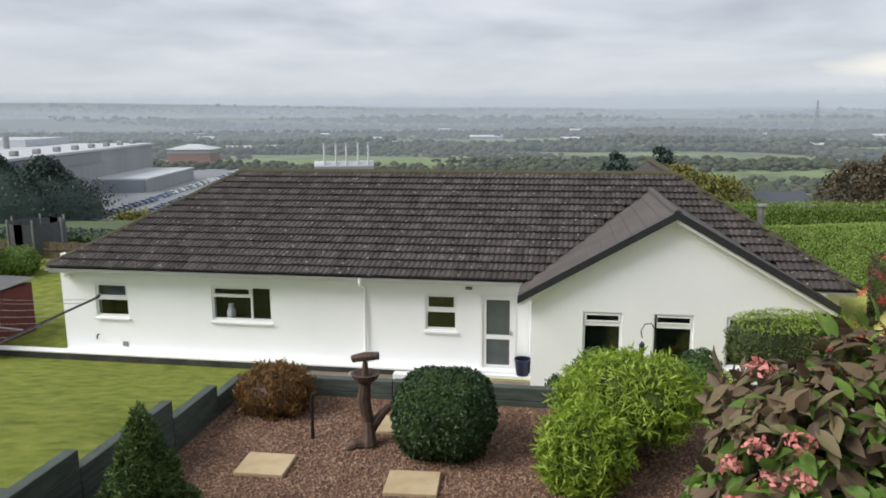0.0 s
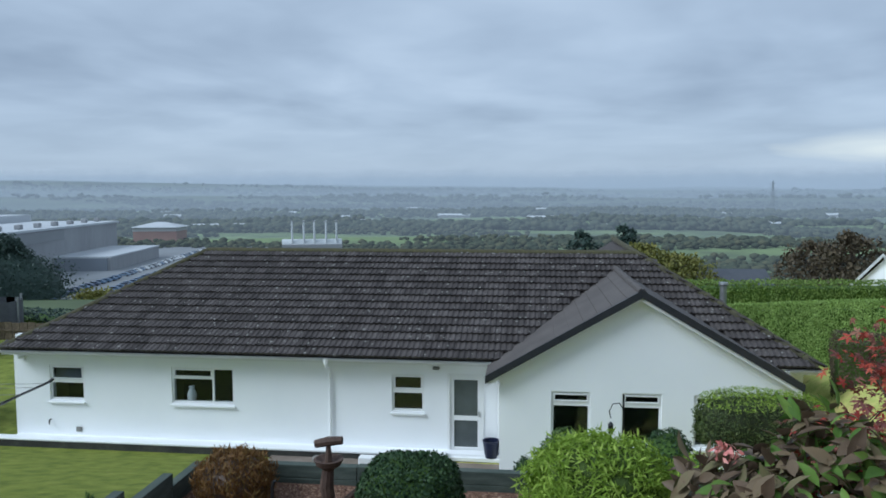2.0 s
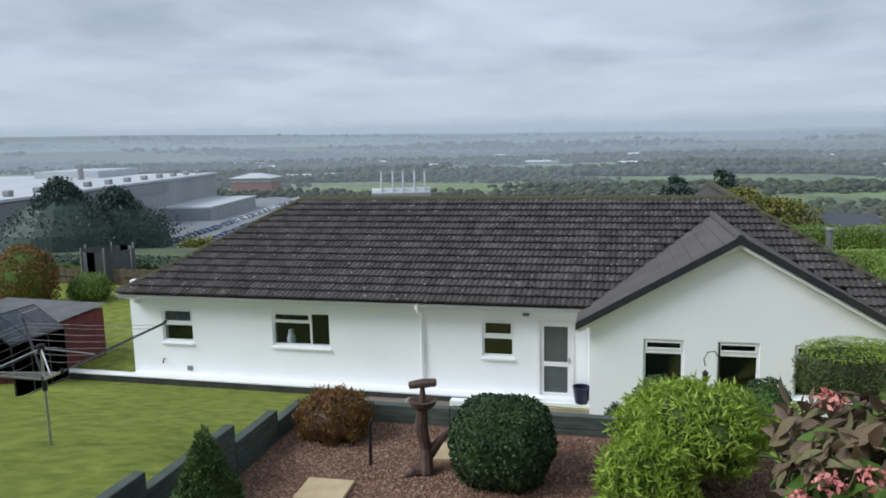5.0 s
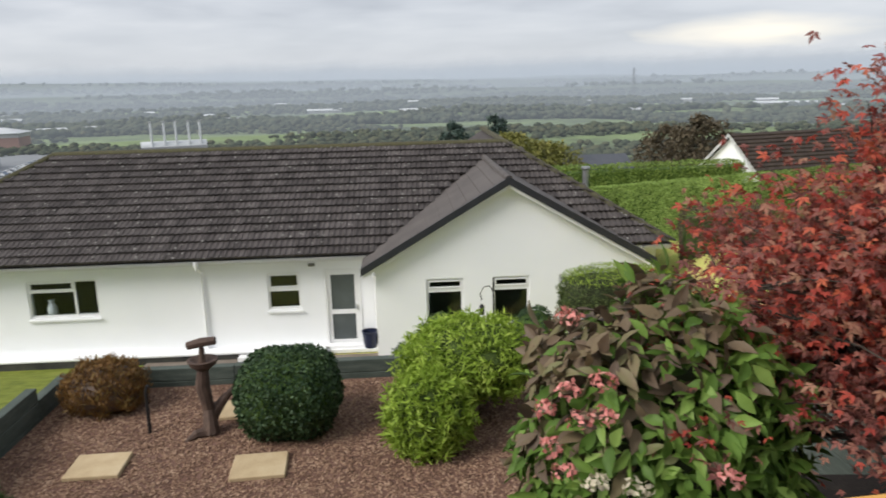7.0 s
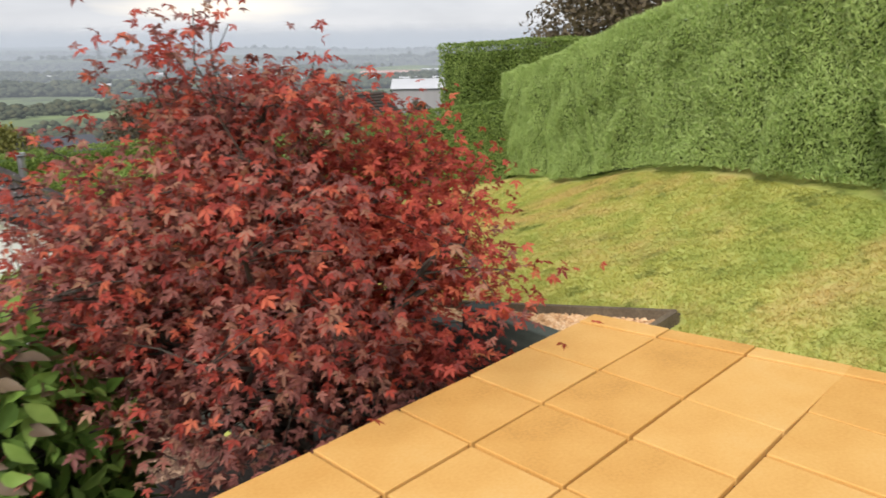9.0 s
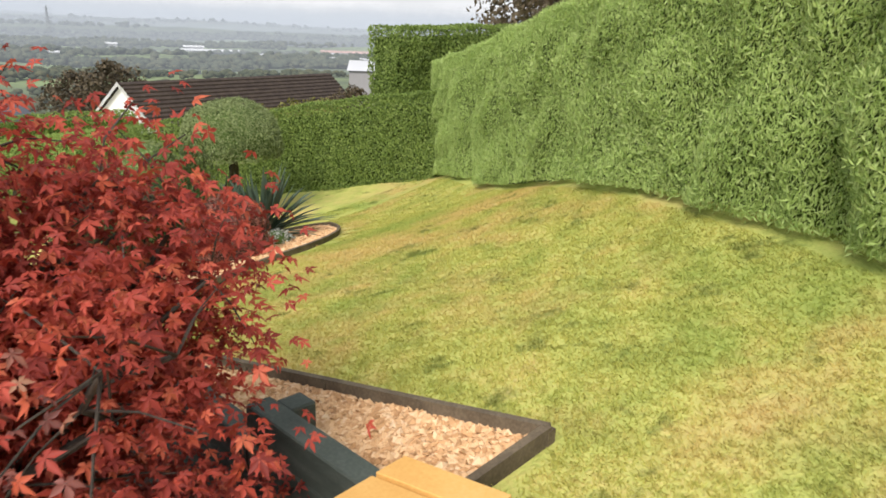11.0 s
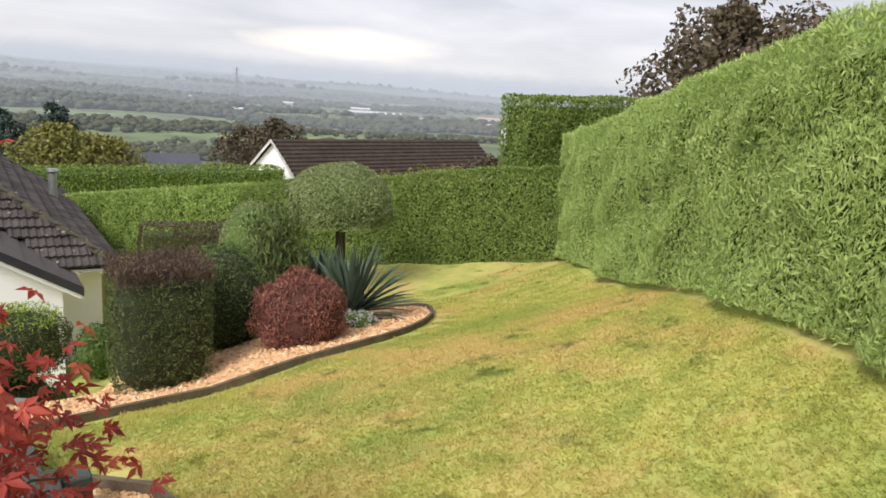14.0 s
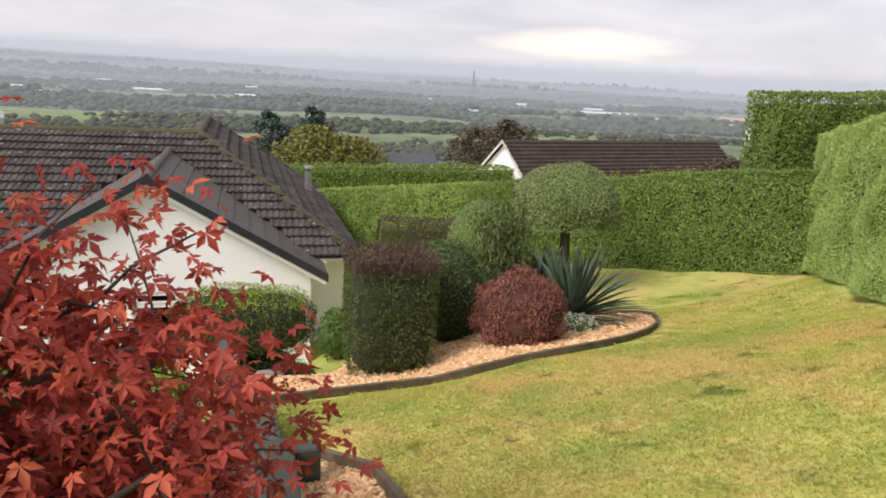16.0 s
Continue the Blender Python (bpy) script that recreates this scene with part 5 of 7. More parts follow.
for k, (x, y, z, r, h, m, lab) in enumerate(((3.05, 16.0, -5.28, 0.32, 0.78, M_BOX, "small dark clipped dome by the paving"), (3.85, 16.1, -5.2, 0.62, 1.02, M_SPRUCE, "rounded mid-green clipped shrub"),
                                             (5.85, 15.8, -4.95, 0.62, 1.0, M_BOX, "rounded dark clipped shrub"), (6.2, 14.9, -4.9, 0.6, 0.86, M_LIME, "rounded pale green shrub"),
                                             (8.64, 17.5, land(8.64, 17.5) - 0.03, 0.30, 0.26, M_BOX, "small dark ball shrub by the wall"), (9.48, 18.2, land(9.48, 18.2) - 0.05, 0.40, 0.62, M_SPRUCE, "small dark conifer by the house corner"))):
    shrub("clipped_dome", lab, "shrub", (x, y, z), (r, r, h), int(3200 * r * h / 0.5) + 600, 0.06, "oval", m, lo=-0.85, seed=90 + k, lift=h * 0.95)

# ---- neighbouring bungalow ----
nb = thing("neighbour_bungalow", "white neighbouring bungalow with a brown tiled gable roof", "house", (22.0, 42.2, 0))
nb.rotation_euler = (0, 0, radians(14))
ny0, ny1, nym, nz0, nz1, nxa, nxb = -2.9, 2.9, 0.0, -3.95, -1.62, 0.0, 17.0
bm = bmesh.new()
v = [bm.verts.new((x, y, z)) for x in (nxa, nxa + 0.3) for y, z in ((ny0 + 0.3, -8), (ny1 - 0.3, -8), (ny1 - 0.3, nz0 + 0.2), (nym, nz1 - 0.12), (ny0 + 0.3, nz0 + 0.2))]
bm.faces.new(v[:5][::-1]), bm.faces.new(v[5:])
for k in range(5):
    bm.faces.new((v[k], v[(k + 1) % 5], v[5 + (k + 1) % 5], v[5 + k]))
bmesh.ops.recalc_face_normals(bm, faces=bm.faces)
part("gable_wall", bm, M_WALL, nb)
part("front_wall", boxed(nxa + 0.3, nxb - 0.3, ny0 + 0.3, ny0 + 0.6, -8, nz0 + 0.1), M_WALL, nb)
part("back_wall", boxed(nxa + 0.3, nxb - 0.3, ny1 - 0.6, ny1 - 0.3, -8, nz0 + 0.1), M_WALL, nb)
for sy, ye in ((-1, ny0), (1, ny1)):
    bm = bmesh.new()
    n = 12
    for i in range(n):
        fa, fb = i / n, (i + 1) / n
        ya, yb, za, zb = ye + (nym - ye) * fa, ye + (nym - ye) * fb, nz0 + (nz1 - nz0) * fa + 0.09, nz0 + (nz1 - nz0) * fb
        q = [bm.verts.new(p) for p in ((nxa - 0.3, ya, za), (nxb, ya, za), (nxb, yb, zb), (nxa - 0.3, yb, zb), (nxa - 0.3, ya, za - 0.09), (nxb, ya, za - 0.09))]
        bm.faces.new((q[0], q[1], q[2], q[3])), bm.faces.new((q[4], q[5], q[1], q[0]))
    bmesh.ops.remove_doubles(bm, verts=bm.verts, dist=0.055)
    part("roof_slope", bm, material("neighbour_roof_tile", [(0.022, 0.015, 0.012), (0.040, 0.028, 0.022), (0.070, 0.052, 0.040)], 0.9, scale=2.5, fine=12, bump=0.5), nb)
    bm = bmesh.new()
    q = [bm.verts.new(p) for p in ((nxa - 0.32, ye, nz0 + 0.02), (nxa - 0.32, nym, nz1 + 0.02), (nxa - 0.32, nym, nz1 - 0.2), (nxa - 0.32, ye, nz0 - 0.2))]
    bm.faces.new(q)
    bmesh.ops.solidify(bm, geom=bm.faces[:], thickness=0.04)
    part("bargeboard", bm, M_UPVC, nb, "white bargeboard")
part("downpipe", tubed([(nxa - 0.1, ny1 - 0.2, -4.1), (nxa - 0.1, ny1 - 0.2, -7)], 0.06), M_UPVC, nb)
part("gutter", boxed(nxa - 0.3, nxb, ny0 - 0.12, ny0, nz0 - 0.12, nz0), M_UPVC, nb)


# ---- trees in the middle distance ----
def tree(name, label, base, h, r, mat, n, seed, leaf, low=0.25, conic=False, clumps=26):
    t = thing(name, label, "tree", base)
    rng = np.random.default_rng(seed)
    bm = bmesh.new()
    tube(bm, [(0, 0, -0.4), (0.02 * h, 0, h * 0.45), (0, 0, h * 0.85)], [0.035 * h, 0.025 * h, 0.006 * h], 8)
    cs, rs = [], []
    for k in range(clumps):
        f = low + (1 - low) * (k + 0.5) / clumps
        env = r * ((1 - f) / (1 - low) * 1.05 + 0.06 if conic else math.sqrt(max(0.03, 1 - ((f - (low + 1) / 2) / ((1 - low) / 2)) ** 2)))
        a = k * 2.4 + rng.uniform(-0.4, 0.4)
        q = np.array((env * 0.68 * math.cos(a) * rng.uniform(0.5, 1.1), env * 0.68 * math.sin(a) * rng.uniform(0.5, 1.1), f * h * 0.97))
        tube(bm, [(0, 0, f * h * 0.75), tuple(q * np.array((0.5, 0.5, 0.95))), tuple(q)], [0.012 * h, 0.008 * h, 0.003 * h], 5)
        cs.append(q), rs.append(max(0.16 * r, env * rng.uniform(0.34, 0.52)))
    bmesh.ops.recalc_face_normals(bm, faces=bm.faces)
    part("trunk", bm, M_BARK, t)
    if conic:
        part("inner_growth", lathe([(r * 0.80, h * 0.05), (r * 0.74, h * 0.3), (r * 0.46, h * 0.65), (0.2, h * 0.95), (0, h * 0.96)], 18), M_TREE_DARK, t)
    P, N = [], []
    for c, cr, k in zip(cs, rs, range(clumps)):
        p, nn = round_points(n // clumps, c, (cr, cr, cr * 0.85), 2, -0.8, 0.25, 3, seed + k, 0.5)
        P.append(p), N.append(nn)
    foliage("crown", np.concatenate(P), np.concatenate(N), leaf, "oval", mat, t, tilt=0.8, seed=seed)
    return t


def gz(x, y):
    return land(x, y)


def polar(ax, ay, d):
    k = math.hypot(ax, ay)
    return 3.05 + ax / k * d, 1.26 + ay / k * d


for name, lab, (ax, ay), d, top, r, m, n, sd, lf, con in (
        ("conifer", "tall dark conifer beyond the garden", (-0.658, 0.753), 62, -1.0, 5.4, M_TREE_DARK, 20000, 101, 0.24, True),
        ("conifer", "tall dark conifer beside its twin", (-0.612, 0.791), 64, -1.9, 5.2, M_TREE_DARK, 20000, 102, 0.24, True),
        ("round_tree", "dark rounded tree in the valley", (0.076, 0.997), 120, -4.2, 4.2, M_TREE_DARK, 4500, 103, 0.6, False),
        ("round_tree", "taller dark tree in the valley", (0.131, 0.991), 120, -3.3, 4.6, M_TREE_DARK, 4500, 104, 0.6, False),
        ("golden_tree", "tree turning yellow-green behind the roof", (0.150, 0.987), 75, -3.6, 4.2, M_TREE_GOLD, 5200, 105, 0.4, False),
        ("golden_tree", "spreading yellow-green tree behind the roof", (0.195, 0.980), 78, -4.8, 4.6, M_TREE_GOLD, 5200, 106, 0.4, False),
        ("brown_tree", "bare brownish autumn tree", (0.350, 0.935), 95, -4.2, 5.0, M_TREE_RUST, 5000, 107, 0.45, False),
        ("brown_tree", "thinning brown tree near the lane", (0.385, 0.922), 92, -2.9, 4.6, M_TREE_RUST, 5000, 108, 0.45, False),
        ("yellow_bush", "yellowing tree over the car park", (-0.535, 0.845), 70, -7.4, 2.2, M_TREE_GOLD, 1500, 109, 0.35, False)):
    x, y = polar(ax, ay, d)
    z = gz(x, y)
    tree(name, lab, (x, y, z), top - z, r, m, n, sd, lf, 0.06 if con else 0.12, con, 70 if con else 26)
big = tree("dark_tree", "large dark broadleaf tree behind the tall hedge", (31.3, 20.0, -3.0), 8.2, 4.6, M_TREE_RUST, 20000, 110, 0.22, 0.2)
tree("brown_bush", "brown twiggy tree beside the hedge block", (23.2, 23.9, -4.0), 3.5, 1.6, M_TREE_RUST, 4000, 111, 0.12, 0.1)

for k, (x, y, r, top) in enumerate(((17.0, 20.6, 0.8, -0.66), (18.7, 21.4, 0.9, -0.74), (20.3, 21.9, 0.9, -0.68))):
    z = land(x, y)
    shrub("yellow_shrub", "loose shrub with yellowing leaves behind the hedge", "shrub", (x, y, z), (r, 0.6, 0.75), 3200, 0.10, "oval", M_TREE_GOLD, lo=-0.9, seed=140 + k, amp=0.25, depth=0.5, lift=top - 0.75 - z, group="shrubs behind the hedge")


def pylon(x, y, top):
    z = land(x, y)
    t = thing("pylon", "grey steel lattice pylon in the far valley", "pylon", (x, y, z))
    h = top - z
    m = material("pylon_steel", [(0.16, 0.17, 0.18), (0.22, 0.23, 0.24)], 0.6, metal=0.4, bump=0)
    for sx in (-1, 1):
        for sy in (-1, 1):
            part("leg", tubed([(3.6 * sx, 3.6 * sy, 0), (1.3 * sx, 1.3 * sy, h * 0.6), (0.3 * sx, 0.3 * sy, h)], 0.28, 5), m, t)
    for f, w in ((0.62, 6.5), (0.76, 7.5), (0.90, 5.5)):
        part("cross_arm", tubed([(-w, 0, h * f), (0, 0, h * f + 0.8), (w, 0, h * f)], 0.25, 5), m, t)
    for k in range(7):
        a, b = k / 7.5, (k + 1) / 7.5
        wa, wb = 3.6 - 3.4 * a, 3.6 - 3.4 * b
        part("brace", tubed([(-wa, -wa, h * a), (wb, -wb, h * b)], 0.18, 4), m, t)
        part("brace", tubed([(wa, -wa, h * a), (-wb, -wb, h * b)], 0.18, 4), m, t)


pylon(383, 1200, 18.5)

# second, lower house beyond the far hedge
h2 = thing("far_house", "small house with slate roof and white gable trims", "house", (0, 0, 0))
xa, ya = polar(0.214, 0.977, 80)
bm = bmesh.new()
w, dp, zr, ze = 8.5, 6.0, -6.6, -8.6
v = [bm.verts.new((xa + x, ya + y, z)) for x, y, z in ((0, 0, ze), (w, 0, ze), (w, dp, ze), (0, dp, ze), (0.6, dp / 2, zr), (w - 0.4, dp / 2, zr))]
for q in ((0, 1, 5, 4), (1, 2, 5), (2, 3, 4, 5), (3, 0, 4)):
    bm.faces.new([v[k] for k in q])
part("roof", bm, material("slate_roof", [(0.055, 0.062, 0.075), (0.085, 0.09, 0.105)], 0.7, scale=0.8, fine=5, bump=0.2), h2)
part("wall", boxed(xa + 0.3, xa + w - 0.3, ya + 0.3, ya + dp - 0.3, -22, ze), M_WALL, h2)
for ox, s in ((0.2, 0.9), (2.2, 0.55)):
    bm = bmesh.new()
    v = [bm.verts.new((xa + ox + a * s, ya - 0.35, ze + 0.25 + b * s + (0.9 if s < 0.8 else 0))) for a, b in ((-1.0, 0), (0, 1.0), (1.0, 0), (0.72, 0), (0, 0.68), (-0.72, 0))]
    bm.faces.new((v[0], v[1], v[4], v[5])), bm.faces.new((v[1], v[2], v[3], v[4]))
    bmesh.ops.solidify(bm, geom=bm.faces[:], thickness=0.15)
    part("gable_trim", bm, M_UPVC, h2)

# ---- the valley: factory, car park, sheds, woods ----
M_CLAD = material("grey_cladding", [(0.20, 0.20, 0.205), (0.26, 0.26, 0.265), (0.31, 0.31, 0.315)], 0.8, scale=0.05, fine=0.6, bump=0, stretch=(1, 1, 0.2))
M_SHEET = material("pale_sheet_roof", [(0.42, 0.44, 0.46), (0.52, 0.54, 0.56)], 0.7, scale=0.05, fine=0.5, bump=0)
M_BRICK = material("distant_red_brick", [(0.26, 0.15, 0.125), (0.33, 0.20, 0.165)], 0.9, scale=0.1, fine=1, bump=0)
fac = thing("factory", "long grey clad factory with a pale roof and roof vents", "factory", (0, 0, 0))
FZ0, FZ1 = -30.0, -12.8
fm = Matrix.Translation((-196, 337, 0)) @ Matrix.Rotation(math.atan2(337 - 209, -196 + 171), 4, "Z")
part("wall", boxed(-260, 0, 0, 150, FZ0 - 5, FZ1, fm), M_CLAD, fac)
part("roof", boxed(-261, 0.5, -1, 151, FZ1, FZ1 + 0.8, fm), M_SHEET, fac)
part("parapet", boxed(-260, -60, -0.6, 0, FZ1 - 4.5, FZ1 - 0.4, fm), material("dull_band", [(0.19, 0.195, 0.20), (0.23, 0.235, 0.24)], 0.8, scale=0.1, bump=0), fac)
for k in range(16):
    part("roof_vent", boxed(-15 * k - 9, -15 * k - 6.6, 5, 7.4, FZ1 + 0.8, FZ1 + 2.6, fm, bevel=0.3), M_CLAD, fac)
part("roof_plant", boxed(-40, 0, 40, 70, FZ1 + 0.8, FZ1 + 4.0, fm), M_SHEET, fac)
part("stack", tubed([fm @ Vector((-55, 40, FZ1)), fm @ Vector((-55, 40, FZ1 + 6))], 1.3), M_CLAD, fac)
part("lean_to", boxed(-70, -8, -22, 0, FZ0 - 2, FZ0 + 6.0, fm), M_CLAD, fac, "lower grey side block")
part("lean_to_roof", boxed(-70, -8, -22.4, 0, FZ0 + 6.0, FZ0 + 6.5, fm), M_SHEET, fac)
part("loading_door", boxed(-71, -70.1, -21, -1, FZ0 - 2, FZ0 + 5.8, fm), material("dark_blue_door", [(0.10, 0.12, 0.155), (0.13, 0.15, 0.18)], 0.7, bump=0), fac)
part("red_plinth", boxed(-230, -72, -0.5, 0, FZ0 - 2, FZ0 + 2.0, fm), M_BRICK, fac)
of = thing("brick_offices", "low red brick office block with a pale hipped roof", "building", (0, 0, 0))
ox, oy = polar(-0.472, 0.882, 480)
om = Matrix.Translation((ox, oy, 0)) @ Matrix.Rotation(radians(10), 4, "Z")
part("wall", boxed(-13, 13, 0, 22, -34, -22.0, om), M_BRICK, of)
part("band", boxed(-13.2, 13.2, -0.2, 22.2, -22.0, -19.6, om), material("pale_band", [(0.34, 0.34, 0.34), (0.42, 0.42, 0.42)], 0.8, bump=0), of)
bm = bmesh.new()
v = [bm.verts.new(om @ Vector(p)) for p in ((-14.5, -1, -19.6), (14.5, -1, -19.6), (14.5, 23, -19.6), (-14.5, 23, -19.6), (-3, 11, -16.6), (3, 11, -16.6))]
for q in ((0, 1, 5, 4), (1, 2, 5), (2, 3, 4, 5), (3, 0, 4)):
    bm.faces.new([v[k] for k in q])
part("roof", bm, M_SHEET, of)

# silo shed with five stacks
tk = thing("stack_shed", "long white shed with a row of five pale stacks", "building", (0, 0, 0))
ax0, ay0 = polar(-0.327, 0.945, 300)
ax1, ay1 = polar(-0.250, 0.968, 300)
dv = Vector((ax1 - ax0, ay1 - ay0, 0))
tm = Matrix.Translation((ax0, ay0, 0)) @ Matrix.Rotation(math.atan2(dv.y, dv.x), 4, "Z")
M_PALE = material("pale_paint", [(0.50, 0.52, 0.53), (0.60, 0.62, 0.63)], 0.6, scale=0.2, bump=0)
part("wall", boxed(0, dv.length, 0, 10, -34, -19.4, tm), M_CLAD, tk)
part("roof", tubed([tm @ Vector((0, 5, -19.8)), tm @ Vector((dv.length, 5, -19.8))], 2.4, 16), M_PALE, tk)
for k in range(5):
    f = 0.17 + 0.185 * k + (0.01 if k % 2 else 0)
    part("stack", tubed([tm @ Vector((dv.length * f, 3, -20)), tm @ Vector((dv.length * f, 3, -9.8))], 0.42, 10), M_PALE, tk)
    part("stack_head", boxed(dv.length * f - 0.8, dv.length * f + 0.8, 2.6, 3.4, -10.4, -9.9, tm), M_CLAD, tk)


def shed(ax, ay, d, w, dpt, z0, z1, mat, lab, cat="building"):
    x, y = polar(ax, ay, d)
    if d > 300:
        z1, z0 = land(x, y) + z1 - z0, land(x, y)
    t = thing("shed", lab, cat, (x, y, 0))
    t.rotation_euler = (0, 0, math.atan2(-ax, ay))
    part("wall", boxed(-w / 2, w / 2, 0, dpt, z0 - 25, z1 - 0.35 * (z1 - z0)), M_CLAD, t)
    bm = bmesh.new()
    e, r = z1 - 0.35 * (z1 - z0), z1
    v = [bm.verts.new(p) for p in ((-w / 2 - 0.5, -0.5, e), (w / 2 + 0.5, -0.5, e), (w / 2 + 0.5, dpt / 2, r), (-w / 2 - 0.5, dpt / 2, r), (w / 2 + 0.5, dpt + 0.5, e), (-w / 2 - 0.5, dpt + 0.5, e))]
    for q in ((0, 1, 2, 3), (3, 2, 4, 5), (1, 4, 2), (0, 3, 5)):
        bm.faces.new([v[k] for k in q])
    part("roof", bm, mat, t)


rng = np.random.default_rng(17)
shed(-0.405, 0.914, 620, 62, 30, -27, -21, M_SHEET, "long pale roofed shed among trees")
shed(-0.10, 0.99, 900, 40, 20, -25, -20, M_PALE, "small white works in the far valley")
shed(0.02, 0.99, 800, 34, 20, -26, -21, M_PALE, "white shed in the far valley")
shed(0.26, 0.965, 1000, 46, 30, -12, -7, M_PALE, "white store on the far slope")
shed(0.47, 0.88, 900, 70, 30, -14, -9, M_PALE, "long white greenhouse on the far slope")
shed(0.655, 0.755, 160, 14, 20, -10, -5.2, M_SHEET, "large pale farm shed beyond the hedge")
shed(0.62, 0.785, 900, 80, 40, -18, -12, material("terracotta", [(0.42, 0.24, 0.19), (0.50, 0.31, 0.25)], 0.8, bump=0), "row of buildings with reddish roofs")
for k in range(26):
    a = rng.uniform(-0.75, 0.95)
    d = rng.uniform(600, 1300)
    zz = land(*polar(math.sin(a), math.cos(a), d))
    shed(math.sin(a), math.cos(a), d, rng.uniform(9, 26), rng.uniform(8, 16), zz, zz + rng.uniform(4, 6), M_PALE if k % 3 else M_SHEET, "small pale building in the valley")

# cars in the factory yard
M_TYRE = material("tyre_rubber", [(0.015, 0.015, 0.015), (0.025, 0.025, 0.025)], 0.9, bump=0)
CAR_MATS = [material("car_paint_" + n, [c, tuple(min(1, q * 1.15) for q in c)], 0.35, bump=0) for n, c in
            (("blue", (0.09, 0.14, 0.22)), ("silver", (0.38, 0.40, 0.42)), ("white", (0.62, 0.63, 0.64)), ("grey", (0.16, 0.175, 0.19)), ("navy", (0.07, 0.09, 0.14)))]


def car(mat, label):
    t = thing("car", label, "car", (0, 0, 0), "cars in the yard")
    bm = bmesh.new()
    side = [(-2.1, 0.35), (2.1, 0.35), (2.15, 0.75), (1.2, 0.95), (0.6, 1.42), (-1.1, 1.45), (-1.8, 0.98), (-2.15, 0.85)]
    a, b = [bm.verts.new((x, -0.86, z)) for x, z in side], [bm.verts.new((x, 0.86, z)) for x, z in side]
    bm.faces.new(a), bm.faces.new(b[::-1])
    for i in range(len(side)):
        j = (i + 1) % len(side)
        bm.faces.new((a[j], a[i], b[i], b[j]))
    bmesh.ops.recalc_face_normals(bm, faces=bm.faces)
    part("body", bm, mat, t)
    part("glass_house", boxed(-1.0, 0.6, -0.875, 0.875, 1.0, 1.35), M_DARK, t, "dark windows")
    for x in (-1.3, 1.3):
        for y in (-0.8, 0.8):
            part("wheel", tubed([(x, y - 0.1, 0.32), (x, y + 0.1, 0.32)], 0.32, 10), M_TYRE, t)
    return t


protos = [car(m, lab) for m, lab in zip(CAR_MATS, ("blue parked car in the factory yard", "silver parked car in the factory yard", "white parked car in the factory yard", "grey parked car in the factory yard", "dark blue parked car in the factory yard"))]
YZ = -29.2
yard = mesh_ob("yard", prism([tuple((fm @ Vector((p[0], p[1], 0)))[:2]) for p in ((-200, -90), (60, -90), (60, -0.6), (-200, -0.6))], YZ - 3, YZ), material("yard_tarmac", [(0.17, 0.18, 0.19), (0.22, 0.23, 0.24)], 0.9, scale=0.1, fine=1, bump=0))
tagged(yard, "grey tarmac yard full of parked cars", "car park", kind="structure")
used = set()
for k in range(200):
    row, col = k // 40, k % 40
    if rng.random() < 0.12:
        continue
    m = fm @ Matrix.Translation((-150 + 4.6 * col, -78 + 11.0 * row + rng.uniform(-0.5, 0.5), YZ)) @ Matrix.Rotation(radians(90 + rng.uniform(-3, 3)), 4, "Z") @ Matrix.Diagonal((1.25, 1.25, 1.5, 1))
    i = int(rng.choice([0, 0, 0, 1, 4, 4])) if col < 15 else int(rng.choice([1, 2, 2, 3, 0]))
    m = m @ Matrix.Diagonal((1 / 1.25, 1 / 1.25, 1 / 1.5, 1))
    if i not in used:
        used.add(i)
        protos[i].matrix_basis = m
    else:
        copy_thing(protos[i], m)
for i in set(range(5)) - used:
    protos[i].matrix_basis = fm @ Matrix.Translation((48, -38 + 5 * i, YZ))

# glowing haze sheets: distance, density, top, softness
HAZE_SHEETS = [(290, 0.10, 2, 14), (520, 0.16, 6, 18), (840, 0.22, 14, 24), (1300, 0.34, 24, 34), (2000, 0.50, 40, 50), (2800, 0.6, 70, 60), (3400, 0.75, 75, 60)]
# woods and hedgerows: many small rounded crowns
ico = bmesh.new()
bmesh.ops.create_icosphere(ico, subdivisions=1, radius=1.0)
IV = np.array([v.co[:] for v in ico.verts])
IF = np.array([[v.index for v in f.verts] for f in ico.faces])
ico.free()


def woods(name, label, centres, radii, mat):
    n = len(centres)
    rg = np.random.default_rng(3)
    v = IV[None] * (1 + rg.uniform(-0.18, 0.18, (n, len(IV), 1)))
    v = v * np.array((1.15, 1.15, 0.7)) * radii[:, None, None] + centres[:, None]
    f = (IF[None] + (np.arange(n) * len(IV))[:, None, None]).reshape(-1, 3)
    ob = raw(name, v.reshape(-1, 3), f.tolist(), mat, smooth=True)
    return tagged(ob, label, "woods", kind="stuff")


def scatter(n, d0, d1, thresh, freq, rmin, rmax, seed, fill=3):
    rg = np.random.default_rng(seed)
    C, R = [], []
    tries = 0
    while len(C) < n and tries < n * 60:
        tries += 1
        a = rg.uniform(-0.95, 1.1)
        d = d0 + (d1 - d0) * rg.random() ** 1.3
        x, y = polar(math.sin(a), math.cos(a), d)
        if noise.noise(Vector((x * freq * 0.35, y * freq * 1.3, seed))) < thresh:
            continue
        if a < -0.38 and d < 420:
            continue
        z = land(x, y)
        r = rg.uniform(rmin, rmax)
        for k in range(fill):
            C.append((x + rg.normal(0, r * 0.5), y + rg.normal(0, r * 0.5), z + r * rg.uniform(0.1, 1.1)))
            R.append(r * rg.uniform(0.5, 0.85))
    return np.array(C), np.array(R)


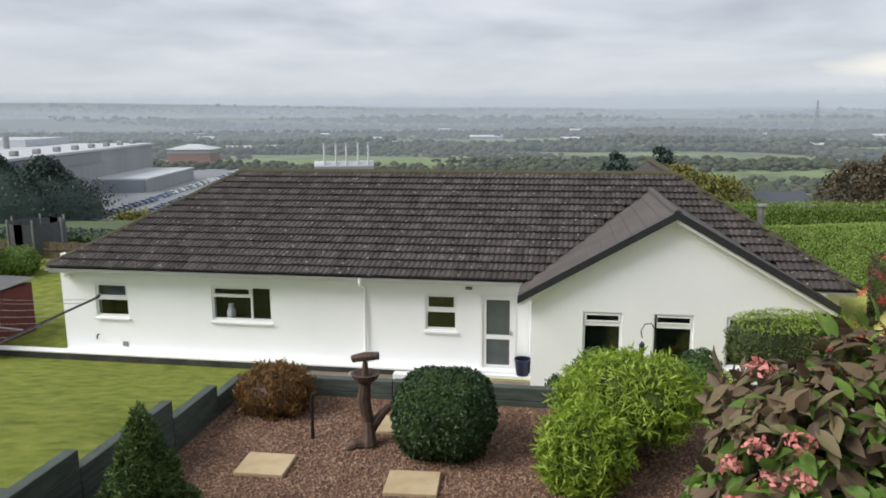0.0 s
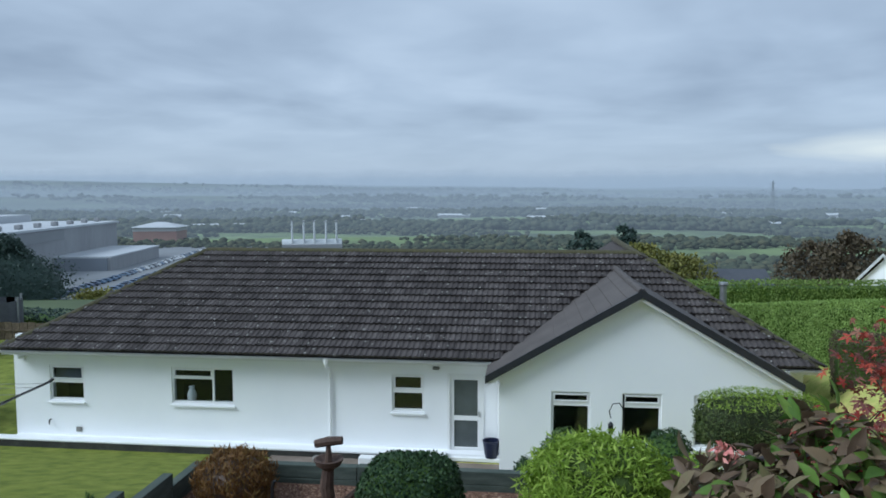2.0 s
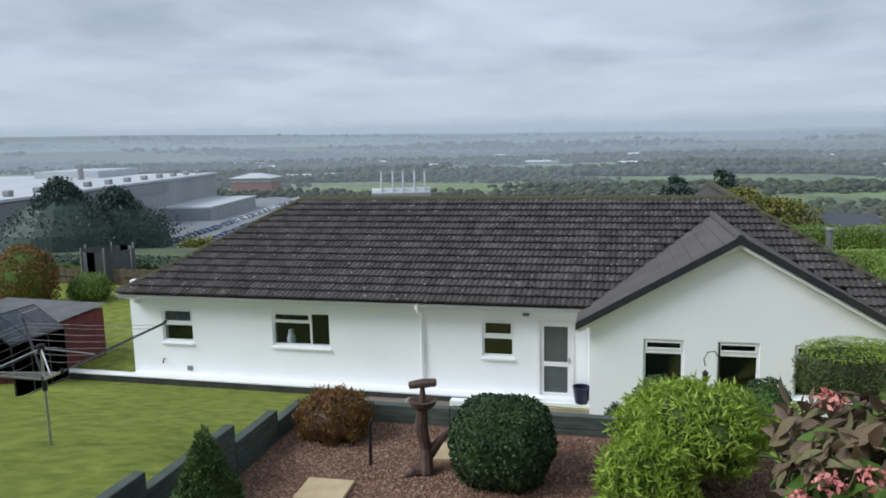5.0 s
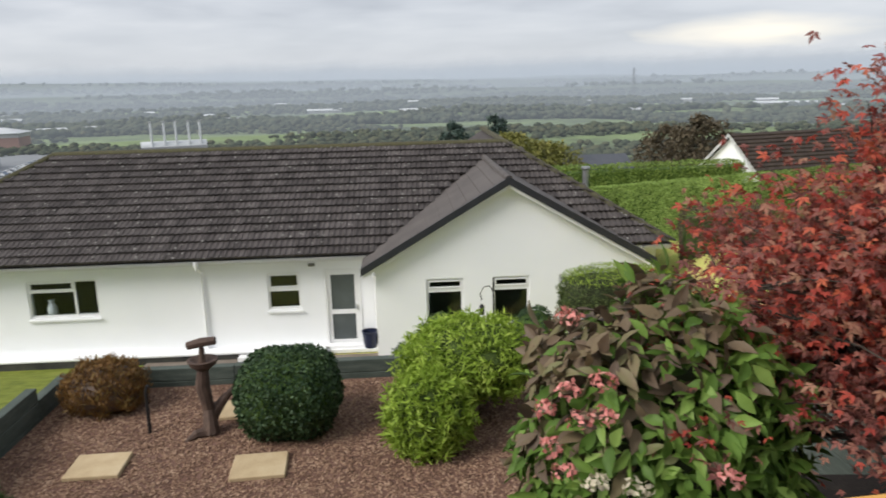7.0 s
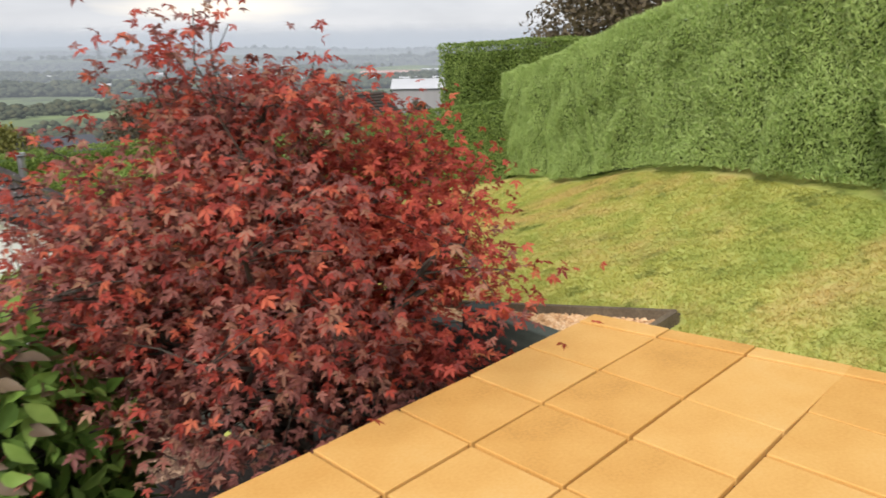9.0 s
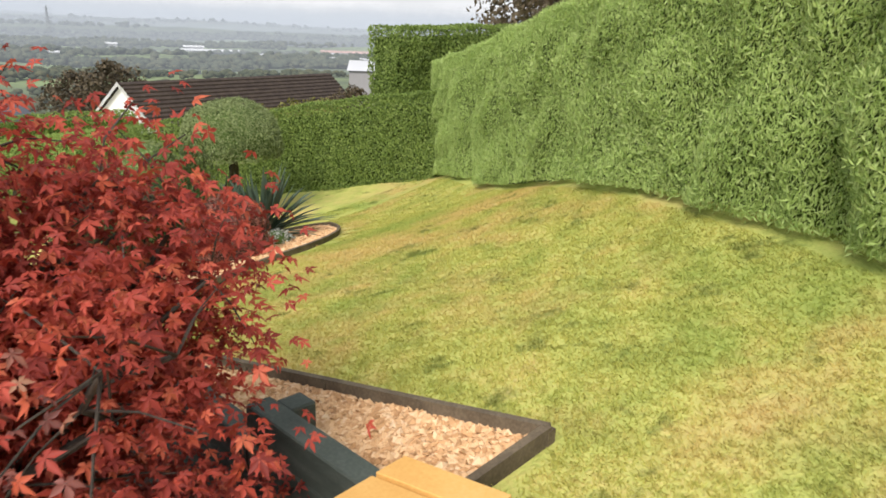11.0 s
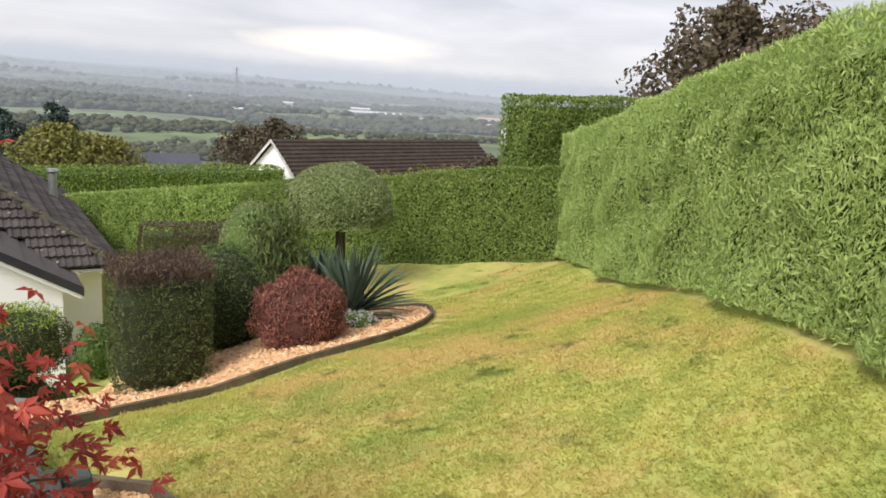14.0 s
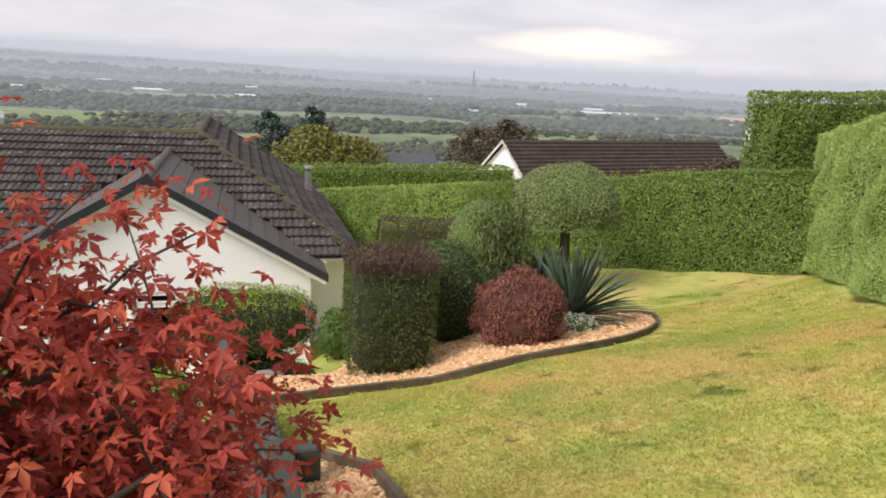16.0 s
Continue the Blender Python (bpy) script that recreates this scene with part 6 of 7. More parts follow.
woods("valley_woods", "grey-green woods and hedgerows in the valley", *scatter(21000, 130, 640, 0.02, 0.014, 1.5, 3.2, 5), M_WOODS)
woods("far_woods", "dark woods in belts on the far slopes", *scatter(24000, 600, 1400, -0.04, 0.006, 2.6, 5.2, 9), M_WOODS_FAR)
woods("hill_woods", "faint woods along the skyline", *scatter(9000, 1400, 2600, 0.0, 0.004, 4, 8, 15), M_WOODS_HILL)


def haze_sheet_material(name, density, top, soft):
    """A thin grey glowing veil of painted haze, thickest low in the valley and thinning out upwards."""
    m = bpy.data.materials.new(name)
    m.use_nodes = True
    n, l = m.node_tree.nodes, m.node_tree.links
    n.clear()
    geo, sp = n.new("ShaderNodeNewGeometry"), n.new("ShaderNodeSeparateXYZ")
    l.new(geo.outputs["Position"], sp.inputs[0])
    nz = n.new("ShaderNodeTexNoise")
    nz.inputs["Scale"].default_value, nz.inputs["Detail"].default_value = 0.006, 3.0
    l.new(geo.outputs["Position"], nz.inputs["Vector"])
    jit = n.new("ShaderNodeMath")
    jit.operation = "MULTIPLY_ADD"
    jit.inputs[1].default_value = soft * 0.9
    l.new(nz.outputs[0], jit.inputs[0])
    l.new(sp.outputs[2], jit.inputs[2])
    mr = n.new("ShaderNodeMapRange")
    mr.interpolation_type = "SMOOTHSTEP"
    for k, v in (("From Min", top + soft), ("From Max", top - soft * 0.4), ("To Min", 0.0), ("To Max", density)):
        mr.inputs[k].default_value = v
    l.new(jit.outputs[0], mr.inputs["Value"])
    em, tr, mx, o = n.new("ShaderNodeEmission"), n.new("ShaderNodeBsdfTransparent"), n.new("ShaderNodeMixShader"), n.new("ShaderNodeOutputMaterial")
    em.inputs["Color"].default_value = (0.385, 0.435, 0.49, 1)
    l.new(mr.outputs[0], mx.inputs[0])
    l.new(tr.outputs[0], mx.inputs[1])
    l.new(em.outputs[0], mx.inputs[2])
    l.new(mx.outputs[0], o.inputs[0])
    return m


# glowing sheets that paint haze for the valley mist, one behind another
for dist, density, top, soft in HAZE_SHEETS:
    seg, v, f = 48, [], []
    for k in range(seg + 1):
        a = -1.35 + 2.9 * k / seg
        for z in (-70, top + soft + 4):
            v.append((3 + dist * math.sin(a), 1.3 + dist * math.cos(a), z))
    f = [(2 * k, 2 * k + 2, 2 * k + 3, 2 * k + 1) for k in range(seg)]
    tagged(raw("backdrop", v, f, haze_sheet_material("painted_valley_haze", density, top, soft)), "thin grey glowing sheet painted as misty haze over the valley", "mist", kind="structure")

# ---- beds along the upper lawn ----


def strip_bed(name, label, poly, mat, lift=0.02, category="bed", hf=upper_lawn, step=0.25):
    """A surface over a plan polygon that lies on the lawn's slope."""
    xs, ys = [p[0] for p in poly], [p[1] for p in poly]

    def inside(x, y):
        c = False
        for (x0, y0), (x1, y1) in zip(poly, poly[1:] + poly[:1]):
            if (y0 > y) != (y1 > y) and x < (x1 - x0) * (y - y0) / (y1 - y0) + x0:
                c = not c
        return c
    bm = bmesh.new()
    edge = [bm.verts.new((x, y, 0)) for x, y in poly]
    bm.faces.new(edge)
    for lo, hi, n in ((min(xs), max(xs), (1, 0, 0)), (min(ys), max(ys), (0, 1, 0))):
        v = lo + step
        while v < hi:
            bmesh.ops.bisect_plane(bm, geom=bm.verts[:] + bm.edges[:] + bm.faces[:], plane_co=(v, v, 0), plane_no=n)
            v += step
    for v in bm.verts:
        v.co.z = hf(v.co.x, v.co.y) + lift
    bmesh.ops.recalc_face_normals(bm, faces=bm.faces)
    ob = mesh_ob(name, bm, mat)
    return tagged(ob, label, category, kind="structure"), inside, (min(xs), max(xs), min(ys), max(ys))


def chips(name, label, inside, bounds, n, size, mat, hf, seed, parent=None):
    rg = np.random.default_rng(seed)
    P = []
    while len(P) < n:
        x, y = rg.uniform(bounds[0], bounds[1]), rg.uniform(bounds[2], bounds[3])
        if inside(x, y):
            P.append((x, y, hf(x, y)))
    P = np.array(P)
    tv = np.array([(1, 0, 0), (-1, 0.1, 0), (0.1, 0.8, 0), (0, -0.8, 0), (0, 0.1, 0.5), (0, 0, -0.5)])
    tf = np.array([(0, 2, 4), (2, 1, 4), (1, 3, 4), (3, 0, 4), (2, 0, 5), (1, 2, 5), (3, 1, 5), (0, 3, 5)])
    a, t = rg.random(n) * 6.28, rg.normal(0, 0.35, n)
    c, s = np.cos(a), np.sin(a)
    q = tv[None] * (size * rg.uniform(0.5, 1.25, (n, 1, 1)))
    q = q * (1 + rg.uniform(-0.3, 0.3, q.shape))
    z = q[:, :, 2] + q[:, :, 0] * t[:, None]
    v = np.stack([q[:, :, 0] * c[:, None] - q[:, :, 1] * s[:, None], q[:, :, 0] * s[:, None] + q[:, :, 1] * c[:, None], z], -1) + P[:, None] + np.array((0, 0, size * 0.3))
    f = (tf[None] + (np.arange(n) * 6)[:, None, None]).reshape(-1, 3)
    return tagged(raw(name, v.reshape(-1, 3), f.tolist(), mat), label, "chippings", kind="stuff")


def edging(label, pts, high=0.14, thick=0.05, hf=upper_lawn, stakes=True):
    """Edging boards that follow the slope, board by board."""
    t = thing("edging", label, "edging", (0, 0, 0), kind="structure")
    for (x0, y0), (x1, y1) in zip(pts, pts[1:]):
        d = Vector((x1 - x0, y1 - y0, 0)).normalized()
        nrm = Vector((-d.y, d.x, 0)) * thick / 2
        bm = bmesh.new()
        v = []
        for x, y in ((x0, y0), (x1, y1)):
            z = hf(x, y)
            for sx, zz in ((1, -0.1), (1, high), (-1, high), (-1, -0.1)):
                v.append(bm.verts.new((x + sx * nrm.x, y + sx * nrm.y, z + zz)))
        for k in range(4):
            bm.faces.new((v[k], v[(k + 1) % 4], v[4 + (k + 1) % 4], v[4 + k]))
        bm.faces.new(v[:4][::-1]), bm.faces.new(v[4:])
        bmesh.ops.recalc_face_normals(bm, faces=bm.faces)
        part("board", bm, M_EDGE, t)
        if stakes:
            part("stake", boxed(x0 - 0.025, x0 + 0.025, y0 - 0.025, y0 + 0.025, hf(x0, y0) - 0.1, hf(x0, y0) + high - 0.02), M_EDGE, t)
    return t


wedge = [(7.72, 4.0), (7.95, 3.93), (8.56, 3.88), (8.28, 6.97), (7.92, 7.5), (7.72, 7.6)]
_, ins, bd = strip_bed("chip_bed", "narrow bed of golden chippings beside the patio", wedge, M_CHIP)
chips("chippings", "loose golden chippings in the narrow bed", ins, bd, 5200, 0.030, M_CHIP, lambda x, y: upper_lawn(x, y) + 0.02, 5)
edging("weathered timber edging round the narrow bed", [(7.95, 3.92), (8.57, 3.87), (8.50, 4.65), (8.43, 5.42), (8.35, 6.2), (8.27, 6.97), (7.9, 7.5), (7.74, 7.62)], high=0.10, thick=0.045)
CURVE = [(7.25, 8.80), (7.68, 8.95), (8.44, 9.2), (9.3, 9.45), (10.2, 9.58), (10.85, 9.66), (11.4, 9.85), (11.9, 10.15), (12.4, 10.6), (12.85, 11.15), (13.2, 11.7), (13.45, 12.2), (13.5, 12.6), (13.3, 12.95), (12.95, 13.1)]
for y in (4.9, 6.0, 7.05):
    pst = mesh_ob("wall_post", boxed(7.80, 7.95, y - 0.07, y + 0.07, -2.0, -0.16 - (y - 4.5) * 0.20, bevel=0.01), M_SLEEPER)
    tagged(pst, "dark timber post behind the sleepers", "post", "wall posts", "structure")
bed2 = CURVE + [(12.6, 14.0), (11.0, 15.0), (8.4, 15.0), (7.3, 11.0)]
_, ins, bd = strip_bed("shrub_bed", "curved shrub bed strewn with golden chippings", bed2, M_CHIP)
chips("chippings", "loose golden chippings in the shrub bed", ins, bd, 9000, 0.032, M_CHIP, lambda x, y: upper_lawn(x, y) + 0.02, 6)
edging("curved weathered timber edging of the shrub bed", CURVE, high=0.085, thick=0.04, stakes=False)
rg = np.random.default_rng(4)
TERR = [(-1.75, 5.5), (3.5, 5.5), (7.0, 6.2), (7.0, 11.3), (3.5, 11.5), (-1.75, 11.5)]


def in_terrace(x, y):
    return -1.72 < x < 6.95 and 6.0 < y < 11.45


chips("gravel", "loose reddish brown gravel over the terrace", in_terrace, (-1.75, 7.0, 6.0, 11.5), 60000, 0.021, M_GRAVEL, lambda x, y: TZ, 8)
sleeper_wall("stepped timber sleepers between lawn and terrace", [(7.72, 3.95, 7.72, 5.0, -0.22, -2.6), (7.72, 5.0, 7.72, 6.05, -0.42, -2.6), (7.72, 6.05, 7.72, 7.1, -0.64, -2.6), (7.70, 7.1, 7.66, 8.2, -0.92, -3), (7.66, 8.2, 7.4, 9.0, -1.2, -4), (7.4, 9.0, 7.25, 11.4, -1.5, -4)])

# stepping stones
for k, (x, y, a) in enumerate(((-0.46, 9.17, 2), (1.42, 8.98, 4), (0.95, 10.55, 3))):
    o = mesh_ob("stepping_stone", boxed(-0.31, 0.31, -0.27, 0.27, 0, 0.055, bevel=0.01), M_STONE)
    o.matrix_basis = pose(x, y, TZ, 0, 0, a)
    tagged(o, "square buff stepping stone set in the gravel", "stepping stone", "stones in the gravel")

# carved wooden bird bath
bb = thing("bird_bath", "carved brown wooden bird bath on a forked trunk", "bird bath", (0.60, 10.0, TZ))
part("trunk", tubed([(0.05, -0.1, 0), (0.02, 0, 0.3), (-0.03, 0, 0.62), (0, 0, 0.9)], [0.11, 0.075, 0.09, 0.07], 10), M_WOOD, bb)
part("branch", tubed([(0.0, 0, 0.12), (0.12, 0.05, 0.3), (0.22, 0.08, 0.42), (0.36, 0.1, 0.56)], [0.08, 0.07, 0.05, 0.03], 8), M_WOOD, bb)
part("basin", lathe([(0, 0.86), (0.08, 0.84), (0.16, 0.90), (0.19, 0.97), (0.16, 0.975), (0.08, 0.93), (0, 0.93)]), M_WOOD, bb)
part("finial", tubed([(0, 0, 0.92), (0, 0, 1.14)], [0.05, 0.03], 8), M_WOOD, bb)
part("perch", tubed([(-0.17, 0, 1.15), (0.0, 0, 1.19), (0.18, 0, 1.21)], [0.05, 0.06, 0.05], 8), M_WOOD, bb)
part("root", tubed([(0.05, -0.08, 0.02), (-0.12, -0.2, 0.05), (-0.22, -0.28, 0.0)], [0.09, 0.06, 0.02], 8), M_WOOD, bb)
st = mesh_ob("garden_stake", tubed([(0, 0, -0.05), (0.0, 0.01, 0.55), (0.03, 0.01, 0.64)], [0.025, 0.022, 0.02], 7), M_BLACK)
st.location = (-0.15, 10.02, TZ)
tagged(st, "thin dark stake standing in the gravel", "stake")

# patio slabs, with joints between
SX, SY = 0.470, 0.443
M_PAT = Matrix.Translation((7.05, 3.852, 0)) @ Matrix.Rotation(radians(4.1), 4, "Z")
slab_bm = boxed(-SX / 2 + 0.009, SX / 2 - 0.009, -SY / 2 + 0.008, SY / 2 - 0.008, -0.04, 0.0, bevel=0.003)
slab_me = bpy.data.meshes.new("slab")
slab_bm.to_mesh(slab_me)
slab_bm.free()
slab_me.materials.append(M_SLAB)
rg2 = random.Random(9)


def band_x(y):
    """The inner line of the edge course."""
    return 7.53 + (3.83 - y) * 0.262


def slab_quad(name, quad, z0, z1):
    bm = prism(quad, z0, z1)
    bmesh.ops.bevel(bm, geom=[e for e in bm.edges], offset=0.003, segments=1, affect="EDGES")
    part(name, bm, M_SLAB, patio)


for j in range(16):
    shift = 0.24 if j == 3 else 0.0
    for i in range(18):
        m = M_PAT @ Matrix.Translation((shift - SX * (i + 0.5), -SY * (j + 0.5), rg2.uniform(-0.003, 0.003))) @ Euler((rg2.uniform(-0.006, 0.006), rg2.uniform(-0.006, 0.006), rg2.uniform(-0.006, 0.006))).to_matrix().to_4x4()
        o = new("slab", slab_me)
        o.parent = patio
        o.matrix_basis = m
    # the cut slab that fills the row to the edge course
    lo, hi = M_PAT @ Vector((shift + 0.006, -SY * (j + 1) + 0.006, 0)), M_PAT @ Vector((shift + 0.006, -SY * j - 0.006, 0))
    far_lo, far_hi = band_x(lo.y) - 0.006, band_x(hi.y) - 0.006
    if far_lo - lo.x > 0.75:
        mid_lo, mid_hi = lo.x + SX, hi.x + SX
        slab_quad("cut_slab", [(lo.x, lo.y), (mid_lo - 0.006, lo.y + 0.033), (mid_hi - 0.006, hi.y + 0.033), (hi.x, hi.y)], -0.04, rg2.uniform(-0.002, 0.002))
        slab_quad("cut_slab", [(mid_lo + 0.006, lo.y + 0.034), (far_lo, lo.y + 0.05), (far_hi, hi.y + 0.05), (mid_hi + 0.006, hi.y + 0.034)], -0.04, rg2.uniform(-0.002, 0.002))
    else:
        slab_quad("cut_slab", [(lo.x, lo.y), (far_lo, lo.y + 0.035), (far_hi, hi.y + 0.035), (hi.x, hi.y)], -0.04, rg2.uniform(-0.002, 0.002))
    wide = 0.17 - 0.012 * min(j, 4)
    slab_quad("edge_slab", [(far_lo + 0.018, lo.y + 0.036), (far_lo + wide, lo.y + 0.046), (far_hi + wide, hi.y + 0.046), (far_hi + 0.018, hi.y + 0.036)], -0.05, 0.006)
wb = thing("low_wall", "low white wall end with brown coping", "wall", (8.27, 1.69, 0), kind="structure")
part("wall_body", boxed(-0.30, 0.30, -0.8, 0.60, -0.5, 0.125, bevel=0.01), M_WALL, wb)
part("coping", boxed(-0.33, 0.33, -0.83, 0.62, 0.125, 0.175, bevel=0.01), M_PAVE, wb)

# ---- by the house ----
bn = thing("tub", "dark navy plastic tub by the door", "tub", (2.16, 19.78, -5.2))
part("body", lathe([(0.0, 0.0), (0.17, 0.0), (0.21, 0.40), (0.225, 0.41), (0.225, 0.44), (0.195, 0.44), (0.16, 0.03), (0, 0.03)]), M_NAVY, bn)
part("handle", tubed([(0.21, 0, 0.36), (0.26, 0, 0.38), (0.21, 0, 0.42)], 0.012, 6), M_NAVY, bn)
fp = thing("bird_feeder", "black crook pole with hanging bird feeder", "bird feeder", (4.92, 15.4, -5.1))
part("pole", tubed([(0, 0, 0), (0, 0, 2.85)], 0.018, 7), M_BLACK, fp)
part("crook", tubed([(0, 0, 2.55), (-0.08, 0, 2.68), (-0.2, 0, 2.66), (-0.27, 0, 2.52), (-0.24, 0, 2.38)], 0.012, 6), M_BLACK, fp)
part("feeder", lathe([(0, 0), (0.05, 0.0), (0.05, 0.16), (0.06, 0.17), (0, 0.24)]), M_BLACK, fp).location = (-0.24, 0, 2.08)
part("feeder", lathe([(0, 0), (0.04, 0.0), (0.04, 0.12), (0.0, 0.16)]), M_BLACK, fp).location = (-0.24, 0, 1.86)
for k, (x, y, r) in enumerate(((-0.7, 18.9, 0.18), (-0.25, 18.8, 0.28), (0.35, 18.9, 0.24), (-2.3, 19.2, 0.14), (8.0, 13.2, 0.3), (7.8, 12.2, 0.26), (8.3, 14.2, 0.3))):
    bm = bmesh.new()
    bmesh.ops.create_icosphere(bm, subdivisions=2, radius=r)
    for v in bm.verts:
        v.co *= 1 + 0.25 * noise.noise(v.co * 5 + Vector((k, 0, 0)))
        v.co.z *= 0.65
    o = mesh_ob("rock", bm, M_ROCK, smooth=True)
    o.location = (x, y, (-5.26 if y > 16 else upper_lawn(x, y)) + r * 0.3)
    tagged(o, "rounded grey garden rock", "rock", "garden rocks")
tr = mesh_ob("trough", boxed(-0.22, 0.22, -0.12, 0.12, 0, 0.2, bevel=0.02), M_UPVC)
tr.location = (-0.95, 19.1, -5.26)
tagged(tr, "small white planting trough on the paving", "trough")

# ---- lower garden: airer, shed, greenhouse, trampoline ----
M_LINE = material("grey_line", [(0.16, 0.15, 0.15), (0.25, 0.24, 0.24)], 0.6, bump=0)
AIR = (-6.2, 11.05)
ra = thing("rotary_airer", "steel rotary clothes airer standing open on the lawn", "clothes airer", (*AIR, land(*AIR)))
part("pole", tubed([(0, 0, -0.1), (0, 0, 1.05)], 0.022, 8), M_STEEL, ra)
part("sleeve", tubed([(0, 0, 0.95), (0, 0, 1.2)], 0.04, 8), M_BLACK, ra, "black plastic sleeve")
part("pole", tubed([(0, 0, 1.18), (0, 0, 1.68)], 0.02, 8), M_STEEL, ra)
part("hub", lathe([(0, 1.62), (0.06, 1.62), (0.06, 1.74), (0, 1.76)]), M_BLACK, ra)
arms = []
for k in range(4):
    a = radians(50 + 90 * k)
    e = Vector((1.97 * math.cos(a), 1.97 * math.sin(a), 1.76))
    arms.append(e)
    part("arm", tubed([(0.04 * math.cos(a), 0.04 * math.sin(a), 1.15), tuple(e)], 0.02, 7), M_BLACK if k in (0, 1) else M_STEEL, ra)
    part("strut", tubed([(0.05 * math.cos(a), 0.05 * math.sin(a), 1.66), (0.8 * math.cos(a), 0.8 * math.sin(a), 1.42)], 0.013, 6), M_STEEL, ra)
    part("arm_cap", tubed([tuple(e * 1.0), tuple(e * 1.03)], 0.03, 7), M_BLACK, ra)
for g in (0.3, 0.42, 0.54, 0.66, 0.78, 0.9, 0.97):
    for k in range(4):
        p0, p1 = arms[k], arms[(k + 1) % 4]
        b = Vector((0, 0, 1.15))
        q0, q1 = b.lerp(p0, g), b.lerp(p1, g)
        part("line", tubed([tuple(q0), tuple((q0 + q1) / 2 - Vector((0, 0, 0.03))), tuple(q1)], 0.004, 4), M_LINE, ra)
sx, sy = -16.6, 21.5
gs = thing("garden_shed", "dark red timber shed with a grey felt roof", "shed", (0, 0, 0))
M_RED = material("dark_red_boards", [(0.060, 0.012, 0.012), (0.10, 0.020, 0.018), (0.13, 0.03, 0.026)], 0.8, scale=3, fine=30, bump=0.3, stretch=(1, 1, 10))
M_FELT = material("grey_felt_roof", [(0.22, 0.225, 0.23), (0.30, 0.305, 0.31)], 0.9, scale=1.5, fine=20, bump=0.3)
part("wall", boxed(-17.6, -13.85, 17.4, 22.0, -5.6, -3.72), M_RED, gs)
bm = bmesh.new()
v = [bm.verts.new(p) for p in ((-13.72, 17.2, -3.78), (-13.78, 22.15, -3.58), (-17.8, 22.15, -3.5), (-17.8, 17.2, -3.6))]
bm.faces.new(v)
bmesh.ops.solidify(bm, geom=bm.faces[:], thickness=0.08)
part("roof", bm, M_FELT, gs)
for k in range(11):
    part("board", boxed(-13.85, -13.83, 17.42 + k * 0.415, 17.42 + k * 0.415 + 0.40, -5.5, -3.76), M_RED, gs)
gh = thing("greenhouse", "small glass greenhouse with dark metal frame", "greenhouse", (-12.35, 15.7, land(-12.35, 15.7) - 0.1))
bars = []
for y in (0, 0.6, 1.2, 1.8):
    for a, b in (((-0.9, 0), (-0.9, 1.4)), ((-0.9, 1.4), (0, 2.0)), ((0, 2.0), (0.9, 1.4)), ((0.9, 1.4), (0.9, 0))):
        part("bar", tubed([(a[0], y, a[1]), (b[0], y, b[1])], 0.018, 5), M_BLACK, gh)
for x, z in ((-0.9, 0.02), (-0.9, 1.4), (0, 2.0), (0.9, 1.4), (0.9, 0.02)):
    part("rail", tubed([(x, 0, z), (x, 1.8, z)], 0.018, 5), M_BLACK, gh)
for x0, z0, x1, z1 in ((-0.9, 0.05, -0.9, 1.38), (-0.88, 1.42, -0.02, 1.99), (0.02, 1.99, 0.88, 1.42), (0.9, 1.38, 0.9, 0.05)):
    bm = bmesh.new()
    bm.faces.new([bm.verts.new(p) for p in ((x0, 0, z0), (x0, 1.8, z0), (x1, 1.8, z1), (x1, 0, z1))])
    bmesh.ops.solidify(bm, geom=bm.faces[:], thickness=0.006)
    part("pane", bm, M_GLASS, gh).visible_shadow = False
fx0, fy0 = -20, 31
tf = thing("fence", "weathered brown board fence behind the bungalow", "fence", (0, 0, 0))
fm_me = None
for k in range(40):
    part("fence_board", boxed(-26 + 0.4 * k, -26 + 0.4 * k + 0.37, 33.0, 33.03, -5.4, -4.5 + 0.02 * (k % 3)), M_EDGE, tf)
part("fence_rail", boxed(-26, -10, 32.95, 33.0, -4.9, -4.8), M_EDGE, tf)
hedge("boundary_hedge", "dark mixed boundary hedge beyond the lawn", [(-36, 37.5, -7.5, -4.9), (-24, 36.5, -7, -4.6), (-10, 36.5, -7, -5.0)], 2.2, M_TREE_DARK, 0.16, 160, 134, amp=0.3)
pw = mesh_ob("garden_wall", boxed(-20, -11.6, 31.6, 31.9, -5.6, -4.75), M_WALL)
tagged(pw, "low white wall at the lawn's far side", "wall", kind="structure")
tp0 = thing("trampoline", "trampoline with black safety net", "trampoline", (-22.9, 33.9, -6.3))
for k in range(6):
    a = k * math.pi / 3
    part("pole", tubed([(1.35 * math.cos(a), 1.35 * math.sin(a), 0), (1.35 * math.cos(a), 1.35 * math.sin(a), 2.9)], 0.05, 6), M_STEEL, tp0)
M_NET = material("black_net", [(0.13, 0.14, 0.15), (0.18, 0.19, 0.20)], 0.9, bump=0)
bm = bmesh.new()
ring = [[bm.verts.new((1.32 * math.cos(k * math.pi / 9), 1.32 * math.sin(k * math.pi / 9), z)) for k in range(18)] for z in (0.8, 2.7)]
for k in range(18):
    bm.faces.new((ring[0][k], ring[0][(k + 1) % 18], ring[1][(k + 1) % 18], ring[1][k]))
bmesh.ops.solidify(bm, geom=bm.faces[:], thickness=0.01)
part("net", bm, M_NET, tp0)
part("mat", lathe([(0, 0.75), (1.4, 0.75), (1.4, 0.82), (0, 0.82)]), M_BLACK, tp0)
shrub("red_bush", "reddish green bush behind the greenhouse", "shrub", (-22.5, 28.0, -5.4), (1.3, 1.2, 1.5), 4500, 0.13, "oval", M_BROWN, lo=-0.9, seed=131, amp=0.15)
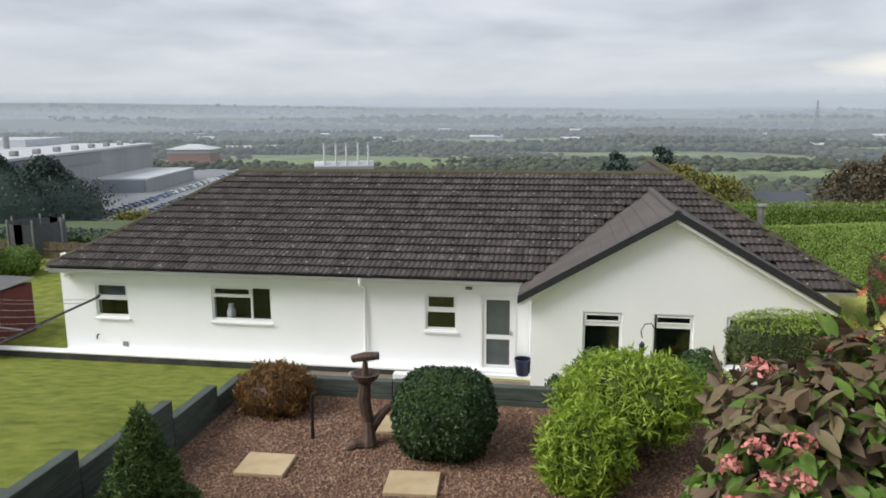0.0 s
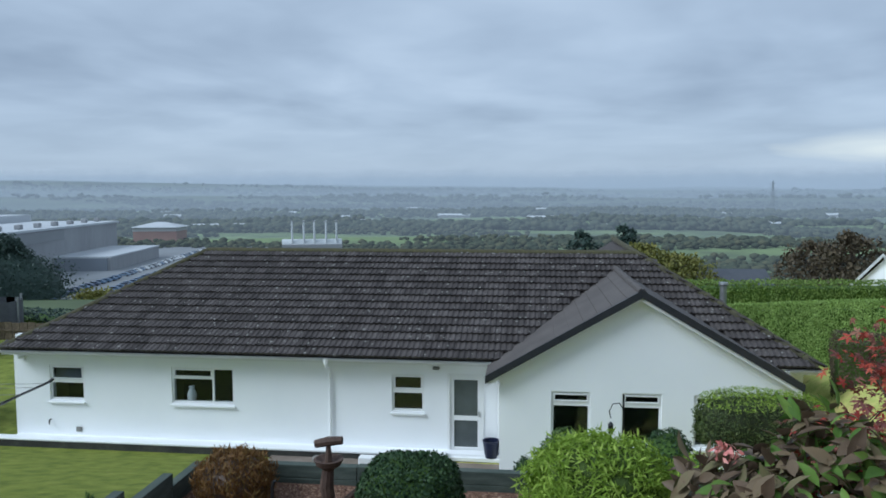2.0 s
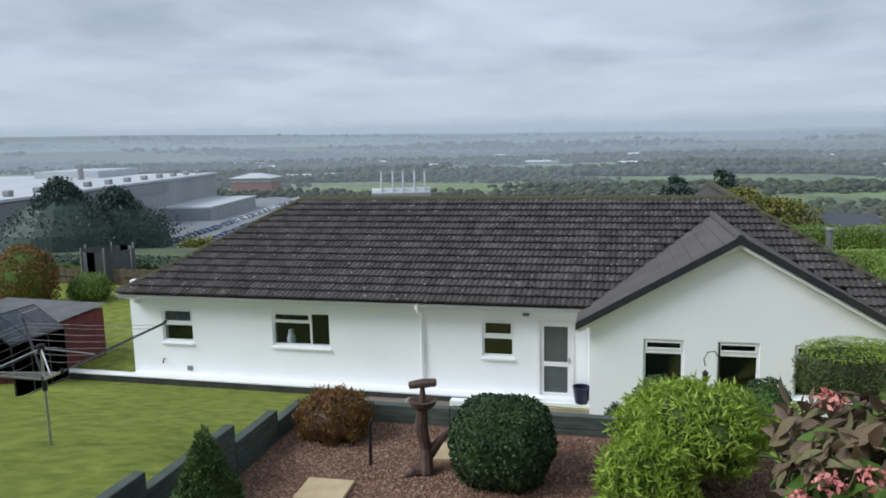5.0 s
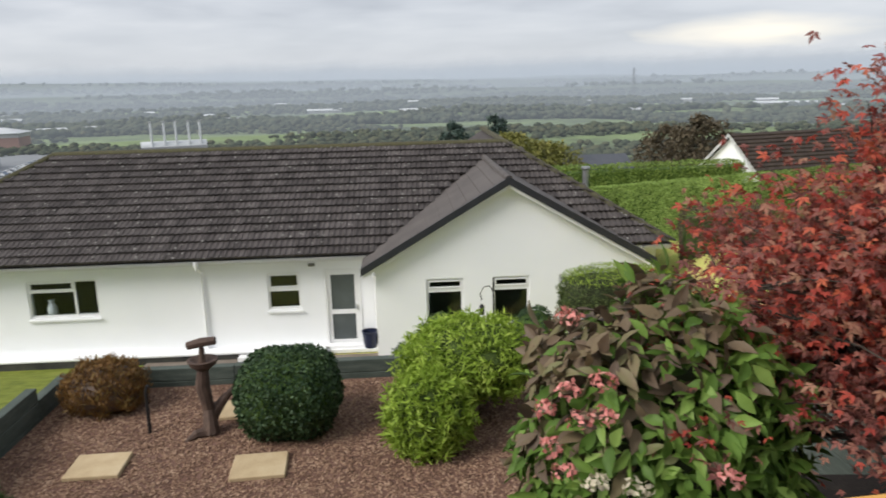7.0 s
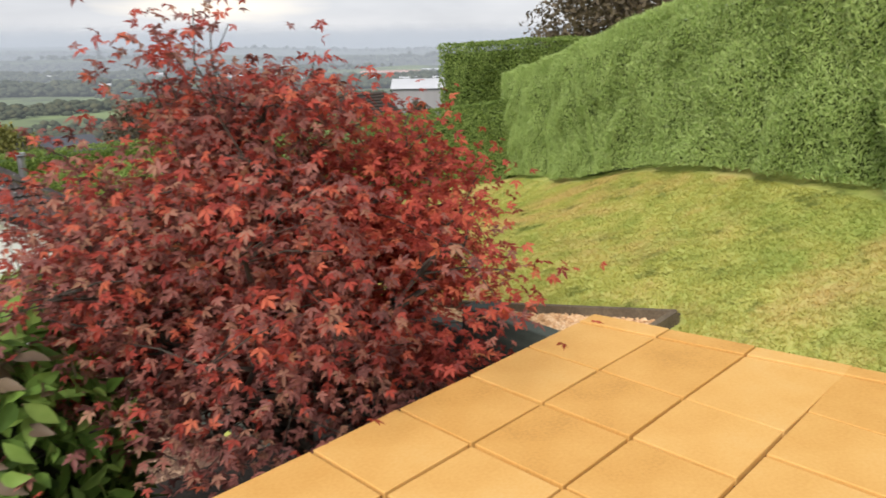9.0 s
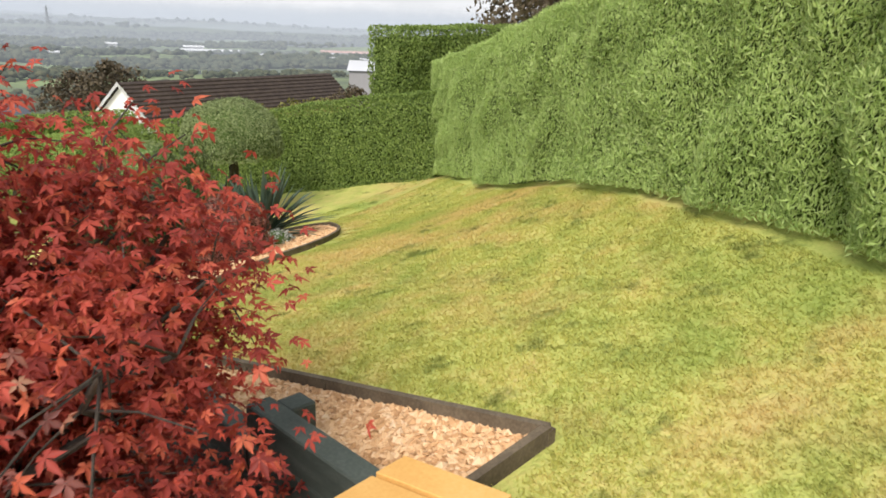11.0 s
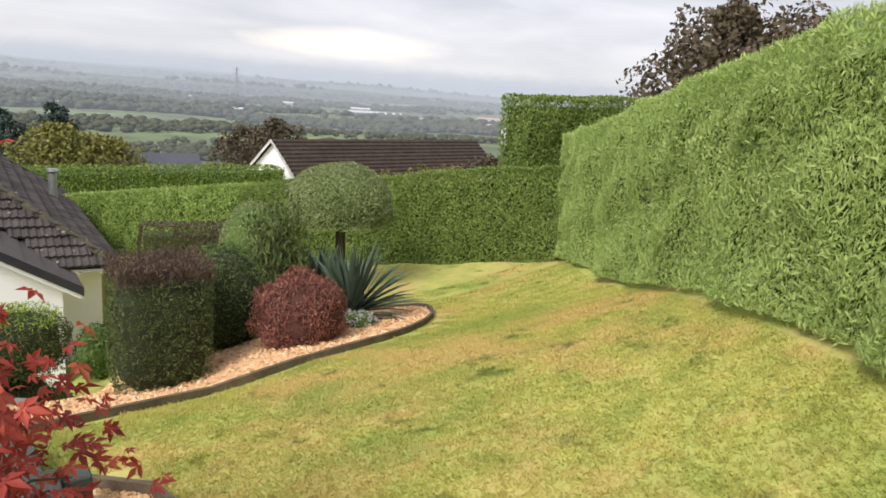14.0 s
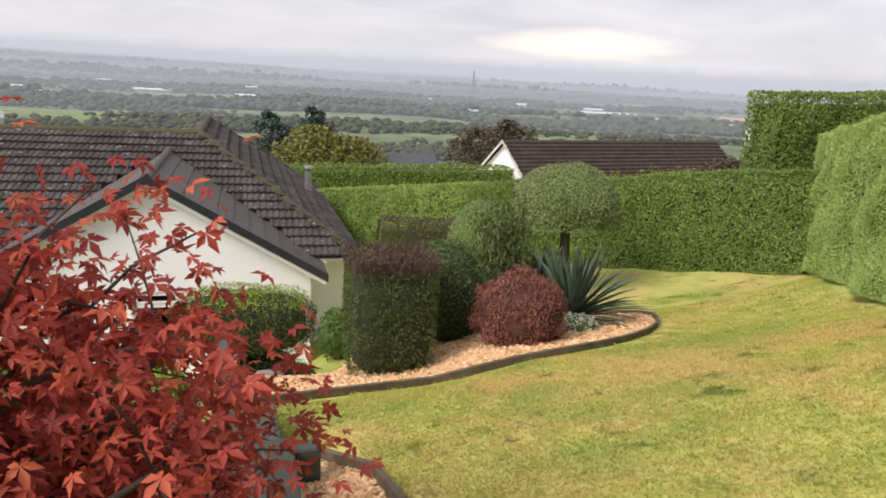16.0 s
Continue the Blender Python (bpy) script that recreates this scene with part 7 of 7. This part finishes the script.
shrub("green_bush", "low green bush by the fence", "shrub", (-20.6, 29.6, -5.4), (1.0, 0.9, 0.7), 2600, 0.12, "oval", M_HEDGE_LOW, lo=-0.9, seed=132, amp=0.15)
hedge("brown_top_hedge", "clipped box hedge with brown top beside the bungalow", [(10.85, 20.6, -4.9, -1.97), (12.85, 20.2, upper_lawn(12.85, 20.2), -1.93)], 0.9, M_TREE_RUST, 0.06, 1100, 133)

# grass of the upper lawn: short tufts, thicker near the patio
def on_lawn(x, y):
    hx = 12.95 + (y - 6.78) * 0.65
    if x > hx - 0.05 or x < 7.7:
        return False
    if y < 3.9 and x < 8.15:
        return False
    if 3.8 < y < 7.6 and x < 8.62 - 0.1 * (y - 3.87):
        return False
    k = [c for c in CURVE if c[0] >= x]
    if k and x < 13.6:
        a = max((c for c in CURVE[:12] if c[0] <= x), key=lambda c: c[0], default=CURVE[0])
        if y > a[1] - 0.02:
            return False
    return True


def tufts(n, seed):
    rg = np.random.default_rng(seed)
    P = []
    while len(P) < n:
        x, y = rg.uniform(7.7, 17.4), rg.uniform(-1.0, 14.0)
        if rg.random() > 1.15 - 0.06 * math.hypot(x - 7.5, y - 2.9):
            continue
        if on_lawn(x, y):
            P.append((x, y, upper_lawn(x, y) - 0.004))
    P = np.array(P)
    v = np.zeros((n, 9, 3))
    for b in range(3):
        a = rg.random(n) * 6.283
        h, w = rg.uniform(0.010, 0.028, n), rg.uniform(0.004, 0.008, n)
        lean = rg.normal(0, 0.9, (n, 2)) * h[:, None]
        off = rg.normal(0, 0.012, (n, 2))
        c, s = np.cos(a) * w, np.sin(a) * w
        base = P + np.c_[off, np.zeros(n)]
        v[:, b * 3] = base + np.c_[c, s, np.zeros(n)]
        v[:, b * 3 + 1] = base - np.c_[c, s, np.zeros(n)]
        v[:, b * 3 + 2] = base + np.c_[lean, h]
    f = np.arange(n * 9).reshape(-1, 3)
    me = bpy.data.meshes.new("grass")
    me.vertices.add(n * 9)
    me.vertices.foreach_set("co", v.reshape(-1).astype(np.float32))
    me.loops.add(n * 9)
    me.loops.foreach_set("vertex_index", f.reshape(-1).astype(np.int32))
    me.polygons.add(n * 3)
    me.polygons.foreach_set("loop_start", np.arange(0, n * 9, 3, dtype=np.int32))
    me.update(calc_edges=True)
    me.materials.append(M_BLADE)
    return tagged(new("grass", me), "short yellowish green grass of the lawn", "grass", kind="stuff")


M_BLADE = worn_lawn(material("grass_blade", [(0.17, 0.165, 0.045), (0.34, 0.355, 0.085), (0.47, 0.465, 0.12), (0.56, 0.50, 0.16), (0.62, 0.49, 0.21)], 0.8, scale=2.6, detail=10, fine=45, bump=0, island=0.15, translucent=0.45, spec=0.1), (0.60, 0.45, 0.18), (0.30, 0.38, 0.09))
tufts(90000, 77)

# roof tiles nearest the garden, piece by piece
for m in near_tiles[:300]:
    o = new("tile", tile_me)
    o.parent = roof
    o.matrix_basis = m
